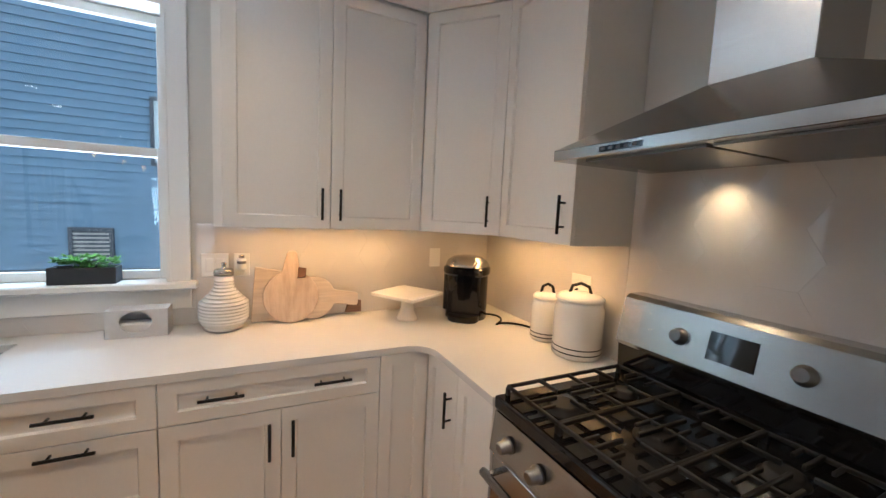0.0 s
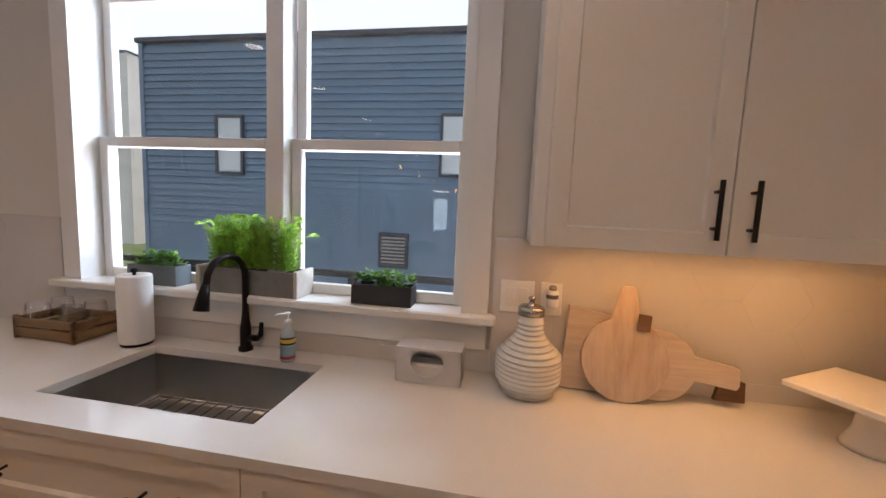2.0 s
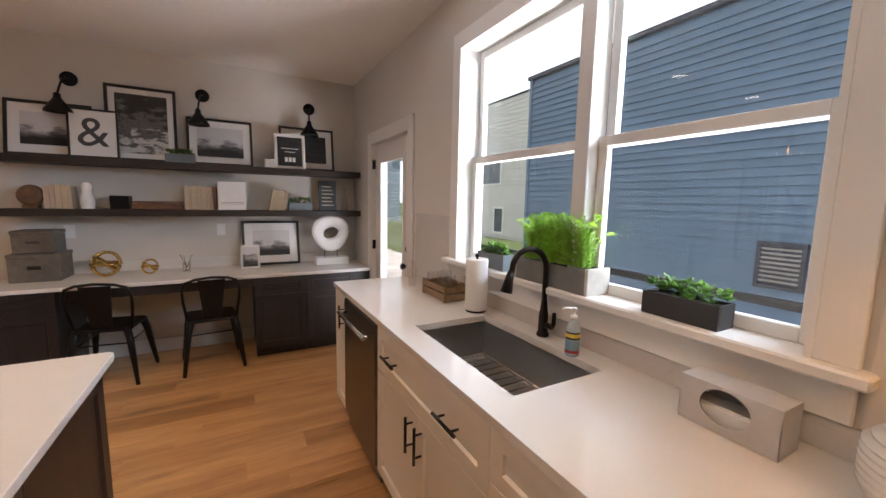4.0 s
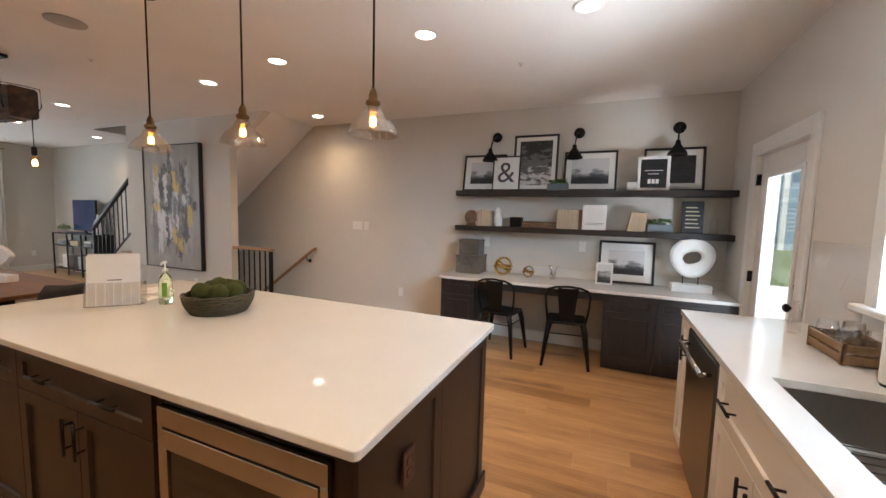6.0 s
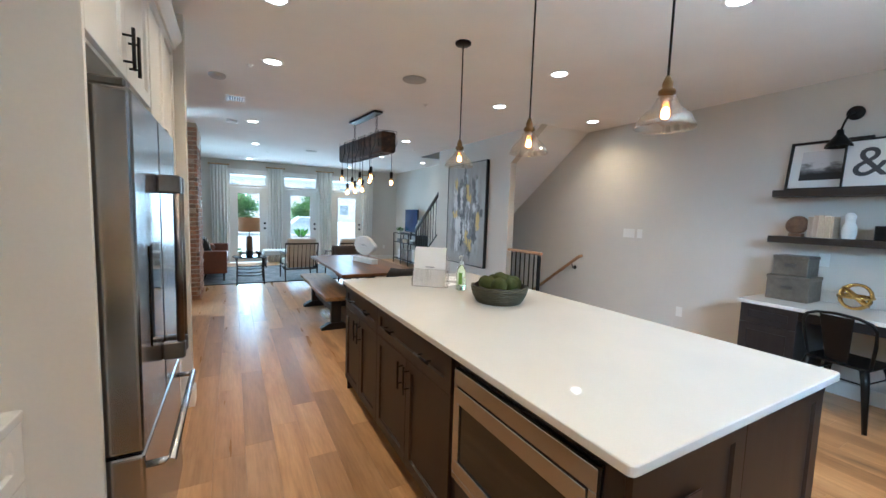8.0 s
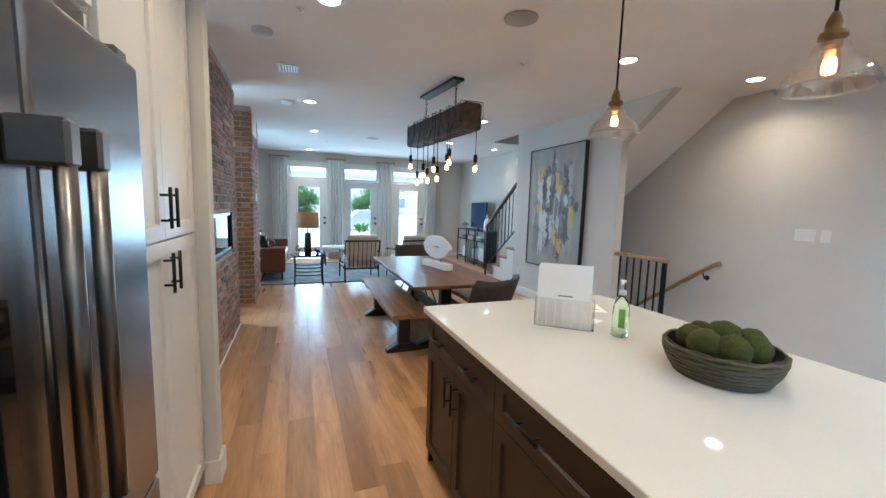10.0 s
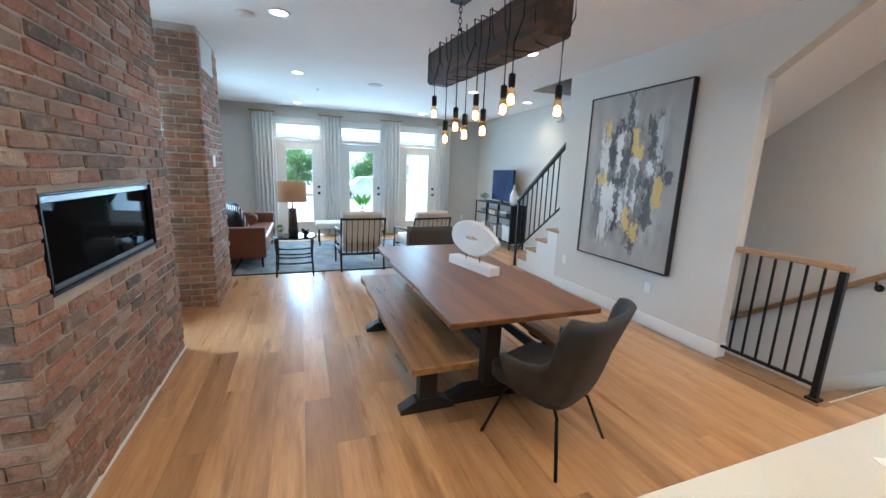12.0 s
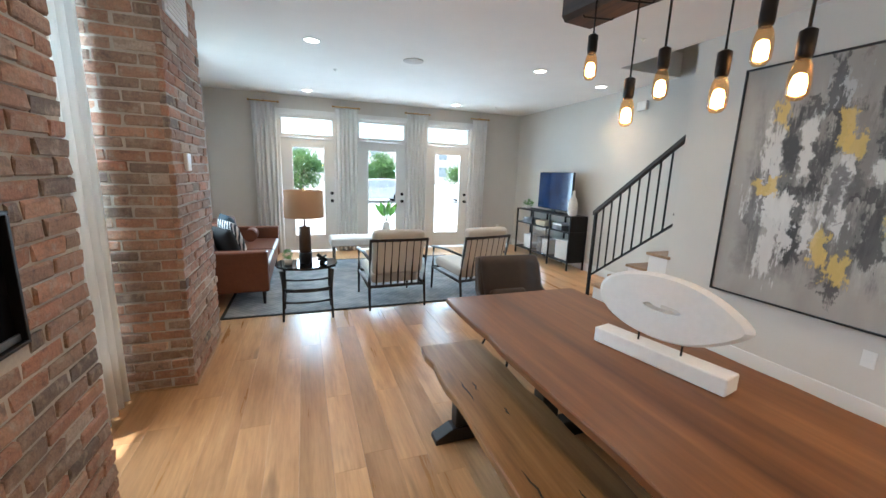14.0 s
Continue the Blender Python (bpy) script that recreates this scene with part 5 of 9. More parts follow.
WHITEWOOD = surface("whitewashed_wood", (0.60, 0.56, 0.49), 0.7, vary=0.15, grain=30, bump=0.2)
CERAMIC = surface("white_ceramic", (0.78, 0.75, 0.70), 0.25, vary=0.03, grain=40, bump=0.02)
BOARD = wood("bleached_board", (0.44, 0.31, 0.22), (0.57, 0.44, 0.33), (0.66, 0.54, 0.43), 0.6, 2, 4, bump=0.2)
BOARDPALE = wood("pale_board", (0.54, 0.43, 0.34), (0.63, 0.52, 0.42), (0.70, 0.60, 0.50), 0.6, 0, 5)
BOARDDARK = wood("dark_board_end", (0.10, 0.05, 0.025), (0.16, 0.085, 0.045), (0.22, 0.12, 0.07), 0.5, 0, 8)
PAPER = surface("white_paper", (0.80, 0.79, 0.77), 0.7, vary=0.02, grain=60, bump=0.02)
CARD = surface("grey_print", (0.30, 0.30, 0.32), 0.7, vary=0.5, grain=14, bump=0.0)
PAGES = surface("book_pages", (0.62, 0.50, 0.35), 0.8, vary=0.2, grain=80, bump=0.1)
GOLD = surface("brass", (0.70, 0.45, 0.14), 0.25, 1.0, vary=0.08, grain=30, bump=0.03)
PLASTER = surface("white_plaster", (0.80, 0.78, 0.75), 0.75, vary=0.05, grain=40, bump=0.25)
LINEN = surface("linen", (0.62, 0.59, 0.54), 0.95, vary=0.08, grain=300, bump=0.25, sheen=0.2)
CURTAIN = surface("curtain_cloth", (0.89, 0.89, 0.87), 0.95, vary=0.04, grain=260, bump=0.2, sheen=0.2)
cn = CURTAIN.node_tree
through_cloth, cloth_mix = cn.nodes.new("ShaderNodeBsdfTranslucent"), cn.nodes.new("ShaderNodeMixShader")
through_cloth.inputs[0].default_value = (0.80, 0.79, 0.76, 1)
cloth_mix.inputs[0].default_value = 0.28
cn.links.new(cn.nodes["Principled BSDF"].outputs[0], cloth_mix.inputs[1])
cn.links.new(through_cloth.outputs[0], cloth_mix.inputs[2])
cn.links.new(cloth_mix.outputs[0], cn.nodes["Material Output"].inputs[0])
SHADE = surface("tan_shade", (0.50, 0.33, 0.20), 0.9, vary=0.06, grain=220, bump=0.2)
LEATHER = surface("cognac_leather", (0.16, 0.050, 0.022), 0.42, vary=0.2, grain=40, bump=0.15)
GREYLEATHER = surface("charcoal_leather", (0.044, 0.044, 0.049), 0.66, vary=0.32, grain=18, bump=0.15)
BLACKCLOTH = surface("black_cloth", (0.012, 0.012, 0.013), 0.8, vary=0.2, grain=90, bump=0.2)
GREEN = glass("green_soap", (0.80, 0.97, 0.76))
TOWEL = surface("paper_towel", (0.82, 0.81, 0.79), 0.9, vary=0.03, grain=120, bump=0.3)
PLASTIC = surface("white_plastic", (0.78, 0.77, 0.74), 0.4, vary=0.02, grain=40, bump=0.0)
CRATE = wood("crate_wood", (0.15, 0.08, 0.03), (0.25, 0.15, 0.07), (0.33, 0.21, 0.11), 0.6, 0, 9)


# ---- fittings on walls and ceiling ----
def plate(x, y, z, axis, out, w, label, kind="socket", n=1, colour=None):
    """A wall plate with its sockets or rockers."""
    mat = colour or PLASTIC
    name = "wall_outlet" if kind == "socket" else "light_switch"
    t = thing(name, label, "outlet" if kind == "socket" else "switch", (x, y, z))
    def bx(bm, a, b, lo, hi, d0, d1, bev=0.0015):
        s = sorted(((x if axis == 0 else y) + out * d0, (x if axis == 0 else y) + out * d1))
        if axis == 0:
            return box(bm, s[0], s[1], y + a, y + b, z + lo, z + hi, bev)
        return box(bm, x + a, x + b, s[0], s[1], z + lo, z + hi, bev)
    bm = B()
    bx(bm, -w / 2, w / 2, -0.058, 0.058, 0.001, 0.007)
    part("plate", bm, mat, t)
    for i in range(n):
        c = (i - (n - 1) / 2) * 0.046
        if kind == "socket":
            for lo in (-0.036, 0.008):
                bm = B()
                bx(bm, c - 0.016, c + 0.016, lo, lo + 0.028, 0.007, 0.0095)
                part("socket", bm, mat, t)
        else:
            bm = B()
            bx(bm, c - 0.016, c + 0.016, -0.033, 0.033, 0.007, 0.011)
            part("rocker", bm, mat, t)
    return t


plate(XW, -1.316, 1.305, 0, 1, 0.165, "wide white switch plate on the wall", "switch", 3)
plate(XW, -1.16, 1.305, 0, 1, 0.072, "single white switch plate", "switch", 1)
plate(XW, -0.58, 0.405, 0, 1, 0.072, "white wall outlet above the baseboard")
plate(PX, -3.50, 0.405, 0, 1, 0.072, "white wall outlet under the painting")
plate(PX, -4.86, 0.405, 0, 1, 0.072, "white wall outlet near the stairs")
for y in (0.64, 1.77, 2.52):
    plate(XW, y, 1.17, 0, 1, 0.072, "white wall outlet above the desk")
plate(1.396, YN - 0.012, 1.21, 1, -1, 0.118, "double white plate on the backsplash", "switch", 2)
plate(1.515, YN - 0.012, 1.21, 1, -1, 0.072, "white outlet on the backsplash")
plate(2.60, YN - 0.012, 1.235, 1, -1, 0.072, "white outlet behind the coffee maker")
plate(XE - 0.012, 2.26, 1.20, 0, -1, 0.118, "white outlet behind the canisters", "socket", 2)
plate(-2.45, YS, 0.40, 1, 1, 0.072, "white wall outlet by the curtain")
bm = B()
box(bm, XW + 0.001, XW + 0.05, -6.58, -6.42, 2.44, 2.56, 0.008)
solid("door_chime", bm, PLASTIC, "white door chime box on the wall", "chime", origin=(XW, -6.5, 2.44))

for i, (cx, cy) in enumerate(CANS):
    c = thing("recessed_light", "white recessed ceiling light, lit", "ceiling light", (cx, cy, H - 0.01), "recessed lights")
    bm = B()
    lathe(bm, [(0.092, -0.002), (0.088, -0.007), (0.07, -0.009), (0.066, -0.001)], cx, cy, H, 28, cap=False)
    part("trim_ring", bm, TRIM, c)
    bm = B()
    lathe(bm, [(0.066, -0.004), (0.066, -0.002)], cx, cy, H, 28)
    part("lens", bm, CANGLOW, c)
for cx, cy in ((0.25, -1.52), (0.30, -6.8)):
    bm = B()
    lathe(bm, [(0.115, -0.001), (0.113, -0.007), (0.105, -0.009), (0.0, -0.010)], cx, cy, H, 32, cap=False)
    solid("ceiling_speaker", bm, surface("speaker_grille" if cx < 0.27 else "speaker_grille_pale", (0.42, 0.40, 0.38) if cx < 0.27 else (0.62, 0.61, 0.59), 0.8, vary=0.15, grain=300, bump=0.3), "round ceiling speaker grille", "speaker", origin=(cx, cy, H - 0.01))
for cx, cy in ((1.92, -2.46), (1.80, -4.60)):
    bm = B()
    lathe(bm, [(0.075, -0.001), (0.075, -0.022), (0.06, -0.034), (0.0, -0.036)], cx, cy, H, 28, cap=False)
    solid("smoke_detector", bm, surface("detector_grey", (0.45, 0.44, 0.43), 0.6, vary=0.03) if cx > 1.9 else PLASTIC, "round smoke detector on the ceiling", "smoke detector", origin=(cx, cy, H - 0.03))
v = thing("ceiling_vent", "white slatted ceiling vent", "vent", (1.76, -3.28, H - 0.01))
bm = B()
for x0, x1, y0, y1 in ((1.66, 1.86, -3.41, -3.385), (1.66, 1.86, -3.175, -3.15), (1.66, 1.685, -3.385, -3.175), (1.835, 1.86, -3.385, -3.175)):
    box(bm, x0, x1, y0, y1, H - 0.010, H - 0.001, 0.002)
part("frame", bm, PLASTIC, v)
bm = B()
box(bm, 1.685, 1.835, -3.385, -3.175, H - 0.003, H - 0.001)
part("backing", bm, BLACK, v)
for i in range(6):
    bm = B()
    x = 1.697 + i * 0.025
    box(bm, x, x + 0.012, -3.385, -3.175, H - 0.009, H - 0.004, m=None)
    part("slat", bm, PLASTIC, v)
for cx, cy in ((-1.51, 1.28), (1.65, -2.0), (1.1, -7.6), (-1.9, -9.0), (-0.2, -2.2), (-1.4, -5.2)):
    bm = B()
    lathe(bm, [(0.03, -0.001), (0.028, -0.006), (0.010, -0.008), (0.010, -0.02), (0.016, -0.022), (0.0, -0.024)], cx, cy, H, 16, cap=False)
    solid("sprinkler", bm, PLASTIC, "small white ceiling sprinkler head", "sprinkler", group="sprinklers", origin=(cx, cy, H - 0.02))

# pendants over the island
PENDBRASS = surface("aged_brass", (0.20, 0.12, 0.05), 0.38, 0.9, vary=0.15, grain=40, bump=0.05)
PENDGLASS = pane_glass("clear_thin_glass", 0.10, (0.97, 0.96, 0.95))
LAMPGLASS = pane_glass("pendant_glass", 0.17, (1.0, 0.97, 0.92))
px, py = 0.27, 1.017
p = thing("pendant_lamp", "clear glass pendant lamp with brass socket, lit", "pendant lamp", (px, py, H), "pendants over the island")
bm = B()
lathe(bm, [(0.06, -0.002), (0.06, -0.014), (0.05, -0.022), (0.008, -0.024)], px, py, H, 28)
part("canopy", bm, BRONZE, p)
bm = B()
tube(bm, [(px, py, H - 0.02), (px, py, 2.02)], 0.005, 8)
part("cord", bm, BRONZE, p)
bm = B()
lathe(bm, [(0.009, 2.045), (0.015, 2.03), (0.020, 2.015), (0.020, 1.995), (0.031, 1.99), (0.033, 1.975), (0.024, 1.97), (0.024, 1.952)], px, py, 0, 20)
part("socket", bm, PENDBRASS, p)
bm = B()
out_ = [(0.028, 1.968), (0.037, 1.958), (0.044, 1.944), (0.050, 1.928), (0.062, 1.914), (0.080, 1.901), (0.094, 1.886), (0.102, 1.868), (0.110, 1.850), (0.113, 1.842)]
lathe(bm, out_ + [(q - 0.002, z - 0.002 if z < 1.96 else z) for q, z in out_[::-1]], px, py, 0, 40, cap=False)
part("shade", bm, LAMPGLASS, p, "clear flared glass shade").visible_shadow = False
def bulb_parts(parent, x, y, z, r=0.022, l=0.09):
    bm = B()
    lathe(bm, [(r * 0.58, 0), (r * 0.80, -l * 0.12), (r * 0.96, -l * 0.35), (r, -l * 0.6), (r * 0.95, -l * 0.84), (r * 0.55, -l * 0.97), (0.001, -l)], x, y, z, 16, cap=False)
    part("bulb", bm, BULBGLASS, parent, "clear filament bulb").visible_shadow = False
    bm = B()
    lathe(bm, [(0.001, -l * 0.30), (r * 0.52, -l * 0.36), (r * 0.70, -l * 0.56), (r * 0.66, -l * 0.82), (0.001, -l * 0.88)], x, y, z, 10, cap=False)
    part("filament", bm, FILAMENT, parent, "glowing warm filament")
bulb_parts(p, px, py, 1.952, 0.023, 0.085)
for y in (0.20, -0.59):
    copy_thing(p, pose(px, y, H))

# beam chandelier over the table
ch = thing("beam_chandelier", "rustic wooden beam chandelier with hanging filament bulbs", "chandelier", (0.216, -3.2, H))
rot = Matrix.Translation((0.216, -3.2, 0)) @ Matrix.Rotation(math.atan2(0.158, 1.4), 4, "Z")
bm = B()
random.seed(9)
n = 12
rows_ = []
for i in range(n + 1):
    yy = -0.705 + 1.41 * i / n
    w = 0.1 + random.uniform(-0.006, 0.006)
    hh = random.uniform(-0.006, 0.006)
    c = 0.02
    ring = [(-w + c, 2.205), (w - c, 2.205), (w, 2.205 + c), (w, 2.455 - c + hh), (w - c, 2.455 + hh), (-w + c, 2.455 + hh), (-w, 2.455 - c + hh), (-w, 2.205 + c)]
    rows_.append([bm.verts.new(rot @ Vector((x, yy, z))) for x, z in ring])
for r0, r1 in zip(rows_, rows_[1:]):
    for k in range(8):
        bm.faces.new((r0[k], r0[(k + 1) % 8], r1[(k + 1) % 8], r1[k]))
bm.faces.new(rows_[0])
bm.faces.new(rows_[-1])
part("beam", bm, BEAMWOOD, ch, "weathered dark timber beam")
bm = B()
box(bm, -0.06, 0.06, -0.42, 0.42, H - 0.03, H - 0.002, 0.003, rot)
part("ceiling_plate", bm, BLACK, ch)
for yy in (-0.36, 0.36):
    bm = B()
    for k in range(7):
        z = H - 0.045 - k * 0.038
        cpt = rot @ Vector((0, yy, 0))
        ring = []
        for q in range(10):
            a = 2 * math.pi * q / 10
            u, w = 0.012 * math.cos(a), 0.024 * math.sin(a)
            ring.append((cpt.x + (u if k % 2 else 0), cpt.y + (0 if k % 2 else u), z + w))
        tube(bm, ring, 0.0032, 6, closed=True)
    part("chain", bm, BLACK, ch)
BULBS = [(0.412, -3.64, 1.956), (0.384, -3.45, 1.757), (0.344, -3.35, 1.838), (0.368, -3.12, 1.764), (0.325, -3.05, 1.882), (0.318, -2.95, 1.776), (0.289, -2.75, 1.882), (0.314, -2.62, 1.914), (0.093, -2.50, 1.856)]
for i, (x, y, z) in enumerate(BULBS):
    local = rot.inverted() @ Vector((x, y, 0))
    side = 0.112 if local.x >= 0 else -0.112
    u = local.y
    top = z + 0.055
    e = [rot @ Vector(q) for q in ((-side, u - 0.05, 2.30), (-side, u - 0.05, 2.466), (side * 0.2, u - 0.03, 2.47), (side, u - 0.01, 2.466), (side, u, 2.32), (side * 0.6, u + 0.02, 2.192))]
    bm = B()
    wrap_ = [rot @ Vector(q) for q in ((side, u - 0.19, 2.468), (side, u - 0.17, 2.32), (side * 0.6, u - 0.14, 2.196), (-side * 0.5, u - 0.10, 2.196))]
    tube(bm, wrap_ + e[:4] + [Vector((e[4].x, e[4].y, 2.32)), Vector((x, y, 2.19)), Vector((x, y, top))], 0.0042, 6)
    part("cord", bm, BLACK, ch)
    bm = B()
    lathe(bm, [(0.008, 0.075), (0.019, 0.068), (0.019, 0.012), (0.016, 0.0)], x, y, top - 0.01, 16)
    part("lamp_holder", bm, BLACK, ch)
    bulb_parts(ch, x, y, top - 0.01, 0.026, 0.10)

# ---- desk wall ----
DX, DZ = -2.215, 0.80
dk = thing("desk", "white quartz desk top along the wall", "desk", (-2.53, 1.7, DZ - 0.03))
bm = B()
box(bm, XW + 0.002, DX, 0.27, YN - 0.002, DZ - 0.03, DZ, 0.003)
part("top", bm, QUARTZ, dk)
bm = B()
box(bm, XW + 0.001, XW + 0.016, 0.27, YN - 0.002, DZ, DZ + 0.10, 0.002)
part("upstand", bm, QUARTZ, dk)
bm = B()
box(bm, XW + 0.004, DX - 0.03, 0.70, 2.03, DZ - 0.11, DZ - 0.031)
part("apron", bm, DESKCAB, dk, "dark apron under desk top")
GD = "dark desk cabinets"
cabinet("desk_cabinet", "charcoal shaker desk cabinet", 0, DX - 0.03, 1, XW + 0.004, 0.30, 0.70, 0.10, DZ - 0.032, [(0.30, 0.70, 0.60, DZ - 0.034, "drawer_front", []), (0.30, 0.70, 0.10, 0.60, "door", [])], DESKCAB, 0.10, GD)
cabinet("desk_cabinet", "charcoal shaker desk cabinet with drawer", 0, DX - 0.03, 1, XW + 0.004, 2.03, 2.48, 0.10, DZ - 0.032, [(2.03, 2.48, 0.60, DZ - 0.034, "drawer_front", []), (2.03, 2.48, 0.10, 0.60, "door", [])], DESKCAB, 0.10, GD)
cabinet("desk_cabinet", "charcoal shaker desk cabinet in the corner", 0, DX - 0.03, 1, XW + 0.004, 2.48, YN - 0.004, 0.10, DZ - 0.032, [(2.48, 2.95, 0.60, DZ - 0.034, "drawer_front", []), (2.48, 2.95, 0.10, 0.60, "door", [])], DESKCAB, 0.10, GD)
SHX = -2.605
for z1 in (1.79, 1.37):
    bm = B()
    box(bm, XW + 0.002, SHX, 0.30, YN - 0.004, z1 - 0.06, z1, 0.003)
    solid("floating_shelf", bm, SHELFWOOD, "dark wooden floating shelf above the desk", "shelf", group="floating shelves", origin=(-2.73, 1.7, z1 - 0.06))


def photo(name, kind):
    """A black-and-white print: broad tones with a horizon, or dark slate."""
    m, nt, b = start(name)
    g = tex(nt, 5 if kind == 0 else 9, 6, (1, 1, 2.2))
    coord = nt.nodes.new("ShaderNodeTexCoord")
    sep = nt.nodes.new("ShaderNodeSeparateXYZ")
    nt.links.new(coord.outputs["Generated"], sep.inputs[0])
    add = nt.nodes.new("ShaderNodeMath")
    add.operation = "MULTIPLY_ADD"
    add.inputs[1].default_value, add.inputs[2].default_value = 0.75, -0.1
    nt.links.new(g, add.inputs[0])
    add2 = nt.nodes.new("ShaderNodeMath")
    add2.operation = "MULTIPLY_ADD"
    add2.inputs[1].default_value = 0.55 if kind == 0 else (-0.35 if kind == 1 else 0.0)
    nt.links.new(sep.outputs[2], add2.inputs[0])
    nt.links.new(add.outputs[0], add2.inputs[2])
    stops = {0: [(0.34, (0.02, 0.02, 0.022)), (0.44, (0.10, 0.10, 0.105)), (0.50, (0.30, 0.30, 0.31)), (0.56, (0.62, 0.62, 0.63))], 1: [(-0.06 + 0.06, (0.03, 0.03, 0.03)), (0.10, (0.16, 0.16, 0.155)), (0.17, (0.09, 0.09, 0.09)), (0.24, (0.62, 0.61, 0.58))], 2: [(0.25, (0.012, 0.012, 0.013)), (0.6, (0.04, 0.04, 0.042)), (0.8, (0.1, 0.1, 0.1))]}[kind]
    nt.links.new(ramp(nt, add2.outputs[0], stops), b.inputs["Base Color"])
    b.inputs["Roughness"].default_value = 0.55
    return m


PHOTOS = [photo("print_landscape", 0), photo("print_hill", 1), photo("print_slate", 2)]


def picture(label, y0, y1, z0, h, xfoot, lean, frame_w, mat_w, frame_mat, art, black_edge=True):
    """A framed print standing on a shelf and leaning on the wall, seen along -x."""
    t = thing("framed_print", label, "picture", (xfoot, (y0 + y1) / 2, z0), "framed prints above the desk")
    m = Matrix.Translation((xfoot, 0, z0)) @ Matrix.Rotation(-lean, 4, "Y")
    def bx(bm, a, b, lo, hi, d0, d1, bev=0.0):
        return box(bm, d0, d1, a, b, lo, hi, bev, m)
    bm = B()
    bx(bm, y0, y0 + frame_w, 0, h, -0.012, 0.012, 0.001)
    bx(bm, y1 - frame_w, y1, 0, h, -0.012, 0.012, 0.001)
    bx(bm, y0 + frame_w, y1 - frame_w, 0, frame_w, -0.012, 0.012, 0.001)
    bx(bm, y0 + frame_w, y1 - frame_w, h - frame_w, h, -0.012, 0.012, 0.001)
    part("frame", bm, frame_mat, t)
    bm = B()
    bx(bm, y0 + frame_w, y1 - frame_w, frame_w, h - frame_w, -0.008, 0.001)
    part("mat_board", bm, PAPER, t)
    k = frame_w + mat_w
    if art is not None:
        bm = B()
        bx(bm, y0 + k, y1 - k, k, h - k, 0.0015, 0.0025)
        part("print", bm, art, t)
    return t, m


def leaning(z0, h, xfoot):
    return math.asin(min(0.5, max(0.0, (xfoot - 0.013 - (XW + 0.004)) / h)))


FR = surface("black_frame", (0.012, 0.011, 0.011), 0.4, vary=0.1, grain=60, bump=0.05)
Z1, Z2 = 1.791, 1.371
picture("black-framed landscape photograph with white mat", 0.33, 0.86, Z1, 0.45, -2.76, leaning(0, 0.45, -2.76), 0.022, 0.07, FR, PHOTOS[0])
amp, m_amp = picture("black-framed white print with a grey ampersand", 0.735, 1.06, Z1, 0.40, -2.66, 0.10, 0.014, 0.0, FR, None)
picture("tall black-framed photograph of a hillside", 0.95, 1.46, Z1, 0.655, -2.78, leaning(0, 0.655, -2.78), 0.024, 0.045, FR, PHOTOS[1])
picture("black-framed photograph of cliffs with white mat", 1.53, 2.08, Z1, 0.45, -2.76, leaning(0, 0.45, -2.76), 0.022, 0.06, FR, PHOTOS[0])
picture("wide black-framed dark print with white mat", 2.33, 2.88, Z1, 0.45, -2.78, leaning(0, 0.45, -2.78), 0.022, 0.06, FR, PHOTOS[2])
sl, m_sl = picture("white-framed slate lettering print", 2.27, 2.56, Z1, 0.345, -2.66, 0.10, 0.016, 0.012, PAPER, PHOTOS[2])
picture("black-framed grey photograph leaning on the desk", 1.95, 2.50, DZ + 0.001, 0.46, -2.76, leaning(0, 0.46, -2.76), 0.024, 0.075, FR, PHOTOS[0])
picture("small white card with a printed picture", 1.93, 2.10, DZ + 0.001, 0.235, -2.58, 0.30, 0.006, 0.014, PAPER, PHOTOS[0])


def letters(text, size, m, material, parent, depth=0.001):
    """Raised lettering from the built-in font, facing +x after m."""
    cu = bpy.data.curves.new("text", "FONT")
    cu.body, cu.size, cu.extrude, cu.align_x, cu.align_y = text, size, depth, "CENTER", "CENTER"
    ob = bpy.data.objects.new("text", cu)
    me = bpy.data.meshes.new_from_object(ob)
    bpy.data.objects.remove(ob)
    me.materials.clear()
    me.materials.append(material)
    me.transform(Matrix.Translation(-BASE[parent.name]) @ m @ Matrix(((0, 0, 1, 0), (1, 0, 0, 0), (0, 1, 0, 0), (0, 0, 0, 1))))
    o = new("lettering", me)
    o.parent = parent
    return o


INK = surface("grey_ink", (0.075, 0.075, 0.08), 0.6, vary=0.1)
letters("&", 0.34, m_amp @ Matrix.Translation((0.004, 0.895, 0.20)), INK, amp)
for k, (w_, zz) in enumerate(((0.17, 0.20), (0.10, 0.165))):
    bm = B()
    box(bm, 0.003, 0.0045, 2.415 - w_ / 2, 2.415 + w_ / 2, zz, zz + 0.006, 0, m_sl)
    part("printed_bar", bm, PAPER, sl)
bm = B()
for k in range(3):
    box(bm, 0.003, 0.0045, 2.365 + k * 0.036, 2.393 + k * 0.036, 0.07, 0.115, 0, m_sl)
part("printed_bar", bm, PAPER, sl)

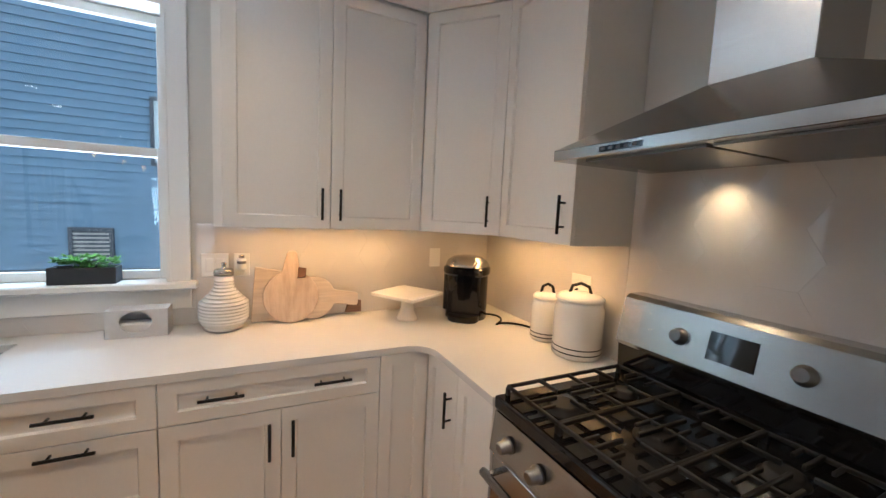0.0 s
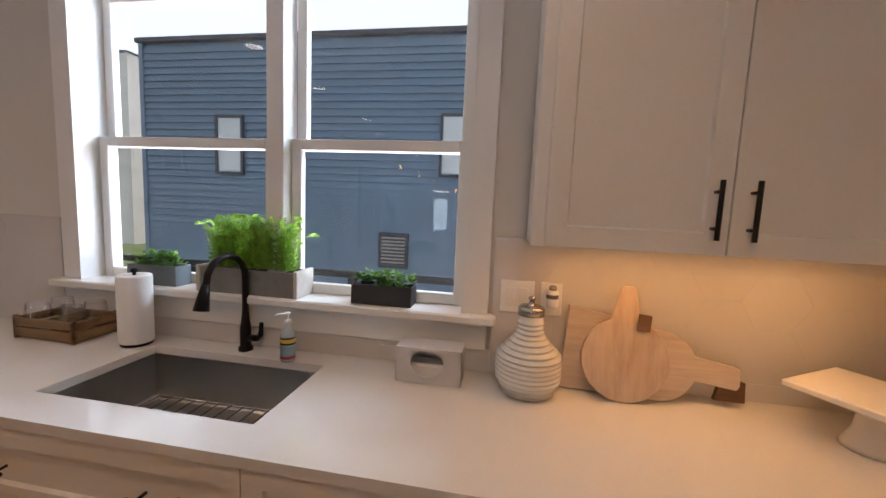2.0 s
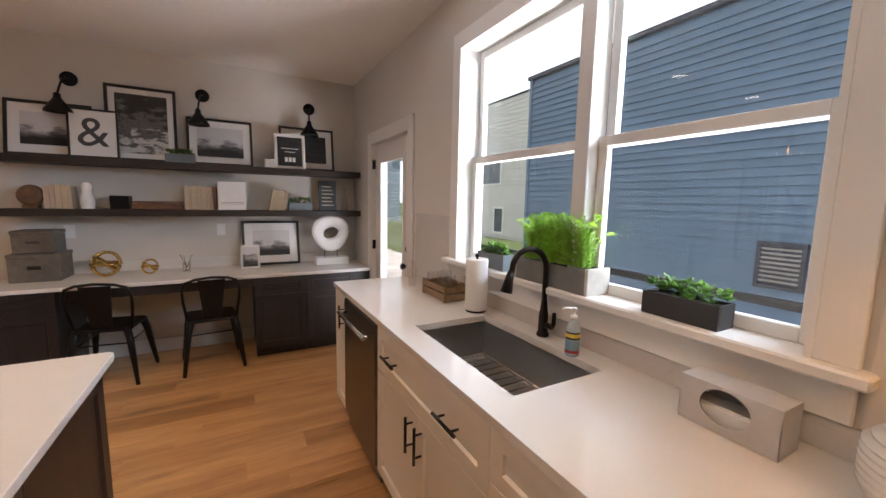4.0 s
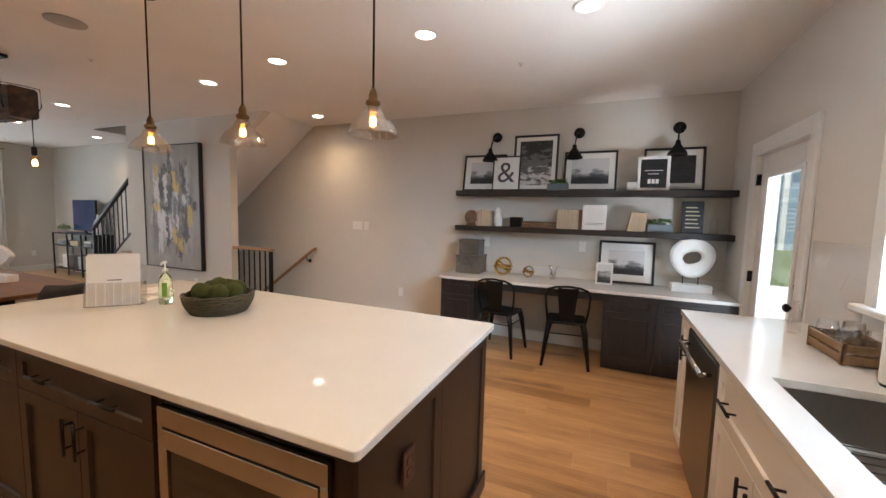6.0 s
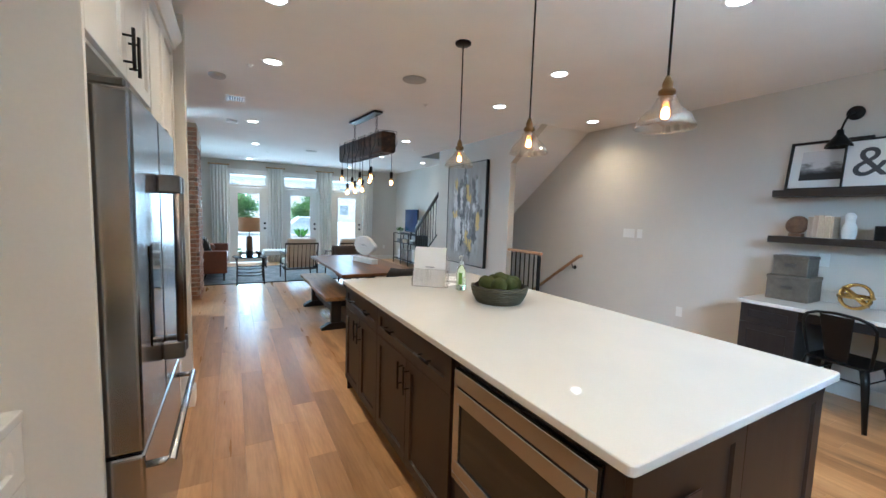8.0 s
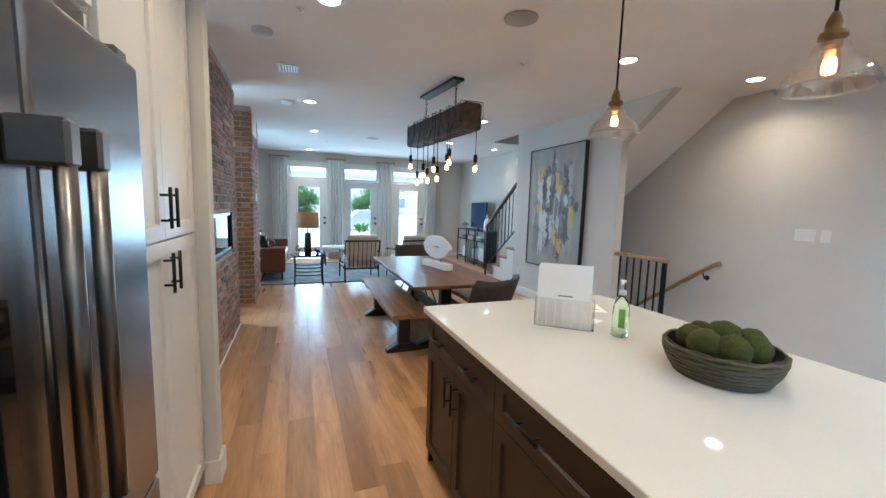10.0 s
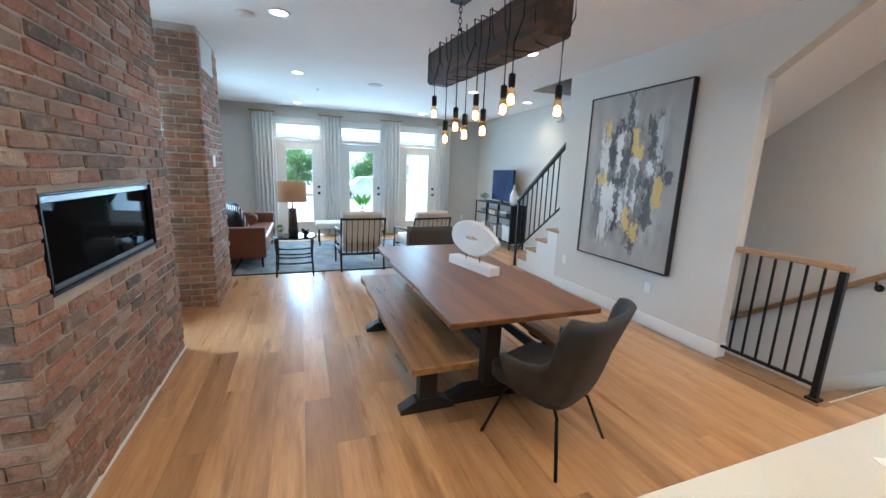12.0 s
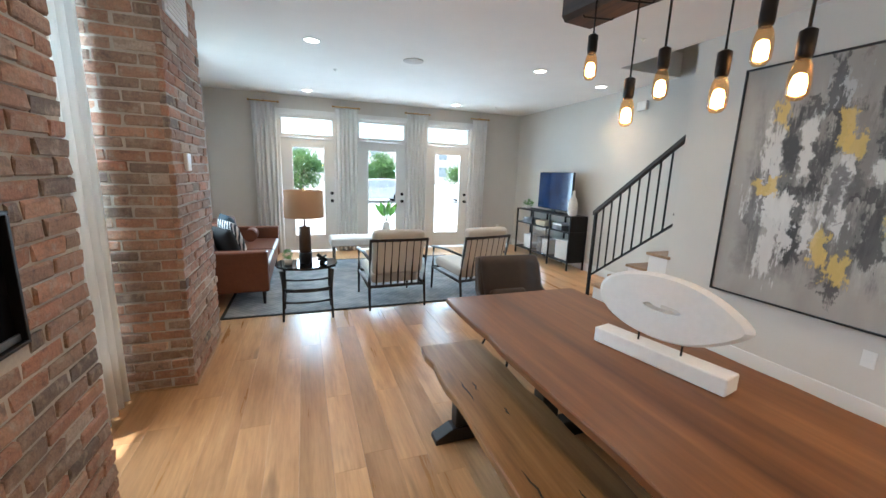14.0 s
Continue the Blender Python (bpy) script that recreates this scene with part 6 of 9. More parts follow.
# wall lamps
def sconce(y):
    s = thing("wall_lamp", "black swing-arm wall lamp above the shelves", "wall lamp", (XW, y, 2.44), "wall lamps above the desk")
    turn = Matrix.Translation((XW + 0.001, y, 2.44)) @ Matrix.Rotation(radians(90), 4, "Y")
    bm = B()
    lathe(bm, [(0.058, 0), (0.058, 0.016), (0.050, 0.022), (0.012, 0.024), (0.012, 0.04)], n=24, m=turn)
    part("wall_plate", bm, BLACK, s)
    bm = B()
    tube(bm, [(XW + 0.035, y, 2.44), (XW + 0.10, y - 0.015, 2.42), (XW + 0.16, y - 0.025, 2.33), (XW + 0.19, y - 0.03, 2.27)], 0.008, 8)
    part("arm", bm, BLACK, s)
    bm = B()
    lathe(bm, [(0.012, 2.285), (0.022, 2.275), (0.024, 2.245), (0.038, 2.225), (0.085, 2.155), (0.09, 2.135), (0.087, 2.135), (0.082, 2.153), (0.035, 2.221), (0.02, 2.24)], XW + 0.195, y - 0.03, 0, 24, cap=False)
    part("shade", bm, BLACK, s)
    return s
for y in (0.729, 1.671, 2.637):
    sconce(y)

# chairs at the desk
def metal_chair():
    c = thing("metal_chair", "black metal cafe chair at the desk", "chair", (0, 0, 0), "chairs at the desk")
    bm = B()
    pr = arc(0.145, 0.145, 0.045, 0, 90, 3) + arc(-0.145, 0.145, 0.045, 90, 180, 3) + arc(-0.145, -0.145, 0.045, 180, 270, 3) + arc(0.145, -0.145, 0.045, 270, 360, 3)
    prism(bm, pr, 2, 0.435, 0.455, 0.004)
    part("seat", bm, BLACK, c)
    for sx in (-1, 1):
        for sy in (-1, 1):
            bm = B()
            tube(bm, [(sx * 0.158, sy * 0.158, 0.44), (sx * 0.178, sy * 0.175, 0.36), (sx * 0.225, sy * 0.225, 0.0)], [0.03, 0.027, 0.015], 6)
            part("leg", bm, BLACK, c)
    bm = B()
    for s in (-1, 1):
        tube(bm, [(s * 0.165, -0.165, 0.33), (s * 0.165, 0.165, 0.33)], 0.006, 6)
    tube(bm, [(-0.165, -0.165, 0.33), (0.165, -0.165, 0.33)], 0.006, 6)
    part("brace", bm, BLACK, c)
    bm = B()
    tube(bm, [(-0.18, -0.13, 0.44), (-0.205, -0.165, 0.62), (-0.21, -0.185, 0.73), (-0.185, -0.20, 0.785), (-0.12, -0.215, 0.812), (0, -0.225, 0.825), (0.12, -0.215, 0.812), (0.185, -0.20, 0.785), (0.21, -0.185, 0.73), (0.205, -0.165, 0.62), (0.18, -0.13, 0.44)], 0.0115, 8)
    part("back_hoop", bm, BLACK, c)
    bm = B()
    prism(bm, [(-0.065, 0.455), (0.065, 0.455), (0.10, 0.81), (-0.10, 0.81)], 1, -0.005, 0.005, 0.002)
    bmesh.ops.transform(bm, matrix=Matrix.Translation((0, -0.155, 0)) @ Matrix.Translation((0, 0, 0.455)) @ Matrix.Rotation(radians(10.5), 4, "X") @ Matrix.Translation((0, 0, -0.455)), verts=bm.verts)
    part("backrest", bm, BLACK, c)
    return c
mc = metal_chair()
place(mc, -2.36, 0.98, 0, 82)
copy_thing(mc, pose(-2.33, 1.68, 0, 0, 0, 96))

# things on the desk and shelves
def crate_box(y0, y1, x0, x1, z0, z1, label):
    t = thing("metal_box", label, "box", ((x0 + x1) / 2, (y0 + y1) / 2, z0), "metal boxes")
    bm = B()
    box(bm, x0, x1, y0, y1, z0, z1 - 0.03, 0.004)
    part("body", bm, BOXMETAL, t)
    bm = B()
    box(bm, x0 - 0.004, x1 + 0.004, y0 - 0.004, y1 + 0.004, z1 - 0.03, z1, 0.004)
    part("lid", bm, BOXMETAL, t)
    bm = B()
    box(bm, x1, x1 + 0.006, (y0 + y1) / 2 - 0.04, (y0 + y1) / 2 + 0.04, (z0 + z1) / 2 - 0.01, (z0 + z1) / 2 + 0.02, 0.002)
    part("label_holder", bm, DARKSTEEL, t)
crate_box(0.36, 0.66, -2.80, -2.52, DZ + 0.001, DZ + 0.22, "large grey metal storage box")
crate_box(0.385, 0.63, -2.79, -2.55, DZ + 0.223, DZ + 0.40, "small grey metal storage box stacked on another")


def knot(x, y, z, r, label):
    t = B()
    random.seed(int(r * 1000))
    for k in range(4):
        tilt_ = Matrix.Rotation(k * 0.8, 3, "X") @ Matrix.Rotation(k * 1.1, 3, "Y")
        tube(t, [Vector((x, y, z + r)) + tilt_ @ Vector((r * math.cos(a), r * math.sin(a), 0)) * 0.96 for a in [2 * math.pi * i / 16 for i in range(16)]], r * 0.12, 6, closed=True)
    return solid("brass_knot", t, GOLD, label, "ornament", origin=(x, y, z))
knot(-2.62, 0.92, DZ + 0.004, 0.105, "open brass ring ornament on the desk")
knot(-2.60, 1.22, DZ + 0.004, 0.065, "small brass ring ornament on the desk")
t = thing("pen_cup", "clear cup with pens on the desk", "pen cup", (-2.6, 1.49, DZ))
bm = B()
lathe(bm, [(0.03, 0.001), (0.034, 0.09), (0.032, 0.09), (0.028, 0.004)], -2.6, 1.49, DZ, 18, cap=False)
part("cup", bm, PENDGLASS, t)
for k, (dx, dy) in enumerate(((0.02, 0.03), (-0.015, -0.03), (0.01, -0.012))):
    bm = B()
    tube(bm, [(-2.6 - dx * 0.4, 1.49 - dy * 0.4, DZ + 0.006), (-2.6 + dx * 1.6, 1.49 + dy * 1.6, DZ + 0.16)], 0.004, 6)
    part("pen", bm, STEEL, t)
t = thing("ring_sculpture", "white stone ring sculpture on a block", "sculpture", (-2.62, 2.80, DZ))
bm = B()
box(bm, -2.68, -2.54, 2.63, 2.97, DZ + 0.001, DZ + 0.075, 0.004)
part("base", bm, PLASTER, t)
for yy in (2.73, 2.86):
    bm = B()
    tube(bm, [(-2.61, yy, DZ + 0.075), (-2.61, yy, DZ + 0.16)], 0.004, 6)
    part("rod", bm, BLACK, t)
bm = B()
N = 32
rings = []
for i in range(N):
    a = 2 * math.pi * i / N
    ro, ri = 0.19 + 0.008 * math.sin(3 * a), 0.07 + 0.012 * math.sin(2 * a + 1)
    ring = []
    for r_, d_ in ((ri, -0.012), (ri, 0.012), (ri + 0.03, 0.026), (ro - 0.03, 0.026), (ro, 0.012), (ro, -0.012), (ro - 0.03, -0.026), (ri + 0.03, -0.026)):
        ring.append(bm.verts.new((-2.61 + d_, 2.795 + r_ * math.cos(a), DZ + 0.335 + r_ * math.sin(a))))
    rings.append(ring)
for i in range(N):
    a_, b_ = rings[i], rings[(i + 1) % N]
    for k in range(8):
        bm.faces.new((a_[k], a_[(k + 1) % 8], b_[(k + 1) % 8], b_[k])).smooth = True
part("ring", bm, PLASTER, t)


def books(y0, y1, z0, h, label, lean=0.0, mats=None):
    random.seed(int(y0 * 1000))
    y = y0
    while y < y1 - 0.012:
        w = min(random.uniform(0.024, 0.042), y1 - y)
        hh = h * random.uniform(0.9, 1.0)
        bm = B()
        m = Matrix.Translation((0, y, z0)) @ Matrix.Rotation(-lean, 4, "X")
        box(bm, -2.80, -2.655, 0.0008, w - 0.0008, 0.0, hh, 0.002, m)
        solid("book", bm, random.choice(mats or (PAGES, PAGES, BOARD)), label, "book", "books on the shelf", origin=(-2.73, y, z0))
        y += w
books(0.56, 0.73, Z2, 0.20, "cream paper-spined book on the shelf")
books(1.50, 1.72, Z2, 0.22, "cream paper-spined book on the shelf")
bm = B()
box(bm, -2.80, -2.66, 1.722, 1.752, Z2, Z2 + 0.215, 0.002)
solid("book", bm, BOARDDARK, "brown upright book beside a white box", "book", "books on the shelf", origin=(-2.73, 1.737, Z2))
books(2.20, 2.36, Z2, 0.21, "cream book leaning on the shelf", 0.20)
bm = B()
box(bm, -2.79, -2.63, 1.765, 2.0, Z2 + 0.001, Z2 + 0.265, 0.002)
t = solid("white_box", bm, PAPER, "plain white box file on the shelf", "box file", origin=(-2.71, 1.88, Z2))
for zz in (0.07, 0.055):
    bm = B()
    box(bm, -2.63, -2.6285, 1.79, 1.98, Z2 + zz, Z2 + zz + 0.004)
    part("printed_bar", bm, CARD, t)
bm = B()
lathe(bm, [(0.001, -0.02), (0.07, -0.018), (0.085, 0.0), (0.07, 0.018), (0.001, 0.02)], n=24, m=Matrix.Translation((-2.70, 0.475, Z2 + 0.105)) @ Matrix.Rotation(radians(80), 4, "Y"), cap=False)
box(bm, -2.74, -2.66, 0.43, 0.52, Z2 + 0.001, Z2 + 0.03, 0.003)
solid("wood_disc", bm, BOARDDARK, "brown wooden disc ornament on a stand", "ornament", origin=(-2.7, 0.475, Z2))
bm = B()
lathe(bm, [(0.04, 0.001), (0.048, 0.05), (0.045, 0.10), (0.03, 0.135), (0.032, 0.165), (0.036, 0.19), (0.02, 0.215), (0.001, 0.22)], -2.70, 0.815, Z2, 18, cap=False)
solid("figurine", bm, PLASTER, "small white plaster figurine on the shelf", "figurine", origin=(-2.7, 0.815, Z2))
bm = B()
box(bm, -2.78, -2.64, 0.97, 1.10, Z2 + 0.001, Z2 + 0.115, 0.006)
solid("black_box", bm, BLACK, "small black box on the shelf", "box", origin=(-2.7, 1.035, Z2))
t = thing("wooden_chest", "flat dark wooden case on the shelf", "case", (-2.7, 1.29, Z2))
bm = B()
box(bm, -2.79, -2.64, 1.115, 1.48, Z2 + 0.001, Z2 + 0.045, 0.003)
part("body", bm, BOARDDARK, t)
bm = B()
box(bm, -2.79, -2.64, 1.115, 1.48, Z2 + 0.048, Z2 + 0.07, 0.003)
part("lid", bm, BOARDDARK, t)
t = thing("lettered_board", "black-framed board with pale lines", "sign", (-2.72, 2.79, Z2))
bm = B()
m = Matrix.Translation((-2.72, 0, Z2)) @ Matrix.Rotation(-0.12, 4, "Y")
box(bm, -0.01, 0.01, 2.70, 2.885, 0.001, 0.32, 0.002, m)
part("board", bm, FR, t)
for k in range(6):
    bm = B()
    box(bm, 0.010, 0.0115, 2.73, 2.855 - 0.012 * (k % 3), 0.05 + k * 0.04, 0.062 + k * 0.04, 0, m)
    part("printed_bar", bm, PAGES, t)
bm = B()
lathe(bm, [(0.035, 0.001), (0.038, 0.08), (0.03, 0.14), (0.014, 0.17), (0.014, 0.23), (0.016, 0.24)], -2.70, 2.97, Z2, 18)
solid("glass_bottle", bm, PENDGLASS, "clear glass bottle on the shelf", "bottle", origin=(-2.7, 2.97, Z2))
bm = B()
box(bm, -2.72, -2.64, 2.18, 2.27, Z1, Z1 + 0.085, 0.004)
solid("white_block", bm, PLASTER, "white cube ornament on the shelf", "ornament", origin=(-2.68, 2.22, Z1))


# ---- plants ----
def planter(name, label, x0, x1, y0, y1, z0, z1, mat, kind, seed, leafmat):
    t = thing(name, label, "plant", ((x0 + x1) / 2, (y0 + y1) / 2, z0))
    th = 0.008
    bm = B()
    box(bm, x0, x1, y0, y0 + th, z0, z1, 0.001)
    box(bm, x0, x1, y1 - th, y1, z0, z1, 0.001)
    box(bm, x0, x0 + th, y0 + th, y1 - th, z0, z1, 0.001)
    box(bm, x1 - th, x1, y0 + th, y1 - th, z0, z1, 0.001)
    box(bm, x0 + th, x1 - th, y0 + th, y1 - th, z0, z0 + th)
    part("box", bm, mat, t)
    bm = B()
    box(bm, x0 + th, x1 - th, y0 + th, y1 - th, z1 - 0.025, z1 - 0.012)
    part("soil", bm, SOIL, t)
    random.seed(seed)
    bm = B()
    def leaf(p, d, side, l, w):
        u = d.cross(side).normalized() * 0.15 * l
        v = [bm.verts.new(q) for q in (p, p + d * l * 0.5 + side * w, p + d * l - u * 0.5, p + d * l * 0.5 - side * w)]
        bm.faces.new(v)
    if kind == "fern":
        for k in range(210):
            x = random.uniform(x0 + 0.03, x1 - 0.03)
            y = random.uniform(y0 + 0.02, y1 - 0.02)
            a = random.uniform(0, 2 * math.pi)
            out = Vector((math.cos(a), math.sin(a) * 0.55, 0))
            h = random.uniform(0.11, 0.235)
            spread = random.uniform(0.02, 0.11)
            prev = Vector((x, y, z1 - 0.015))
            for s in range(1, 15):
                f = s / 14
                q = Vector((x, y, z1 - 0.015)) + out * spread * f ** 1.7 + Vector((0, 0, h * math.sin(f * 1.75) / math.sin(1.57) * 0.98))
                d = (q - prev).normalized()
                sd = d.cross(out + Vector((0.01, 0.3, 0))).normalized()
                wl = 0.028 * (1 - f * 0.75)
                leaf(q, (sd + d * 0.5).normalized(), d, wl, 0.0065)
                leaf(q, (-sd + d * 0.5).normalized(), d, wl, 0.0065)
                prev = q
    else:
        for k in range(46):
            x = random.uniform(x0 + 0.012, x1 - 0.012)
            y = random.uniform(y0 + 0.012, y1 - 0.012)
            c = Vector((x, y, z1 - 0.01 + random.uniform(0.0, 0.055)))
            for j in range(9):
                a = random.uniform(0, 2 * math.pi)
                d = Vector((math.cos(a), math.sin(a), random.uniform(0.1, 1.0))).normalized()
                leaf(c, d, d.cross(Vector((0, 0, 1))).normalized(), random.uniform(0.018, 0.034), 0.0085)
    part("foliage", bm, leafmat, t, kind="stuff")
    return t


SZ = SILLZ
t = planter("fern_planter", "bright green fern in a wooden and metal box", 0.135, 0.545, YN - 0.045, YN + 0.075, SZ, SZ + 0.10, GALV, "fern", 3, FERN)
for a in (0.118, 0.546):
    bm = B()
    box(bm, a, a + 0.016, YN - 0.05, YN + 0.078, SZ, SZ + 0.108, 0.002)
    part("wooden_end", bm, WHITEWOOD, t)
planter("succulent_planter", "small green plants in a charcoal box", 0.775, 1.01, YN - 0.03, YN + 0.06, SZ, SZ + 0.075, GREYBOX, "bush", 5, LEAF)
planter("succulent_planter", "small green plants in a grey box", -0.245, -0.005, YN - 0.02, YN + 0.06, SZ, SZ + 0.085, BLUEBOX, "bush", 6, LEAF)
planter("shelf_planter", "low green plant in a grey trough on the shelf", -2.70, -2.63, 1.375, 1.60, Z1, Z1 + 0.075, BLUEBOX, "bush", 7, TREELEAF)
planter("shelf_planter", "dark green plant in a grey trough on the shelf", -2.72, -2.64, 2.39, 2.62, Z2, Z2 + 0.08, BLUEBOX, "bush", 8, TREELEAF)

# ---- worktop things ----
SOAPCLEAR = surface("cloudy_plastic", (0.42, 0.50, 0.52), 0.25, vary=0.05)
t = thing("soap_bottle", "pale blue pump bottle with red and dark label", "soap bottle", (0.562, 3.02, CT1))
LABELBLUE, LABELRED = surface("label_blue", (0.22, 0.38, 0.45), 0.4, vary=0.1), surface("label_red", (0.45, 0.05, 0.03), 0.4, vary=0.1)
LABELBLACK = surface("label_black", (0.02, 0.02, 0.02), 0.4, vary=0.1)
LABELYELLOW = surface("label_yellow", (0.75, 0.55, 0.06), 0.4, vary=0.1)
bm = B()
lathe(bm, [(0.025, 0.001), (0.027, 0.01), (0.027, 0.10), (0.020, 0.122), (0.012, 0.13), (0.012, 0.142)], 0.562, 3.02, CT1, 20)
part("body", bm, SOAPCLEAR, t)
for nm, lo, hi, mt in (("label_band", 0.012, 0.024, LABELRED), ("label_band", 0.024, 0.062, LABELBLUE), ("label_band", 0.066, 0.095, LABELBLACK), ("label_band", 0.074, 0.088, LABELYELLOW)):
    bm = B()
    rr = 0.0275 if mt is not LABELYELLOW else 0.0278
    lathe(bm, [(rr, lo), (rr, hi)], 0.562, 3.02, CT1, 20, cap=False)
    part(nm, bm, mt, t)
bm = B()
lathe(bm, [(0.013, 0.142), (0.013, 0.156), (0.004, 0.158), (0.004, 0.176), (0.010, 0.178), (0.010, 0.186)], 0.562, 3.02, CT1, 14)
tube(bm, [(0.562, 3.02, CT1 + 0.181), (0.537, 2.995, CT1 + 0.181), (0.529, 2.987, CT1 + 0.174)], 0.005, 8)
part("pump", bm, PLASTIC, t)

bm = B()
t = thing("paper_towel_roll", "upright roll of white paper towel on a holder", "paper towel", (-0.095, 3.01, CT1))
lathe(bm, [(0.02, 0.012), (0.056, 0.012), (0.059, 0.018), (0.059, 0.275), (0.056, 0.282), (0.02, 0.282), (0.018, 0.26)], -0.095, 3.01, CT1, 36)
part("roll", bm, TOWEL, t)
bm = B()
lathe(bm, [(0.054, 0.001), (0.054, 0.008), (0.050, 0.0115)], -0.095, 3.01, CT1, 32)
part("base", bm, BLACK, t)
bm = B()
lathe(bm, [(0.006, 0.262), (0.006, 0.29), (0.012, 0.293), (0.013, 0.303), (0.006, 0.309)], -0.095, 3.01, CT1, 14)
part("knob", bm, BLACK, t, "black holder knob")
t = thing("glass_crate", "small wooden crate holding clear glasses", "crate", (-0.47, 2.985, CT1))
bm = B()
cx0, cx1, cy0, cy1 = -0.59, -0.295, 2.93, 3.11
for a, b_, c_, d_ in ((cx0, cx1, cy0, cy0 + 0.01), (cx0, cx1, cy1 - 0.01, cy1), (cx0, cx0 + 0.01, cy0 + 0.01, cy1 - 0.01), (cx1 - 0.01, cx1, cy0 + 0.01, cy1 - 0.01), ((cx0 + cx1) / 2 - 0.005, (cx0 + cx1) / 2 + 0.005, cy0 + 0.01, cy1 - 0.01)):
    for lo in (0.012, 0.055):
        box(bm, a, b_, c_, d_, CT1 + lo, CT1 + lo + 0.032, 0.001)
for a in (cx0, cx1 - 0.014):
    for c_ in (cy0, cy1 - 0.014):
        box(bm, a, a + 0.014, c_, c_ + 0.014, CT1 + 0.001, CT1 + 0.095)
box(bm, cx0 + 0.012, cx1 - 0.012, cy0 + 0.012, cy1 - 0.012, CT1 + 0.001, CT1 + 0.011)
part("crate_frame", bm, CRATE, t)
for gx, gy in ((-0.53, 2.975), (-0.53, 3.065), (-0.36, 2.975), (-0.36, 3.065)):
    g = thing("drinking_glass", "clear stemless glass standing in the crate", "glass", (gx, gy, CT1 + 0.012), "glasses in the crate")
    bm = B()
    lathe(bm, [(0.001, 0.001), (0.024, 0.001), (0.040, 0.04), (0.043, 0.075), (0.034, 0.130), (0.0325, 0.130), (0.0412, 0.075), (0.038, 0.041), (0.001, 0.008)], gx, gy, CT1 + 0.012, 20, cap=False)
    part("bowl", bm, PENDGLASS, g)
bm = B()
lathe(bm, [(0.026, 0.001), (0.028, 0.01), (0.028, 0.11), (0.012, 0.14), (0.011, 0.17), (0.014, 0.175)], -0.79, 2.95, CT1, 18)
solid("glass_bottle", bm, PENDGLASS, "clear glass bottle on the worktop", "bottle", origin=(-0.79, 2.95, CT1))

# tissue box with a round mouth
t = thing("tissue_box", "pale grey printed cardboard tissue box", "tissue box", (1.11, 3.0, CT1))
TISSUEBOX = surface("tissue_card", (0.56, 0.55, 0.55), 0.55, vary=0.06, grain=40)
hole = [(1.108 + 0.058 * math.cos(math.pi * i / 10), CT1 + 0.070 + 0.047 * math.sin(math.pi * i / 10)) for i in range(20)]
bm = B()
outer = []
x0, x1, z0, z1, yf = 1.0, 1.225, CT1 + 0.001, CT1 + 0.122, 2.962
for i in range(20):
    a = 2 * math.pi * i / 20
    cx, cz = math.cos(a), math.sin(a)
    s_ = min(1.0 / max(abs(cx), 1e-6), 1.0 / max(abs(cz), 1e-6))
    if i in (2, 3, 7, 8, 12, 13, 17, 18):
        cx, cz, s_ = math.copysign(1, cx), math.copysign(1, cz), 1.0
    outer.append(bm.verts.new(((x0 + x1) / 2 + cx * s_ * (x1 - x0) / 2, yf, (z0 + z1) / 2 + cz * s_ * (z1 - z0) / 2)))
inner = [bm.verts.new((p[0], yf, p[1])) for p in hole]
deep = [bm.verts.new((p[0], yf + 0.004, p[1])) for p in hole]
for i in range(20):
    j = (i + 1) % 20
    if (outer[i].co - outer[j].co).length > 1e-5:
        bm.faces.new((outer[i], outer[j], inner[j], inner[i]))
    else:
        bm.faces.new((outer[i], inner[j], inner[i]))
    bm.faces.new((inner[i], inner[j], deep[j], deep[i]))
for a, b_, c_, d_, e_, f_ in ((x0, x0 + 0.002, yf, yf + 0.10, z0, z1), (x1 - 0.002, x1, yf, yf + 0.10, z0, z1), (x0, x1, yf, yf + 0.10, z1, z1 + 0.002), (x0, x1, yf + 0.10, yf + 0.102, z0, z1)):
    box(bm, a, b_, c_, d_, e_, f_)
part("carton", bm, TISSUEBOX, t)
bm = B()
box(bm, x0 + 0.01, x1 - 0.01, yf + 0.02, yf + 0.09, z0 + 0.001, z0 + 0.06, 0.008)
part("tissue", bm, PAPER, t)

t = thing("plug_in_freshener", "white plug-in air freshener in the backsplash outlet", "air freshener", (1.515, YN - 0.024, 1.19))
bm = B()
lathe(bm, [(0.017, 0.0), (0.021, 0.006), (0.021, 0.05), (0.016, 0.058)], 1.515, YN - 0.046, 1.19, 20)
part("body", bm, PLASTIC, t)
bm = B()
lathe(bm, [(0.0213, 0.030), (0.0213, 0.044)], 1.515, YN - 0.046, 1.19, 20, cap=False)
part("band", bm, DARKSTEEL, t, "grey band")
bm = B()
lathe(bm, [(0.013, 0.058), (0.013, 0.070), (0.006, 0.074)], 1.515, YN - 0.046, 1.19, 16)
part("cap", bm, STEEL, t)

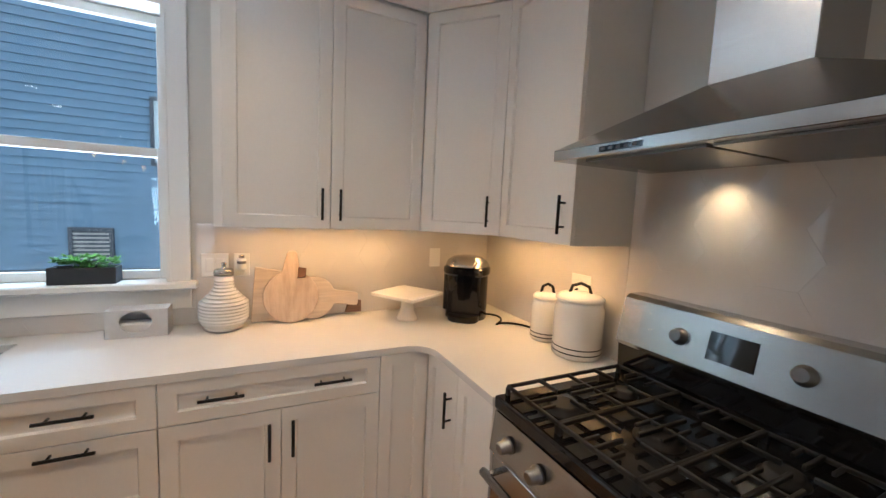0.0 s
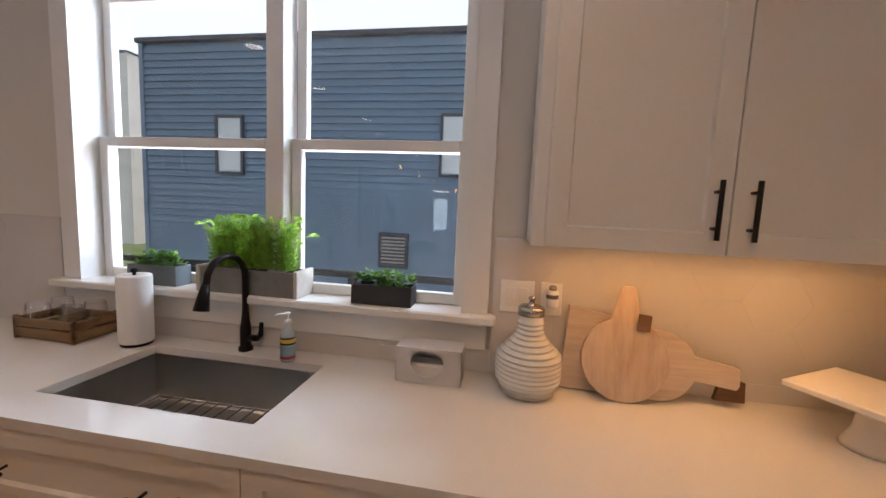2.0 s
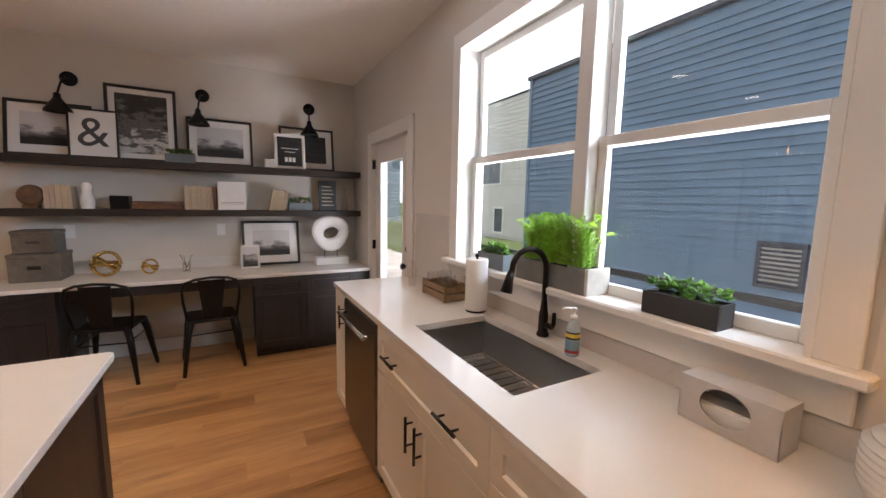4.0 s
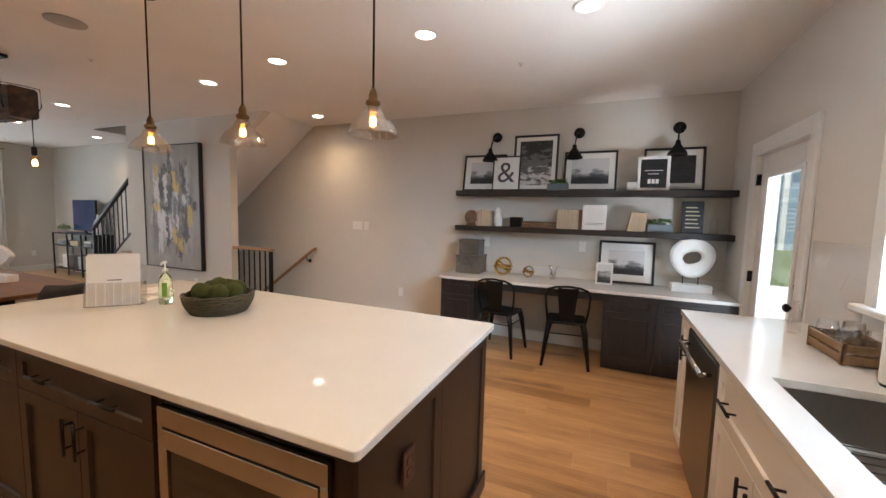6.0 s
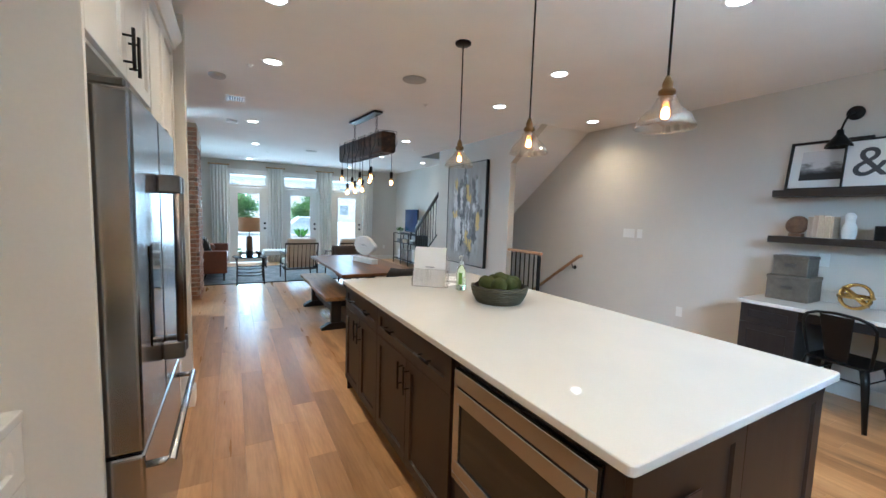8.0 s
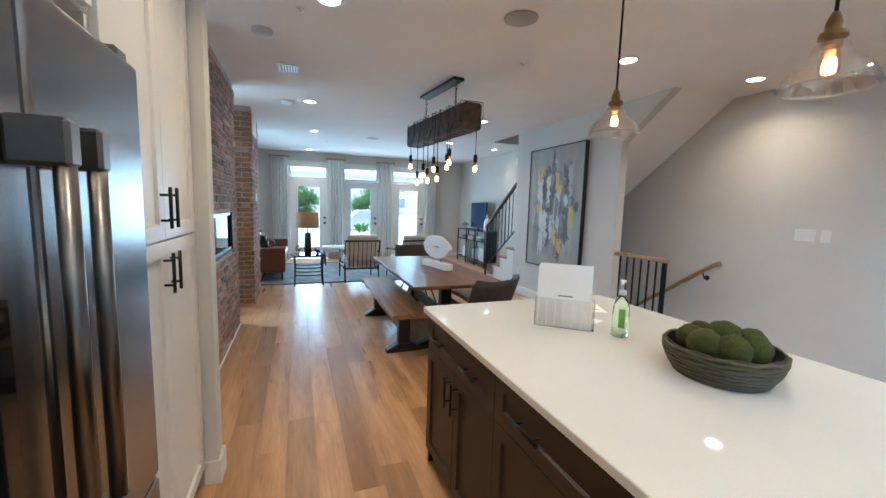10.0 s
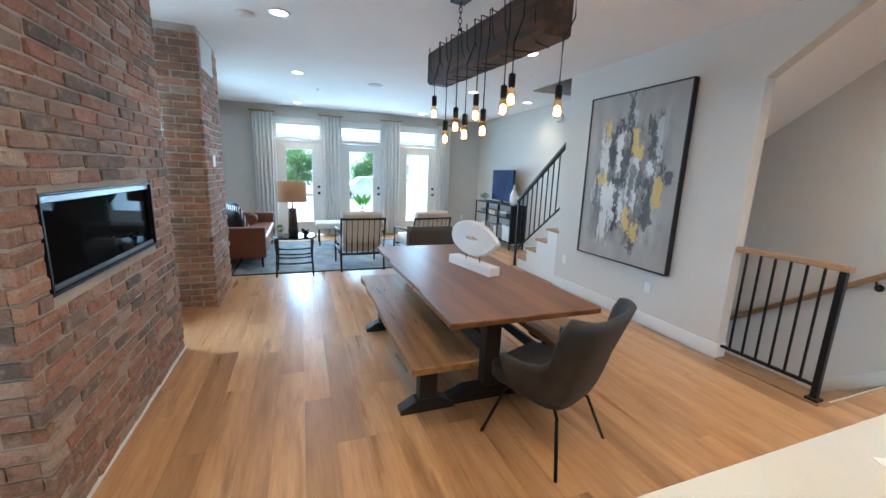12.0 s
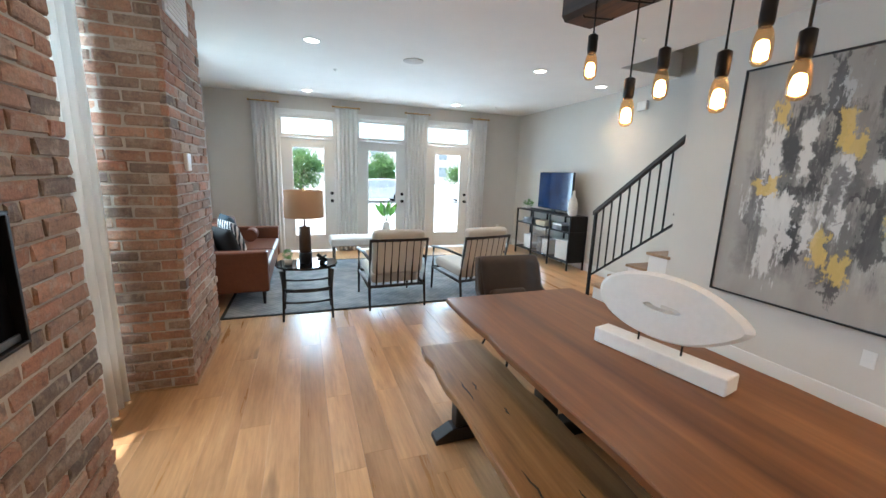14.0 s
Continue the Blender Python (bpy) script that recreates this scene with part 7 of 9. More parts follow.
t = thing("ceramic_bottle", "ribbed white ceramic dispenser with steel lid", "dispenser", (1.442, 3.0, CT1))
bm = B()
prof = [(0.07, 0.001), (0.09, 0.012)]
for i in range(15):
    f_ = i / 14
    zz = 0.015 + f_ * 0.214
    rr = 0.104 + 0.004 * math.sin(f_ * 5) if f_ < 0.5 else 0.106 - 0.063 * math.sin(min(1, (f_ - 0.5) / 0.42) * 1.57) ** 1.2
    rr = min(rr, 0.088 + 0.02 * min(1, f_ / 0.12))
    prof += [(rr - 0.006, zz), (rr - 0.006, zz + 0.003), (rr, zz + 0.006), (rr, zz + 0.012)]
prof += [(0.040, 0.242), (0.040, 0.262)]
lathe(bm, prof, 1.442, 3.0, CT1, 32)
part("body", bm, CERAMIC, t)
bm = B()
lathe(bm, [(0.043, 0.262), (0.043, 0.285), (0.036, 0.292), (0.01, 0.294), (0.008, 0.31), (0.013, 0.318), (0.004, 0.324)], 1.442, 3.0, CT1, 24)
part("lid", bm, STEEL, t)


def leaned_board(name, label, outline, thick, foot_y, lean_, mat, zbase=CT1):
    bm = B()
    prism(bm, outline, 1, -thick, 0, 0.002)
    bmesh.ops.transform(bm, matrix=Matrix.Translation((0, foot_y, zbase + 0.001)) @ Matrix.Rotation(-lean_, 4, "X"), verts=bm.verts)
    return solid(name, bm, mat, label, "cutting board", "cutting boards", origin=(sum(p[0] for p in outline) / len(outline), foot_y, zbase))
leaned_board("cutting_board", "square bleached wooden cutting board", [(1.555, 0), (1.80, 0), (1.80, 0.24), (1.575, 0.285)], 0.014, 3.07, 0.12, BOARDPALE)
leaned_board("board_tag", "small brown leather tag on a board", [(1.775, 0.235), (1.815, 0.235), (1.82, 0.285), (1.78, 0.29)], 0.004, 2.985, 0.16, BOARDDARK)
rb = [p for p in arc(1.745, 0.135, 0.135, -250, 70, 26)]
rb = [(x, y) for x, y in rb] + [(1.775, 0.36), (1.765, 0.372), (1.735, 0.372), (1.725, 0.36)]
leaned_board("cutting_board", "round bleached wooden board with a handle", rb, 0.014, 3.005, 0.16, BOARD)
leaned_board("cutting_board", "round wooden paddle board on its side", arc(1.86, 0.115, 0.115, 20, 340, 24) + [(2.09, 0.06), (2.10, 0.075), (2.10, 0.125), (2.08, 0.135), (2.02, 0.145)], 0.013, 3.045, 0.14, BOARDPALE)
leaned_board("board_handle_block", "dark wooden board handle end", [(2.03, 0.02), (2.12, 0.02), (2.12, 0.085), (2.05, 0.09)], 0.02, 3.06, 0.12, BOARDDARK)
t = thing("cake_stand", "square white cake stand on a pedestal", "cake stand", (2.345, 2.90, CT1))
bm = B()
lathe(bm, [(0.062, 0.001), (0.058, 0.012), (0.04, 0.05), (0.035, 0.09), (0.045, 0.125), (0.06, 0.135)], 2.345, 2.90, CT1, 24)
part("pedestal", bm, CERAMIC, t)
bm = B()
box(bm, -0.145, 0.145, -0.145, 0.145, 0.135, 0.155, 0.004, Matrix.Translation((2.345, 2.90, CT1)) @ Matrix.Rotation(radians(32), 4, "Z"))
part("plate", bm, CERAMIC, t)

# pod coffee maker
t = thing("coffee_maker", "black and silver pod coffee maker", "coffee maker", (2.66, 2.83, CT1))
mk = Matrix.Translation((2.68, 2.83, CT1)) @ Matrix.Diagonal((1.04, 1.04, 1.04, 1)) @ Matrix.Rotation(radians(-38), 4, "Z")
bm = B()
def oval(w, d, n=28):
    return [(w * math.copysign(abs(math.cos(a)) ** 0.75, math.cos(a)), d * math.copysign(abs(math.sin(a)) ** 0.75, math.sin(a))) for a in [2 * math.pi * i / n for i in range(n)]]
prism(bm, [(x, y + 0.03) for x, y in oval(0.115, 0.10)], 2, 0.001, 0.25, 0.004)
bmesh.ops.transform(bm, matrix=mk, verts=bm.verts)
part("body", bm, BLACKGLOSS, t)
bm = B()
prism(bm, [(x, y - 0.055) for x, y in oval(0.085, 0.075)], 2, 0.001, 0.035, 0.004)
bmesh.ops.transform(bm, matrix=mk, verts=bm.verts)
part("drip_tray", bm, BLACK, t)
bm = B()
prism(bm, oval(0.128, 0.135), 2, 0.25, 0.30, 0.012)
bmesh.ops.transform(bm, matrix=mk, verts=bm.verts)
part("head", bm, BLACKGLOSS, t)
bm = B()
lathe(bm, [(0.122, 0.30), (0.11, 0.325), (0.08, 0.345), (0.04, 0.352), (0.001, 0.353)], 0, 0, 0, 28, mk @ Matrix.Diagonal((1, 1.05, 1, 1)), cap=False)
part("lid", bm, STEEL, t, "silver domed lid")
bm = B()
tube(bm, [mk @ Vector(q) for q in ((-0.06, -0.10, 0.325), (-0.045, -0.135, 0.31), (0.045, -0.135, 0.31), (0.06, -0.10, 0.325))], 0.012, 10)
part("handle", bm, STEEL, t)
bm = B()
prism(bm, [(x - 0.085, y + 0.045) for x, y in oval(0.05, 0.075)], 2, 0.04, 0.248, 0.003)
bmesh.ops.transform(bm, matrix=mk, verts=bm.verts)
part("water_tank", bm, BLACKGLOSS, t)
bm = B()
pts = []
for i in range(26):
    f_ = i / 25
    pts.append((2.76 + 0.13 * f_ + 0.05 * math.sin(f_ * 9), 2.80 - 0.30 * f_ + 0.05 * math.cos(f_ * 9), CT1 + 0.006 + 0.02 * max(0, math.sin(f_ * 6.5))))
pts += [(2.93, 2.38, CT1 + 0.12), (2.955, 2.28, CT1 + 0.25), (2.968, 2.262, CT1 + 0.275)]
tube(bm, pts, 0.006, 8)
part("cord", bm, BLACK, t, "black power cord")


def canister(x, y, r, h, label):
    t = thing("canister", label, "canister", (x, y, CT1), "canisters")
    bm = B()
    lathe(bm, [(r * 0.9, 0.001), (r, 0.012), (r, h * 0.86), (r * 0.93, h * 0.93), (r * 0.93, h)], x, y, CT1, 36)
    body = part("body", bm, CERAMIC, t)
    for lo in (h * 0.10, h * 0.19):
        bm = B()
        lathe(bm, [(r + 0.0008, lo), (r + 0.0008, lo + 0.005)], x, y, CT1, 36, cap=False)
        part("stripe", bm, BLACK, body, "thin black stripe")
    bm = B()
    lathe(bm, [(r * 0.97, h + 0.001), (r * 0.98, h + 0.012), (r * 0.8, h + 0.026), (r * 0.3, h + 0.034), (0.001, h + 0.035)], x, y, CT1, 36, cap=False)
    part("lid", bm, CERAMIC, t)
    bm = B()
    k = r * 0.42
    tube(bm, [(x - 0.7 * k, y + 0.7 * k, CT1 + h + 0.03), (x - 0.55 * k, y + 0.55 * k, CT1 + h + 0.06), (x, y, CT1 + h + 0.074), (x + 0.55 * k, y - 0.55 * k, CT1 + h + 0.06), (x + 0.7 * k, y - 0.7 * k, CT1 + h + 0.03)], 0.0075, 8)
    part("handle", bm, BLACK, t, "black loop handle")
canister(2.885, 2.375, 0.072, 0.205, "small white ceramic canister with black stripes")
canister(2.878, 2.155, 0.106, 0.25, "large white ceramic canister with black stripes")

# ---- island things ----
t = thing("paper_sheet", "white printed sheet lying on the island", "paper", (0.19, -0.88, CT1))
mp_ = Matrix.Translation((0.17, -0.875, CT1)) @ Matrix.Rotation(radians(-24), 4, "Z")
bm = B()
box(bm, -0.14, 0.14, -0.105, 0.105, 0.001, 0.0024, 0.0, mp_)
part("sheet", bm, PAPER, t)
for k in range(3):
    bm = B()
    box(bm, -0.11, 0.06 + 0.02 * k, -0.06 + k * 0.05, -0.052 + k * 0.05, 0.0024, 0.0028, 0.0, mp_)
    part("printed_bar", bm, CARD, t)

t = thing("moss_bowl", "woven dark bowl filled with green moss balls", "bowl", (0.30, 0.02, CT1))
BASKET = surface("woven_bowl", (0.095, 0.083, 0.048), 0.7, vary=0.3, grain=70, bump=0.4)
bm = B()
prof = [(0.118, 0.001)]
for i in range(9):
    f_ = i / 8
    rr = 0.130 + 0.034 * math.sin(f_ * 1.7)
    prof += [(rr, 0.004 + f_ * 0.095), (rr + 0.009, 0.008 + f_ * 0.095), (rr + 0.009, 0.011 + f_ * 0.095), (rr, 0.0145 + f_ * 0.095)]
prof += [(0.165, 0.107), (0.11, 0.03)]
lathe(bm, prof, 0.30, 0.02, CT1, 40)
for v in bm.verts:
    a = math.atan2(v.co.y - 0.02, v.co.x - 0.30)
    v.co.z += 0.004 * math.sin(a * 9) * min(1, (v.co.z - CT1) / 0.05)
part("bowl", bm, SHELFWOOD, t)
for k in range(8):
    f_ = k / 7
    bm = B()
    rr = 0.140 + 0.037 * math.sin(f_ * 1.6)
    tube(bm, [(0.30 + rr * math.cos(q * math.pi / 18), 0.02 + rr * math.sin(q * math.pi / 18), CT1 + 0.008 + f_ * 0.094 + 0.004 * f_ * math.sin(q * math.pi / 2 + k * 2.1)) for q in range(36)], 0.0065, 8, closed=True)
    part("woven_ring", bm, BASKET, t)
random.seed(3)
for k in range(9):
    a = k * 0.9
    rr = 0.092 if k else 0.0
    r_ = random.uniform(0.046, 0.056)
    cpt = Vector((0.30 + rr * math.cos(a), 0.02 + rr * math.sin(a), CT1 + (0.118 if k else 0.145)))
    bm = B()
    bmesh.ops.create_icosphere(bm, subdivisions=3, radius=r_)
    for v in bm.verts:
        n_ = noise.noise(v.co * 60 + cpt * 10) * 0.006
        v.co = cpt + v.co * (1 + n_ / r_)
    for f2 in bm.faces:
        f2.smooth = True
    part("moss_ball", bm, MOSS, t)

t = thing("brochure_holder", "clear stand holding white brochures", "brochure holder", (0.50, -0.58, CT1))
mb = Matrix.Translation((0.50, -0.575, CT1)) @ Matrix.Rotation(radians(-41 + 180), 4, "Z") @ Matrix.Rotation(radians(-8), 4, "X") @ Matrix.Diagonal((1.12, 1.0, 1.10, 1.0))
bm = B()
box(bm, -0.12, 0.12, -0.045, -0.042, 0.002, 0.125, 0, mb)
box(bm, -0.12, 0.12, -0.042, 0.045, 0.002, 0.005, 0, mb)
box(bm, -0.12, 0.12, 0.045, 0.048, 0.002, 0.22, 0, mb)
for s_ in (-0.12, 0.117):
    box(bm, s_, s_ + 0.003, -0.042, 0.045, 0.005, 0.125, 0, mb)
stand = part("stand", bm, PENDGLASS, t)
stand.visible_shadow = False
for k in range(7):
    bm = B()
    x = -0.105 + k * 0.035
    box(bm, x - 0.0012, x + 0.0012, -0.0465, -0.0452, 0.008, 0.118, 0, mb)
    part("rib", bm, PAPER, stand, "pale moulded rib")
for k in range(3):
    bm = B()
    o_ = k * 0.005
    box(bm, -0.108 - 0.004 * k, 0.105 - 0.004 * k, -0.03 + o_, -0.028 + o_, 0.006, 0.275 - 0.006 * (k % 3), 0, mb)
    part("brochure", bm, PAPER, t)
bm = B()
box(bm, -0.03, 0.03, -0.0315, -0.0302, 0.135, 0.141, 0, mb)
part("printed_bar", bm, CARD, t)
t = thing("hand_soap", "green pump soap bottle with white top", "soap bottle", (0.335, -0.395, CT1))
bm = B()
lathe(bm, [(0.032, 0.001), (0.038, 0.010), (0.037, 0.06), (0.034, 0.135), (0.026, 0.168), (0.015, 0.182), (0.014, 0.192)], 0.335, -0.395, CT1, 28)
part("bottle", bm, GREEN, t)
LABELGREEN = surface("label_green", (0.16, 0.36, 0.04), 0.4, vary=0.1)
bm = B()
box(bm, -0.013, 0.013, 0.0378, 0.0390, 0.05, 0.135, 0.0, Matrix.Translation((0.335, -0.395, CT1)) @ Matrix.Rotation(radians(-40), 4, "Z"))
part("label_band", bm, LABELGREEN, t)
bm = B()
lathe(bm, [(0.016, 0.192), (0.016, 0.212), (0.005, 0.214), (0.005, 0.243), (0.012, 0.245), (0.012, 0.258)], 0.335, -0.395, CT1, 16)
tube(bm, [(0.335, -0.395, CT1 + 0.252), (0.368, -0.368, CT1 + 0.252), (0.376, -0.361, CT1 + 0.243)], 0.006, 8)
part("pump", bm, PLASTIC, t)
bm = B()
box(bm, 0.0, 0.16, 0.0, 0.21, CT1 + 0.001, CT1 + 0.003, 0, Matrix.Translation((0.30, -0.80, 0)) @ Matrix.Rotation(radians(20), 4, "Z"))
t = solid("leaflet", bm, PAPER, "printed leaflet lying on the island", "leaflet", origin=(0.38, -0.7, CT1))
for k in range(3):
    bm = B()
    box(bm, 0.02, 0.14 - 0.02 * k, 0.03 + k * 0.05, 0.045 + k * 0.05, CT1 + 0.0032, CT1 + 0.0036, 0, Matrix.Translation((0.30, -0.80, 0)) @ Matrix.Rotation(radians(20), 4, "Z"))
    part("printed_bar", bm, LABELRED if k == 0 else CARD, t)

# ---- painting ----
def canvas_mat():
    """Grey abstract canvas with upright white, charcoal and gold strokes."""
    m, nt, b = start("abstract_canvas")
    coord = nt.nodes.new("ShaderNodeTexCoord")
    sep = nt.nodes.new("ShaderNodeSeparateXYZ")
    nt.links.new(coord.outputs["Generated"], sep.inputs[0])
    def wobble(scale, amount, seed):
        mp = nt.nodes.new("ShaderNodeMapping")
        mp.inputs["Location"].default_value = (seed, seed * 2, seed * 3)
        nt.links.new(coord.outputs["Object"], mp.inputs[0])
        nz = nt.nodes.new("ShaderNodeTexNoise")
        nz.inputs["Scale"].default_value, nz.inputs["Detail"].default_value, nz.inputs["Roughness"].default_value = scale, 6, 0.65
        nt.links.new(mp.outputs[0], nz.inputs["Vector"])
        return calc("MULTIPLY", calc("SUBTRACT", nz.outputs[0], 0.5), amount)
    def calc(op, p, q=None):
        node = nt.nodes.new("ShaderNodeMath")
        node.operation = op
        for socket, value in zip(node.inputs, (p, q)):
            if isinstance(value, bpy.types.NodeSocket):
                nt.links.new(value, socket)
            elif value is not None:
                socket.default_value = value
        return node.outputs[0]
    u0 = calc("ADD", sep.outputs[1], wobble(13.0, 0.15, 1.0))
    v0 = calc("ADD", sep.outputs[2], wobble(9.0, 0.17, 4.0))
    dry = tex(nt, 26, 5, (1, 1.0, 0.16), 0.7)
    c = ramp(nt, tex(nt, 3.5, 6, (1, 1, 0.35)), [(0.3, (0.30, 0.275, 0.245)), (0.7, (0.40, 0.375, 0.34))])
    # upright washes of grey in the middle of the canvas
    wash = tex(nt, 4.0, 7, (1, 1.7, 0.35), 0.65)
    inner = calc("MAXIMUM", calc("ABSOLUTE", calc("SUBTRACT", u0, 0.5)), calc("ABSOLUTE", calc("SUBTRACT", v0, 0.5)))
    inside = nt.nodes.new("ShaderNodeMapRange")
    inside.inputs[1].default_value, inside.inputs[2].default_value, inside.inputs[3].default_value, inside.inputs[4].default_value = 0.30, 0.42, 1.0, 0.0
    nt.links.new(inner, inside.inputs[0])
    c = mixed(nt, calc("MULTIPLY", ramp(nt, wash, [(0.47, (0, 0, 0)), (0.56, (0.9,) * 3)]), inside.outputs[0]), c, (0.15, 0.14, 0.13))
    c = mixed(nt, calc("MULTIPLY", ramp(nt, wash, [(0.34, (0.7,) * 3), (0.44, (0, 0, 0))]), inside.outputs[0]), c, (0.56, 0.54, 0.50))
    def stroke(c, cu, cv, hu, hv, colour, strength=0.85):
        d = calc("MAXIMUM", calc("DIVIDE", calc("ABSOLUTE", calc("SUBTRACT", u0, cu)), hu), calc("DIVIDE", calc("ABSOLUTE", calc("SUBTRACT", v0, cv)), hv))
        d = calc("ADD", d, calc("MULTIPLY", calc("SUBTRACT", dry, 0.5), 3.0))
        edge = nt.nodes.new("ShaderNodeMapRange")
        edge.inputs[1].default_value, edge.inputs[2].default_value, edge.inputs[3].default_value, edge.inputs[4].default_value = 0.80, 1.15, strength, 0.0
        nt.links.new(d, edge.inputs[0])
        return mixed(nt, edge.outputs[0], c, colour)
    white, coal, gold, pale = (0.68, 0.66, 0.63), (0.05, 0.048, 0.047), (0.66, 0.47, 0.13), (0.50, 0.50, 0.50)
    strokes = ((0.46, 0.80, 0.13, 0.035, coal), (0.74, 0.72, 0.06, 0.12, coal), (0.66, 0.47, 0.12, 0.022, coal), (0.74, 0.33, 0.045, 0.11, coal), (0.40, 0.28, 0.03, 0.10, coal), (0.49, 0.64, 0.022, 0.13, coal),
                                   (0.28, 0.66, 0.06, 0.05, coal), (0.42, 0.48, 0.14, 0.03, coal), (0.23, 0.58, 0.05, 0.18, white), (0.40, 0.66, 0.035, 0.11, white), (0.30, 0.42, 0.16, 0.055, white),
                                   (0.29, 0.28, 0.045, 0.16, white), (0.50, 0.85, 0.06, 0.06, pale), (0.66, 0.57, 0.12, 0.05, white), (0.57, 0.40, 0.06, 0.10, white), (0.78, 0.74, 0.035, 0.08, pale),
                                   (0.24, 0.80, 0.045, 0.06, gold), (0.55, 0.72, 0.035, 0.08, gold), (0.60, 0.66, 0.05, 0.045, gold), (0.22, 0.50, 0.08, 0.04, gold), (0.83, 0.43, 0.045, 0.09, gold),
                                   (0.55, 0.27, 0.045, 0.065, gold), (0.64, 0.19, 0.06, 0.06, gold))
    for cu, cv, hu, hv, colour in strokes:
        if colour is not gold:
            c = stroke(c, cu, cv, hu, hv, colour)
    random.seed(17)
    for i in range(26):
        u, v = random.gauss(0.5, 0.16), random.gauss(0.53, 0.20)
        colour = random.choice((coal, coal, (0.13, 0.12, 0.115), white, (0.24, 0.22, 0.20)))
        c = stroke(c, u, v, random.uniform(0.010, 0.032), random.uniform(0.03, 0.13), colour)
    for cu, cv, hu, hv, colour in strokes:
        if colour is gold:
            c = stroke(c, cu, cv, hu * 0.82, hv * 0.86, colour)
    nt.links.new(c, b.inputs["Base Color"])
    b.inputs["Roughness"].default_value = 0.6
    bumped(nt, b, tex(nt, 40, 5, (1, 1, 0.3)), 0.3, 0.003)
    return m


pt = thing("painting", "large abstract grey, white and gold painting in a dark frame", "painting", (PX, -3.92, 0.585))
PY0, PY1, PZ0, PZ1 = -4.56, -3.28, 0.588, 2.405
bm = B()
box(bm, PX + 0.003, PX + 0.05, PY0 + 0.014, PY1 - 0.014, PZ0 + 0.014, PZ1 - 0.014)
part("canvas", bm, canvas_mat(), pt)
for a, b_, lo, hi in ((PY0, PY0 + 0.012, PZ0, PZ1), (PY1 - 0.012, PY1, PZ0, PZ1), (PY0 + 0.012, PY1 - 0.012, PZ0, PZ0 + 0.012), (PY0 + 0.012, PY1 - 0.012, PZ1 - 0.012, PZ1)):
    bm = B()
    box(bm, PX + 0.002, PX + 0.062, a, b_, lo, hi, 0.001)
    part("frame_bar", bm, FR, pt)

# ---- dining chairs ----
def dining_chair(label, mat):
    """A curved shell chair with arms on thin metal legs; it looks along -y from the origin."""
    c = thing("dining_chair", label, "chair", (0, 0, 0), "dining chairs")
    bm = B()
    n, rows = 25, 9
    outer, inner = [], []
    def shell(i, j, off):
        a = math.pi * (i / (n - 1)) * 1.20 - math.pi * 0.10
        f_ = j / (rows - 1)
        back = max(0.0, math.sin(a))
        g_ = min(1.0, max(0.0, (back - 0.27) / 0.28))
        top = 0.615 + 0.245 * g_ * g_ * (3 - 2 * g_)
        top -= 0.014 * max(0.0, (back - 0.74) / 0.26)
        if back < 0.35:
            top -= 0.05 * (0.35 - back) / 0.35
        z = 0.33 + (top - 0.33) * f_
        rx = 0.215 + 0.095 * f_ ** 0.6 - off
        ry = 0.185 + (0.07 + 0.07 * back) * f_ ** 0.8 - off
        ca, sa = math.cos(a), math.sin(a)
        return Vector((rx * math.copysign(abs(ca) ** 0.46, ca), 0.02 + ry * math.copysign(abs(sa) ** 0.5, sa) + 0.06 * back * max(0.0, f_ - 0.5), z))
    for i in range(n):
        outer.append([bm.verts.new(shell(i, j, 0)) for j in range(rows)])
        inner.append([bm.verts.new(shell(i, j, 0.032)) for j in range(rows)])
    for i in range(n - 1):
        for j in range(rows - 1):
            bm.faces.new((outer[i][j], outer[i + 1][j], outer[i + 1][j + 1], outer[i][j + 1])).smooth = True
            bm.faces.new((inner[i][j], inner[i][j + 1], inner[i + 1][j + 1], inner[i + 1][j])).smooth = True
        bm.faces.new((outer[i][-1], outer[i + 1][-1], inner[i + 1][-1], inner[i][-1])).smooth = True
        bm.faces.new((outer[i][0], inner[i][0], inner[i + 1][0], outer[i + 1][0])).smooth = True
    for e_ in (0, n - 1):
        for j in range(rows - 1):
            bm.faces.new((outer[e_][j], outer[e_][j + 1], inner[e_][j + 1], inner[e_][j]))
    part("shell", bm, mat, c, "soft curved back and arms")
    bm = B()
    prism(bm, arc(0.13, 0.10, 0.11, 0, 90, 4) + arc(-0.13, 0.10, 0.11, 90, 180, 4) + arc(-0.16, -0.20, 0.06, 180, 270, 4) + arc(0.16, -0.20, 0.06, 270, 360, 4), 2, 0.33, 0.455, 0.025)
    part("seat", bm, mat, c)
    bm = B()
    box(bm, -0.16, 0.16, 0.03, 0.09, 0.46, 0.62, 0.03, Matrix.Translation((0, 0.06, 0)) @ Matrix.Rotation(radians(-8), 4, "X"), seg=3)
    part("back_cushion", bm, mat, c)
    for sx in (-1, 1):
        for sy in (-1, 1):
            bm = B()
            tube(bm, [(sx * 0.06, sy * 0.06, 0.325), (sx * 0.16, sy * 0.17, 0.27), (sx * 0.255, sy * 0.25 + 0.0, 0.0)], 0.0095, 8)
            part("leg", bm, BLACK, c)
    return c


dc = dining_chair("charcoal leather dining armchair on black legs", GREYLEATHER)
place(dc, 0.12, -2.33, 0, 22)
dc2 = dining_chair("dark brown leather dining chair at the table", surface("brown_leather", (0.055, 0.035, 0.026), 0.5, vary=0.2, grain=20, bump=0.15))
place(dc2, -0.02, -4.71, 0, 179)

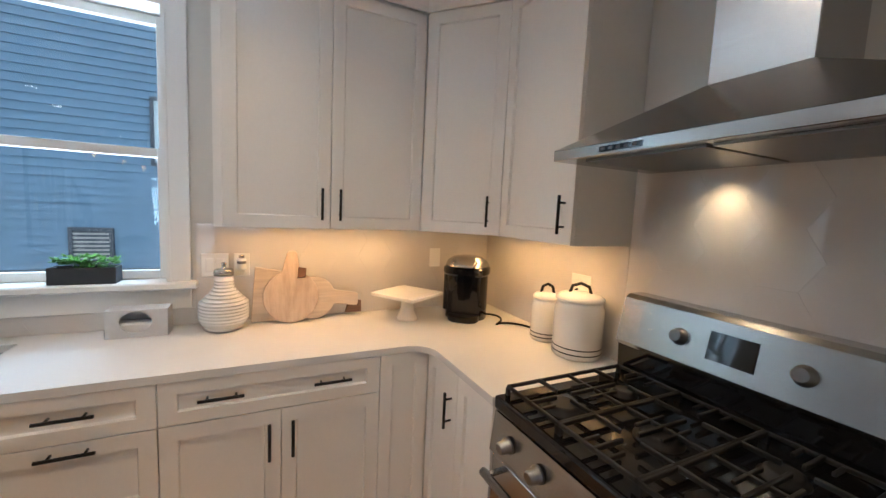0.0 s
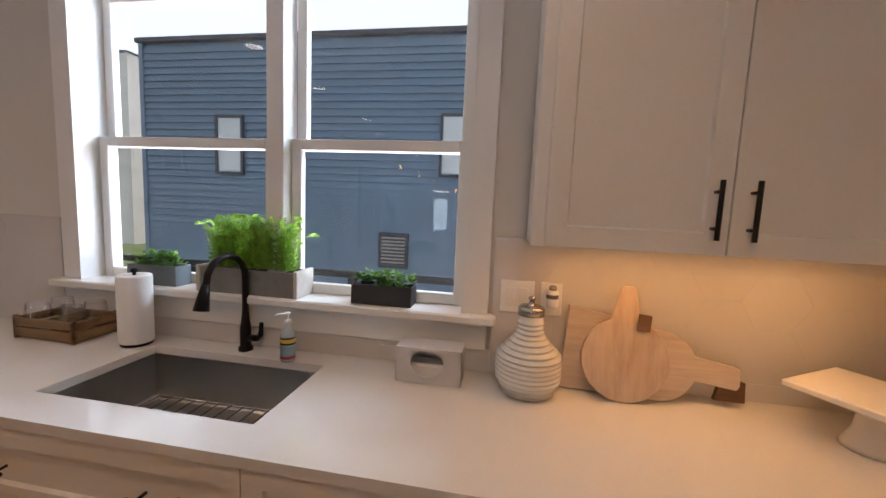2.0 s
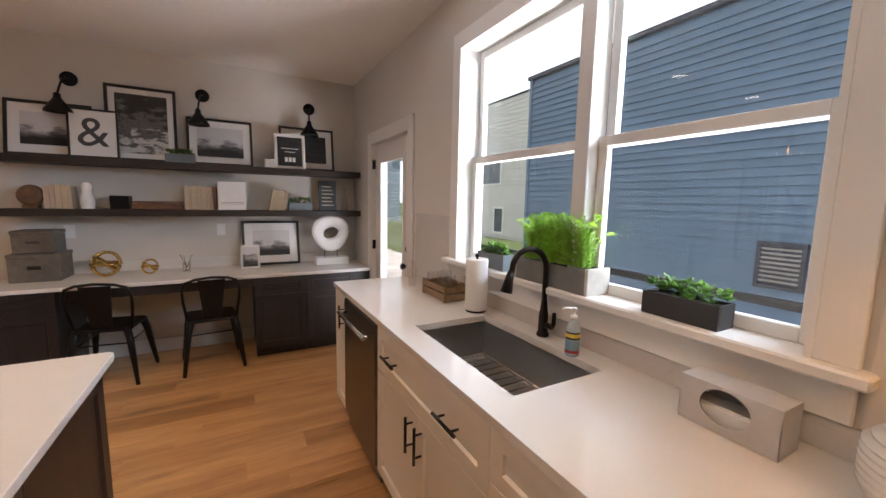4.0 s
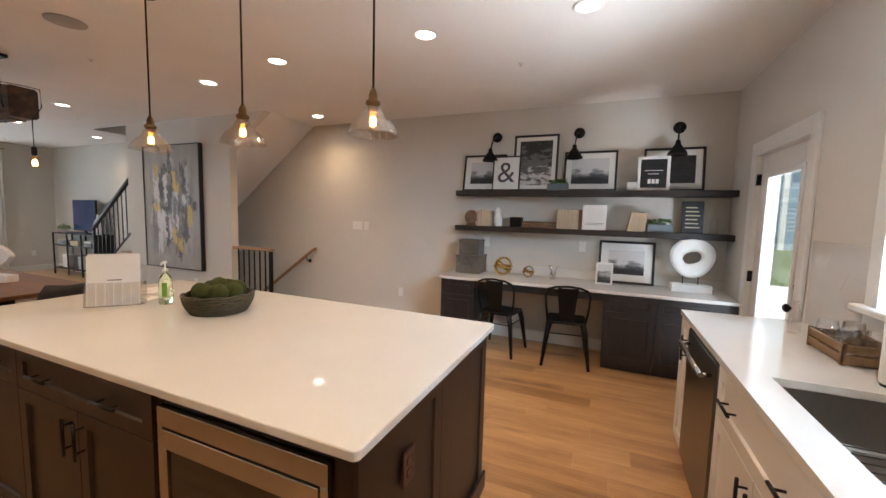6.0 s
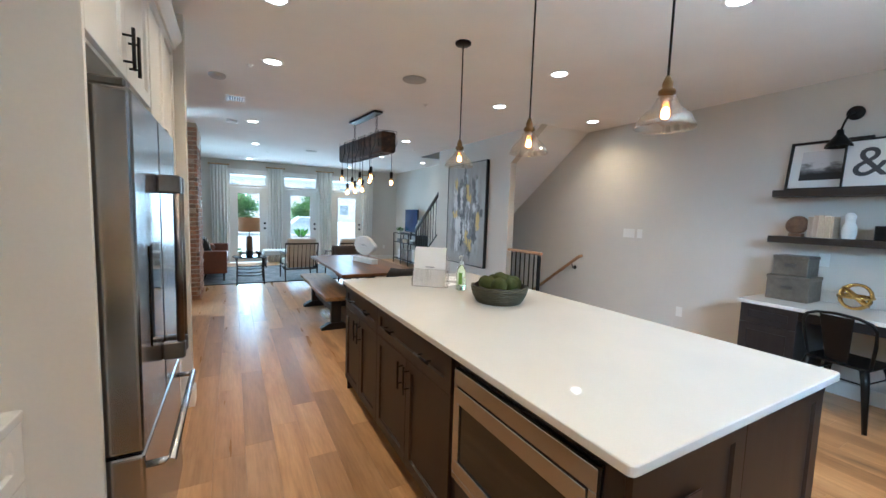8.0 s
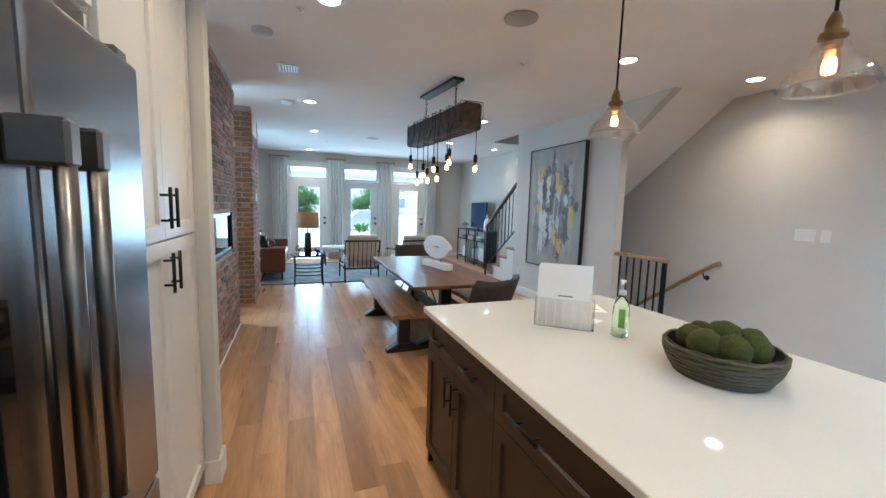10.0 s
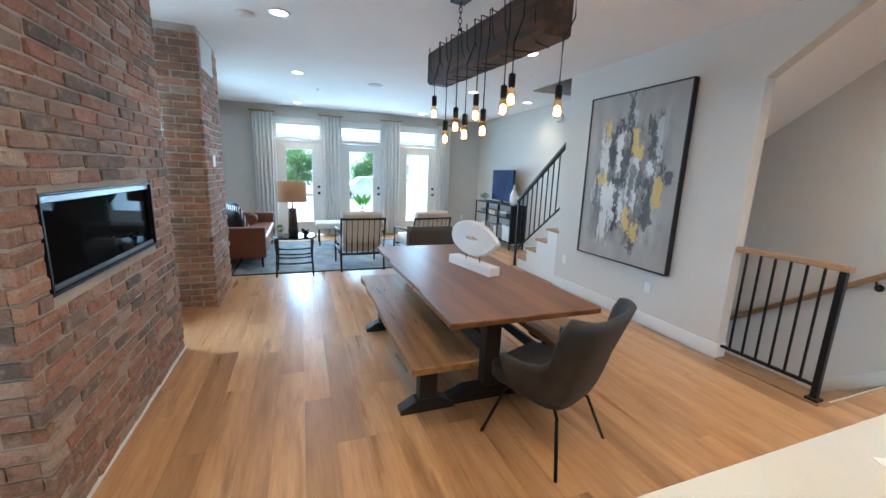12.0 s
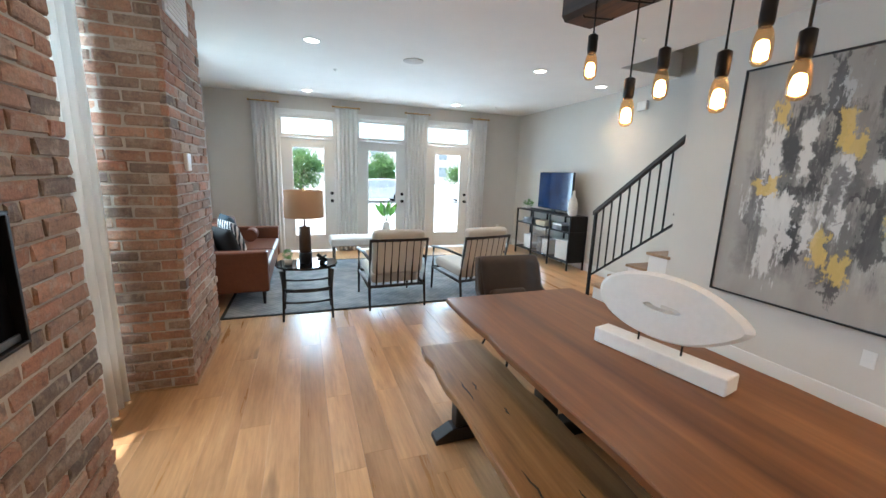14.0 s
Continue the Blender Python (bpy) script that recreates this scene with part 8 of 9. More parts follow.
# oval sculpture on the table
TZ = 0.751
t = thing("oval_sculpture", "white carved oval sculpture on a long block", "sculpture", (0.14, -3.37, TZ))
ms = Matrix.Translation((0.14, -3.37, TZ)) @ Matrix.Rotation(radians(102), 4, "Z")
bm = B()
box(bm, -0.275, 0.275, -0.05, 0.05, 0.001, 0.07, 0.004, ms)
part("base", bm, PLASTER, t)
for u in (-0.09, 0.09):
    bm = B()
    tube(bm, [ms @ Vector((u, 0, 0.07)), ms @ Vector((u, 0, 0.14))], 0.004, 6)
    part("rod", bm, BLACK, t)
bm = B()
N = 40
rings = []
for i in range(N):
    a = 2 * math.pi * i / N
    ro = 1 + 0.02 * math.sin(3 * a + 1)
    ring = []
    for k, d_ in ((0.30, -0.024), (0.30, 0.024), (0.42, 0.026), (0.93, 0.024), (1.0, 0.008), (1.0, -0.008), (0.93, -0.024)):
        rx, rz_ = (0.305 * k * ro, 0.138 * k * ro * (1 - 0.42 * max(0.0, math.cos(a)) ** 3)) if k > 0.35 else (0.078, 0.016)
        ring.append(bm.verts.new(ms @ Vector((rx * math.cos(a), d_, 0.245 + rz_ * math.sin(a)))))
    rings.append(ring)
for i in range(N):
    a_, b_ = rings[i], rings[(i + 1) % N]
    for k in range(7):
        bm.faces.new((a_[k], a_[(k + 1) % 7], b_[(k + 1) % 7], b_[k]))
part("oval", bm, PLASTER, t)

# ---- curtains ----
def curtain(name, label, axis, at, a0, a1, z0, z1, waves, depth, seed, gather=0.0):
    bm = B()
    random.seed(seed)
    n, rows = waves * 10, 8
    ph = [random.uniform(-0.5, 0.5) for _ in range(waves + 1)]
    grid = []
    for i in range(n + 1):
        u = i / n
        col_ = []
        for j in range(rows + 1):
            v_ = j / rows
            amp = depth * (0.55 + 0.45 * (1 - v_)) * (1 + 0.25 * ph[int(u * waves)])
            off = amp * math.sin(u * waves * 2 * math.pi + 0.4 * ph[int(u * waves)] * (1 - v_))
            a = a0 + (a1 - a0) * u + 0.008 * math.sin(v_ * 5 + u * 9)
            p = (at + off, a, z0 + (z1 - z0) * v_) if axis == 0 else (a, at + off, z0 + (z1 - z0) * v_)
            col_.append(bm.verts.new(p))
        grid.append(col_)
    for i in range(n):
        for j in range(rows):
            bm.faces.new((grid[i][j], grid[i + 1][j], grid[i + 1][j + 1], grid[i][j + 1])).smooth = True
    org = (at, (a0 + a1) / 2, z0) if axis == 0 else ((a0 + a1) / 2, at, z0)
    ob = solid(name, bm, CURTAIN, label, "curtain", "curtains", origin=org)
    s_ = ob.modifiers.new("cloth", "SOLIDIFY")
    s_.thickness = 0.003
    return ob


RODY = YS + 0.085
for k, (a, b_) in enumerate(((1.93, 2.30), (0.57, 0.95), (-0.77, -0.37), (-2.03, -1.73))):
    curtain("curtain", "floor-length off-white curtain in soft folds", 1, RODY, a, b_, 0.02, 2.59, 5, 0.035, 20 + k)
def curtain_rod(x0, x1):
    t = thing("curtain_rod", "short slim brass curtain rod", "curtain rod", ((x0 + x1) / 2, RODY, 2.615), "curtain rods")
    bm = B()
    tube(bm, [(x0, RODY, 2.615), (x1, RODY, 2.615)], 0.010, 12)
    part("rod", bm, GOLD, t)
    for x in (x0 - 0.012, x1 + 0.012):
        bm = B()
        lathe(bm, [(0.010, -0.014), (0.017, -0.008), (0.017, 0.008), (0.010, 0.014)], n=14, m=Matrix.Translation((x, RODY, 2.615)) @ Matrix.Rotation(radians(90), 4, "Y"))
        part("finial", bm, GOLD, t)
    bm = B()
    x = (x0 + x1) / 2
    tube(bm, [(x, YS + 0.002, 2.635), (x, RODY, 2.635), (x, RODY, 2.615)], 0.007, 8)
    part("bracket", bm, GOLD, t)


for x0, x1 in ((1.90, 2.33), (0.54, 0.98), (-0.80, -0.34), (-2.06, -1.70)):
    curtain_rod(x0, x1)
# side windows: long panels beside the brickwork
curtain("curtain", "off-white side curtain beside the brick column", 0, 2.66, -5.11, -4.62, 0.02, 2.60, 5, 0.045, 31)
curtain("curtain", "off-white side curtain beside the wing wall", 0, 2.80, -2.20, -1.50, 0.02, 2.60, 5, 0.045, 32)
curtain("curtain", "off-white side curtain behind the sofa", 0, 2.86, -6.60, -6.12, 0.02, 2.60, 5, 0.04, 33)
curtain("curtain", "off-white side curtain behind the sofa", 0, 2.86, -8.3, -7.85, 0.02, 2.60, 5, 0.04, 34)

# ---- living room ----
def rug_mat():
    m, nt, b = start("grey_rug")
    coord = nt.nodes.new("ShaderNodeTexCoord")
    ck = nt.nodes.new("ShaderNodeTexChecker")
    ck.inputs["Scale"].default_value = 26
    nt.links.new(coord.outputs["Object"], ck.inputs["Vector"])
    fine = tex(nt, 160, 4)
    blot = tex(nt, 5, 4)
    c = mixed(nt, ramp(nt, blot, [(0.4, (0.15,) * 3), (0.65, (0.85,) * 3)]), (0.20, 0.22, 0.24), (0.40, 0.41, 0.41))
    c = mixed(nt, 0.35, c, ck.outputs["Color"], "MULTIPLY")
    c = mixed(nt, 0.5, c, ramp(nt, fine, [(0.3, (0.6,) * 3), (0.7, (1,) * 3)]), "MULTIPLY")
    ck.inputs["Color1"].default_value, ck.inputs["Color2"].default_value = (1, 1, 1, 1), (0.45, 0.47, 0.5, 1)
    nt.links.new(c, b.inputs["Base Color"])
    b.inputs["Roughness"].default_value = 0.98
    bumped(nt, b, fine, 0.6, 0.004)
    return m
t = thing("rug", "grey patterned rug with a dark border", "rug", (0.7, -7.7, 0))
bm = B()
box(bm, -0.93, 2.33, -8.87, -6.43, 0.001, 0.010, 0.002)
part("mat", bm, rug_mat(), t)
for a, b_, c_, d_ in ((-0.96, 2.36, -6.43, -6.40), (-0.96, 2.36, -8.90, -8.87), (-0.96, -0.93, -8.87, -6.43), (2.33, 2.36, -8.87, -6.43)):
    bm = B()
    box(bm, a, b_, c_, d_, 0.001, 0.012, 0.001)
    part("border", bm, BLACKCLOTH, t)

sf = thing("sofa", "cognac leather sofa on dark legs", "sofa", (2.42, -7.78, 0))
def soft(bm, x0, x1, y0, y1, z0, z1, r=0.04):
    return box(bm, x0, x1, y0, y1, z0, z1, r, seg=4)
for y0, y1 in ((-6.86, -6.72), (-8.84, -8.70)):
    bm = B()
    soft(bm, 1.92, 2.82, y0, y1, 0.17, 0.62, 0.02)
    part("arm", bm, LEATHER, sf)
bm = B()
soft(bm, 1.94, 2.82, -8.698, -6.862, 0.17, 0.30, 0.015)
part("seat_frame", bm, LEATHER, sf)
for y0, y1 in ((-7.77, -6.87), (-8.69, -7.78)):
    bm = B()
    soft(bm, 1.92, 2.60, y0, y1, 0.302, 0.45)
    part("seat_cushion", bm, LEATHER, sf)
    bm = B()
    soft(bm, 2.50, 2.68, y0, y1, 0.45, 0.80, 0.05)
    part("back_cushion", bm, LEATHER, sf)
bm = B()
soft(bm, 2.69, 2.82, -8.70, -6.86, 0.30, 0.76, 0.02)
part("backrest", bm, LEATHER, sf)
for x in (1.98, 2.76):
    for y in (-6.80, -8.76):
        bm = B()
        tube(bm, [(x, y, 0.17), (x, y, 0.012 if x < 2.36 and y < -6.43 else 0.0)], [0.022, 0.014], 10)
        part("leg", bm, BLACKWOOD, sf)
bm = B()
tube(bm, [(2.28, -8.68, 0.535), (2.28, -8.35, 0.535)], 0.085, 20)
solid("bolster", bm, LEATHER, "round brown leather bolster on the sofa", "cushion", origin=(2.28, -8.5, 0.45))


def stripes_mat():
    m, nt, b = start("patterned_cloth")
    coord = nt.nodes.new("ShaderNodeTexCoord")
    w = nt.nodes.new("ShaderNodeTexWave")
    w.inputs["Scale"].default_value = 9
    w.inputs["Distortion"].default_value = 3.0
    nt.links.new(coord.outputs["Object"], w.inputs["Vector"])
    nt.links.new(ramp(nt, w.outputs[0], [(0.46, (0.02, 0.03, 0.04)), (0.54, (0.65, 0.64, 0.62))]), b.inputs["Base Color"])
    b.inputs["Roughness"].default_value = 0.9
    return m
def cushion(x, y, z, s, yaw, lean_, mat, label):
    bm = B()
    bmesh.ops.create_grid(bm, x_segments=12, y_segments=12, size=0.5)
    vs = list(bm.verts)
    for v in vs:
        u, w = v.co.x * 2, v.co.y * 2
        v.co.z = 0.5 * 0.34 * max(0, (1 - u ** 4) * (1 - w ** 4)) ** 0.6
    g2 = bmesh.ops.duplicate(bm, geom=bm.verts[:] + bm.edges[:] + bm.faces[:])
    for v in [q for q in g2["geom"] if isinstance(q, bmesh.types.BMVert)]:
        v.co.z *= -1
    bmesh.ops.remove_doubles(bm, verts=bm.verts, dist=0.001)
    for f2 in bm.faces:
        f2.smooth = True
    bmesh.ops.transform(bm, matrix=Matrix.Translation((x, y, z + s * 0.47)) @ Matrix.Rotation(yaw, 4, "Z") @ Matrix.Rotation(lean_, 4, "Y") @ Matrix.Rotation(radians(90), 4, "Y") @ Matrix.Diagonal((s, s, s, 1)), verts=bm.verts)
    return solid("cushion", bm, mat, label, "cushion", "cushions on the sofa", origin=(x, y, z))
cushion(2.36, -7.05, 0.455, 0.42, radians(35), radians(18), BLACKCLOTH, "black cushion leaning on the sofa arm")
cushion(2.36, -7.42, 0.455, 0.45, radians(28), radians(18), stripes_mat(), "black and white patterned cushion on the sofa")
cushion(2.43, -7.75, 0.455, 0.48, radians(20), radians(15), surface("slate_cloth", (0.06, 0.09, 0.11), 0.9, vary=0.2, grain=120, bump=0.2), "slate blue cushion on the sofa")

# side table, lamp and small things
t = thing("side_table", "black demilune side table with two stretchers", "side table", (1.52, -6.38, 0))
bm = B()
prism(bm, [(1.80, -6.60), (1.24, -6.60)] + [(1.21, -6.42), (1.24, -6.30), (1.33, -6.20), (1.52, -6.15), (1.71, -6.20), (1.80, -6.30), (1.83, -6.42)], 2, 0.525, 0.55, 0.004)
part("top", bm, BLACKGLOSS, t)
LEGS = ((1.76, -6.20), (1.28, -6.20), (1.76, -6.57), (1.28, -6.57))
for x, y in LEGS:
    bm = B()
    tube(bm, [(x, y, 0.525), (x - (x - 1.52) * 0.06, y, 0.30), (x, y, 0.012 if y < -6.40 else 0.0)], [0.022, 0.014, 0.010], 8)
    part("leg", bm, BLACKWOOD, t)
for zz in (0.20, 0.33):
    for y in (-6.20, -6.57):
        bm = B()
        tube(bm, [(1.29, y, zz), (1.40, y, zz - 0.012), (1.52, y, zz - 0.014), (1.64, y, zz - 0.012), (1.75, y, zz)], [0.014, 0.009, 0.012, 0.009, 0.014], 8)
        part("stretcher", bm, BLACKWOOD, t)
t = thing("table_lamp", "table lamp with tan drum shade and dark base", "table lamp", (1.53, -6.42, 0.55))
bm = B()
lathe(bm, [(0.065, 0.551), (0.065, 0.66), (0.06, 0.665)], 1.53, -6.42, 0, 24)
part("base", bm, BLACKWOOD, t)
bm = B()
lathe(bm, [(0.06, 0.666), (0.055, 0.93), (0.015, 0.935), (0.008, 0.95), (0.008, 1.27)], 1.53, -6.42, 0, 24)
part("column", bm, surface("bronze_column", (0.10, 0.065, 0.045), 0.5, 0.4, vary=0.25, grain=20, bump=0.15), t)
bm = B()
lathe(bm, [(0.195, 1.03), (0.19, 1.30), (0.187, 1.30), (0.192, 1.03)], 1.53, -6.42, 0, 40, cap=False)
part("shade", bm, SHADE, t)
bm = B()
lathe(bm, [(0.01, 1.27), (0.014, 1.30), (0.006, 1.32)], 1.53, -6.42, 0, 12)
part("finial", bm, GOLD, t)
t = thing("potted_plant", "small round plant in a white pot", "plant", (1.70, -6.36, 0.55))
bm = B()
lathe(bm, [(0.035, 0.001), (0.045, 0.06), (0.042, 0.06)], 1.70, -6.36, 0.55, 20)
part("pot", bm, CERAMIC, t)
bm = B()
random.seed(2)
for k in range(260):
    d = Vector((random.gauss(0, 1), random.gauss(0, 1), random.gauss(0, 1))).normalized()
    q = Vector((1.70, -6.36, 0.66)) + d * 0.045 * random.uniform(0.7, 1.0)
    s1 = d.cross(Vector((0.3, 0.2, 1))).normalized()
    bm.faces.new([bm.verts.new(v_) for v_ in (q - s1 * 0.006, q + d * 0.018, q + s1 * 0.006)])
part("foliage", bm, TREELEAF, t, kind="stuff")
bm = B()
random.seed(5)
for k in range(6):
    d = Vector((random.gauss(0, 1), random.gauss(0, 1), random.gauss(0, 0.6))).normalized()
    cpt = Vector((1.37, -6.36, 0.61))
    tube(bm, [cpt - d * 0.06, cpt + d * 0.06], 0.012, 8)
lathe(bm, [(0.03, 0.551), (0.03, 0.56), (0.015, 0.60)], 1.37, -6.36, 0, 12)
solid("knot_ornament", bm, BLACK, "black knot ornament on the side table", "ornament", origin=(1.37, -6.36, 0.55))


def armchair():
    """A spindle-back armchair with pale cushions; it looks along -y from the origin."""
    c = thing("armchair", "dark wooden spindle armchair with cream cushions", "armchair", (0, 0, 0), "armchairs on the rug")
    w = 0.315
    for s in (-1, 1):
        bm = B()
        tube(bm, [(s * w, -0.36, 0.0), (s * w, -0.34, 0.30), (s * w, -0.33, 0.56)], [0.012, 0.018, 0.016], 8)
        part("front_leg", bm, BLACKWOOD, c)
        bm = B()
        tube(bm, [(s * w, 0.36, 0.0), (s * w, 0.32, 0.30), (s * w, 0.37, 0.58), (s * w, 0.42, 0.80)], [0.012, 0.018, 0.016, 0.014], 8)
        part("back_post", bm, BLACKWOOD, c)
        bm = B()
        tube(bm, [(s * w, -0.38, 0.565), (s * w, 0.0, 0.585), (s * w, 0.36, 0.57)], [0.022, 0.024, 0.018], 8, 0.6)
        part("arm", bm, BLACKWOOD, c)
        bm = B()
        tube(bm, [(s * w, -0.34, 0.29), (s * w, 0.32, 0.25)], 0.016, 8)
        part("side_rail", bm, BLACKWOOD, c)
    for y, z in ((-0.34, 0.29), (0.33, 0.26), (0.415, 0.785)):
        bm = B()
        tube(bm, [(-w, y, z), (w, y, z)], 0.018, 8)
        part("rail", bm, BLACKWOOD, c)
    for k in range(7):
        x = -0.24 + k * 0.08
        bm = B()
        tube(bm, [(x, 0.335, 0.265), (x, 0.365, 0.54), (x, 0.412, 0.78)], 0.010, 6)
        part("spindle", bm, BLACKWOOD, c)
    bm = B()
    box(bm, -0.285, 0.285, -0.36, 0.27, 0.29, 0.42, 0.045, Matrix.Rotation(radians(-3), 4, "X"), seg=4)
    part("seat_cushion", bm, LINEN, c, "cream seat cushion")
    bm = B()
    box(bm, -0.285, 0.285, -0.06, 0.06, 0.0, 0.50, 0.045, Matrix.Translation((0, 0.285, 0.40)) @ Matrix.Rotation(radians(-11), 4, "X"), seg=4)
    part("back_cushion", bm, LINEN, c, "cream back cushion")
    return c
ac = armchair()
place(ac, 0.585, -6.64, 0.0115, 2)
copy_thing(ac, pose(-0.42, -6.66, 0.0115, 0, 0, 11))

# white bench with a vase
t = thing("ottoman_bench", "long white upholstered bench", "bench", (0.5, -8.55, 0))
bm = B()
box(bm, -0.15, 1.16, -8.83, -8.33, 0.33, 0.46, 0.04, seg=4)
part("cushion", bm, LINEN, t)
for x in (-0.09, 1.10):
    for y in (-8.77, -8.39):
        bm = B()
        tube(bm, [(x, y, 0.335), (x, y, 0.012)], 0.012, 8)
        part("leg", bm, BLACK, t)
t = thing("leaf_vase", "white vase with broad green leaves", "vase", (0.26, -8.5, 0.46))
bm = B()
lathe(bm, [(0.045, 0.001), (0.062, 0.05), (0.066, 0.13), (0.05, 0.22), (0.042, 0.25)], 0.26, -8.5, 0.46, 24)
part("vase", bm, CERAMIC, t)
random.seed(8)
for k in range(7):
    a = k * 0.9
    lean_ = random.uniform(0.2, 0.55)
    d = Vector((math.cos(a) * math.sin(lean_), math.sin(a) * math.sin(lean_), math.cos(lean_)))
    s1 = d.cross(Vector((math.cos(a + 1.3), math.sin(a + 1.3), 0.2))).normalized()
    n1 = s1.cross(d)
    bm = B()
    p0 = Vector((0.26, -8.5, 0.69))
    tube(bm, [p0, p0 + d * 0.14], 0.003, 6)
    rows_ = []
    for j in range(8):
        f_ = j / 7
        w = 0.045 * math.sin(math.pi * min(1, f_ * 0.92 + 0.06)) + 0.001
        cpt = p0 + d * (0.12 + 0.24 * f_) + n1 * 0.05 * f_ * f_
        rows_.append((bm.verts.new(cpt - s1 * w + n1 * 0.01), bm.verts.new(cpt), bm.verts.new(cpt + s1 * w + n1 * 0.01)))
    for r0, r1 in zip(rows_, rows_[1:]):
        for q in range(2):
            bm.faces.new((r0[q], r0[q + 1], r1[q + 1], r1[q])).smooth = True
    part("leaf", bm, LEAF, t)

# media console, television
KX, KY0, KY1, KZ = -2.49, -8.97, -7.33, 0.90
t = thing("media_console", "black metal and glass media console", "console", (-2.67, -8.15, 0))
for y in (KY0, -8.42, -7.88, KY1):
    for x in (KX - 0.012, XW + 0.04):
        bm = B()
        box(bm, x - 0.012, x + 0.012, y - 0.012, y + 0.012, 0.0, KZ - 0.02)
        part("post", bm, BLACK, t)
for z0, z1 in ((KZ - 0.02, KZ), (0.62, 0.64), (0.13, 0.15)):
    bm = B()
    box(bm, XW + 0.025, KX, KY0 - 0.012, KY1 + 0.012, z0, z1, 0.002)
    part("shelf", bm, BLACK, t)
for y0, y1 in ((-8.40, -7.90),):
    bm = B()
    box(bm, KX - 0.008, KX - 0.004, y0, y1, 0.16, 0.61)
    part("glass_door", bm, PENDGLASS, t)
bm = B()
box(bm, XW + 0.03, KX - 0.03, KY1 - 0.001, KY1 + 0.004, 0.15, KZ - 0.02)
part("side_panel", bm, BLACK, t)
t = thing("television", "flat television with a blue screen", "television", (-2.66, -8.05, KZ))
mt = Matrix.Translation((-2.66, -8.03, KZ)) @ Matrix.Rotation(radians(-6), 4, "Z")
bm = B()
box(bm, -0.02, 0.02, -0.56, 0.56, 0.055, 0.70, 0.004, mt)
part("body", bm, BLACKGLOSS, t)
def screen_mat():
    m, nt, b = start("tv_screen")
    c = ramp(nt, tex(nt, 4, 3), [(0.3, (0.008, 0.015, 0.06)), (0.55, (0.012, 0.05, 0.15)), (0.75, (0.05, 0.07, 0.10))])
    nt.links.new(c, b.inputs["Emission Color"])
    b.inputs["Emission Strength"].default_value = 0.4
    b.inputs["Base Color"].default_value = (0.01, 0.01, 0.012, 1)
    b.inputs["Roughness"].default_value = 0.1
    return m
bm = B()
box(bm, 0.020, 0.0215, -0.55, 0.55, 0.068, 0.69, 0, mt)
part("screen", bm, screen_mat(), t)
bm = B()
box(bm, -0.08, 0.08, -0.22, 0.22, 0.0008, 0.012, 0.002, mt)
box(bm, -0.012, 0.012, -0.05, 0.05, 0.012, 0.06, 0, mt)
part("stand", bm, BLACK, t)
bm = B()
lathe(bm, [(0.05, 0.001), (0.075, 0.03), (0.08, 0.20), (0.05, 0.28), (0.022, 0.33), (0.022, 0.40), (0.03, 0.41)], -2.60, -7.44, KZ, 28)
solid("tall_vase", bm, CERAMIC, "tall white bottle vase beside the television", "vase", origin=(-2.6, -7.44, KZ))
t = thing("potted_plant", "small trailing plant in a white pot", "plant", (-2.62, -8.80, KZ))
bm = B()
lathe(bm, [(0.045, 0.001), (0.055, 0.07), (0.05, 0.07)], -2.62, -8.80, KZ, 18)
part("pot", bm, CERAMIC, t)
bm = B()
random.seed(12)
for k in range(220):
    a = random.uniform(0, 6.28)
    r_ = random.uniform(0, 0.11)
    q = Vector((-2.62 + r_ * math.cos(a), -8.80 + r_ * math.sin(a), KZ + 0.08 + random.uniform(-0.03, 0.10) * (1 - r_ * 4)))
    d = Vector((random.gauss(0, 1), random.gauss(0, 1), random.gauss(0, 1))).normalized() * 0.025
    s1 = d.cross(Vector((0, 0.4, 1))).normalized() * 0.010
    bm.faces.new([bm.verts.new(v_) for v_ in (q, q + d * 0.5 + s1, q + d, q + d * 0.5 - s1)])
part("foliage", bm, LEAF, t, kind="stuff")
random.seed(14)
for y, n_ in ((-8.66, 3), (-8.22, 3), (-7.72, 3)):
    z = 0.64
    for k in range(n_):
        hh = random.uniform(0.025, 0.04)
        w = random.uniform(0.12, 0.16)
        bm = B()
        box(bm, -2.74, -2.53, y - w, y + w, z + 0.0005, z + hh, 0.002)
        solid("book", bm, random.choice((PAPER, PAGES, CARD)), "book lying in a stack on the console", "book", "books on the console", origin=(-2.63, y, z))
        z += hh + 0.001
for y0, y1, h_, mt_ in ((-8.75, -8.52, 0.27, PAPER), (-8.30, -8.16, 0.28, CARD), (-8.14, -7.95, 0.26, PAPER), (-7.74, -7.42, 0.32, LINEN)):
    bm = B()
    box(bm, -2.78, -2.55, y0, y1, 0.1505, 0.15 + h_, 0.004)
    solid("storage_box", bm, mt_, "pale storage box on the console shelf", "box", "boxes on the console", origin=(-2.66, (y0 + y1) / 2, 0.15))

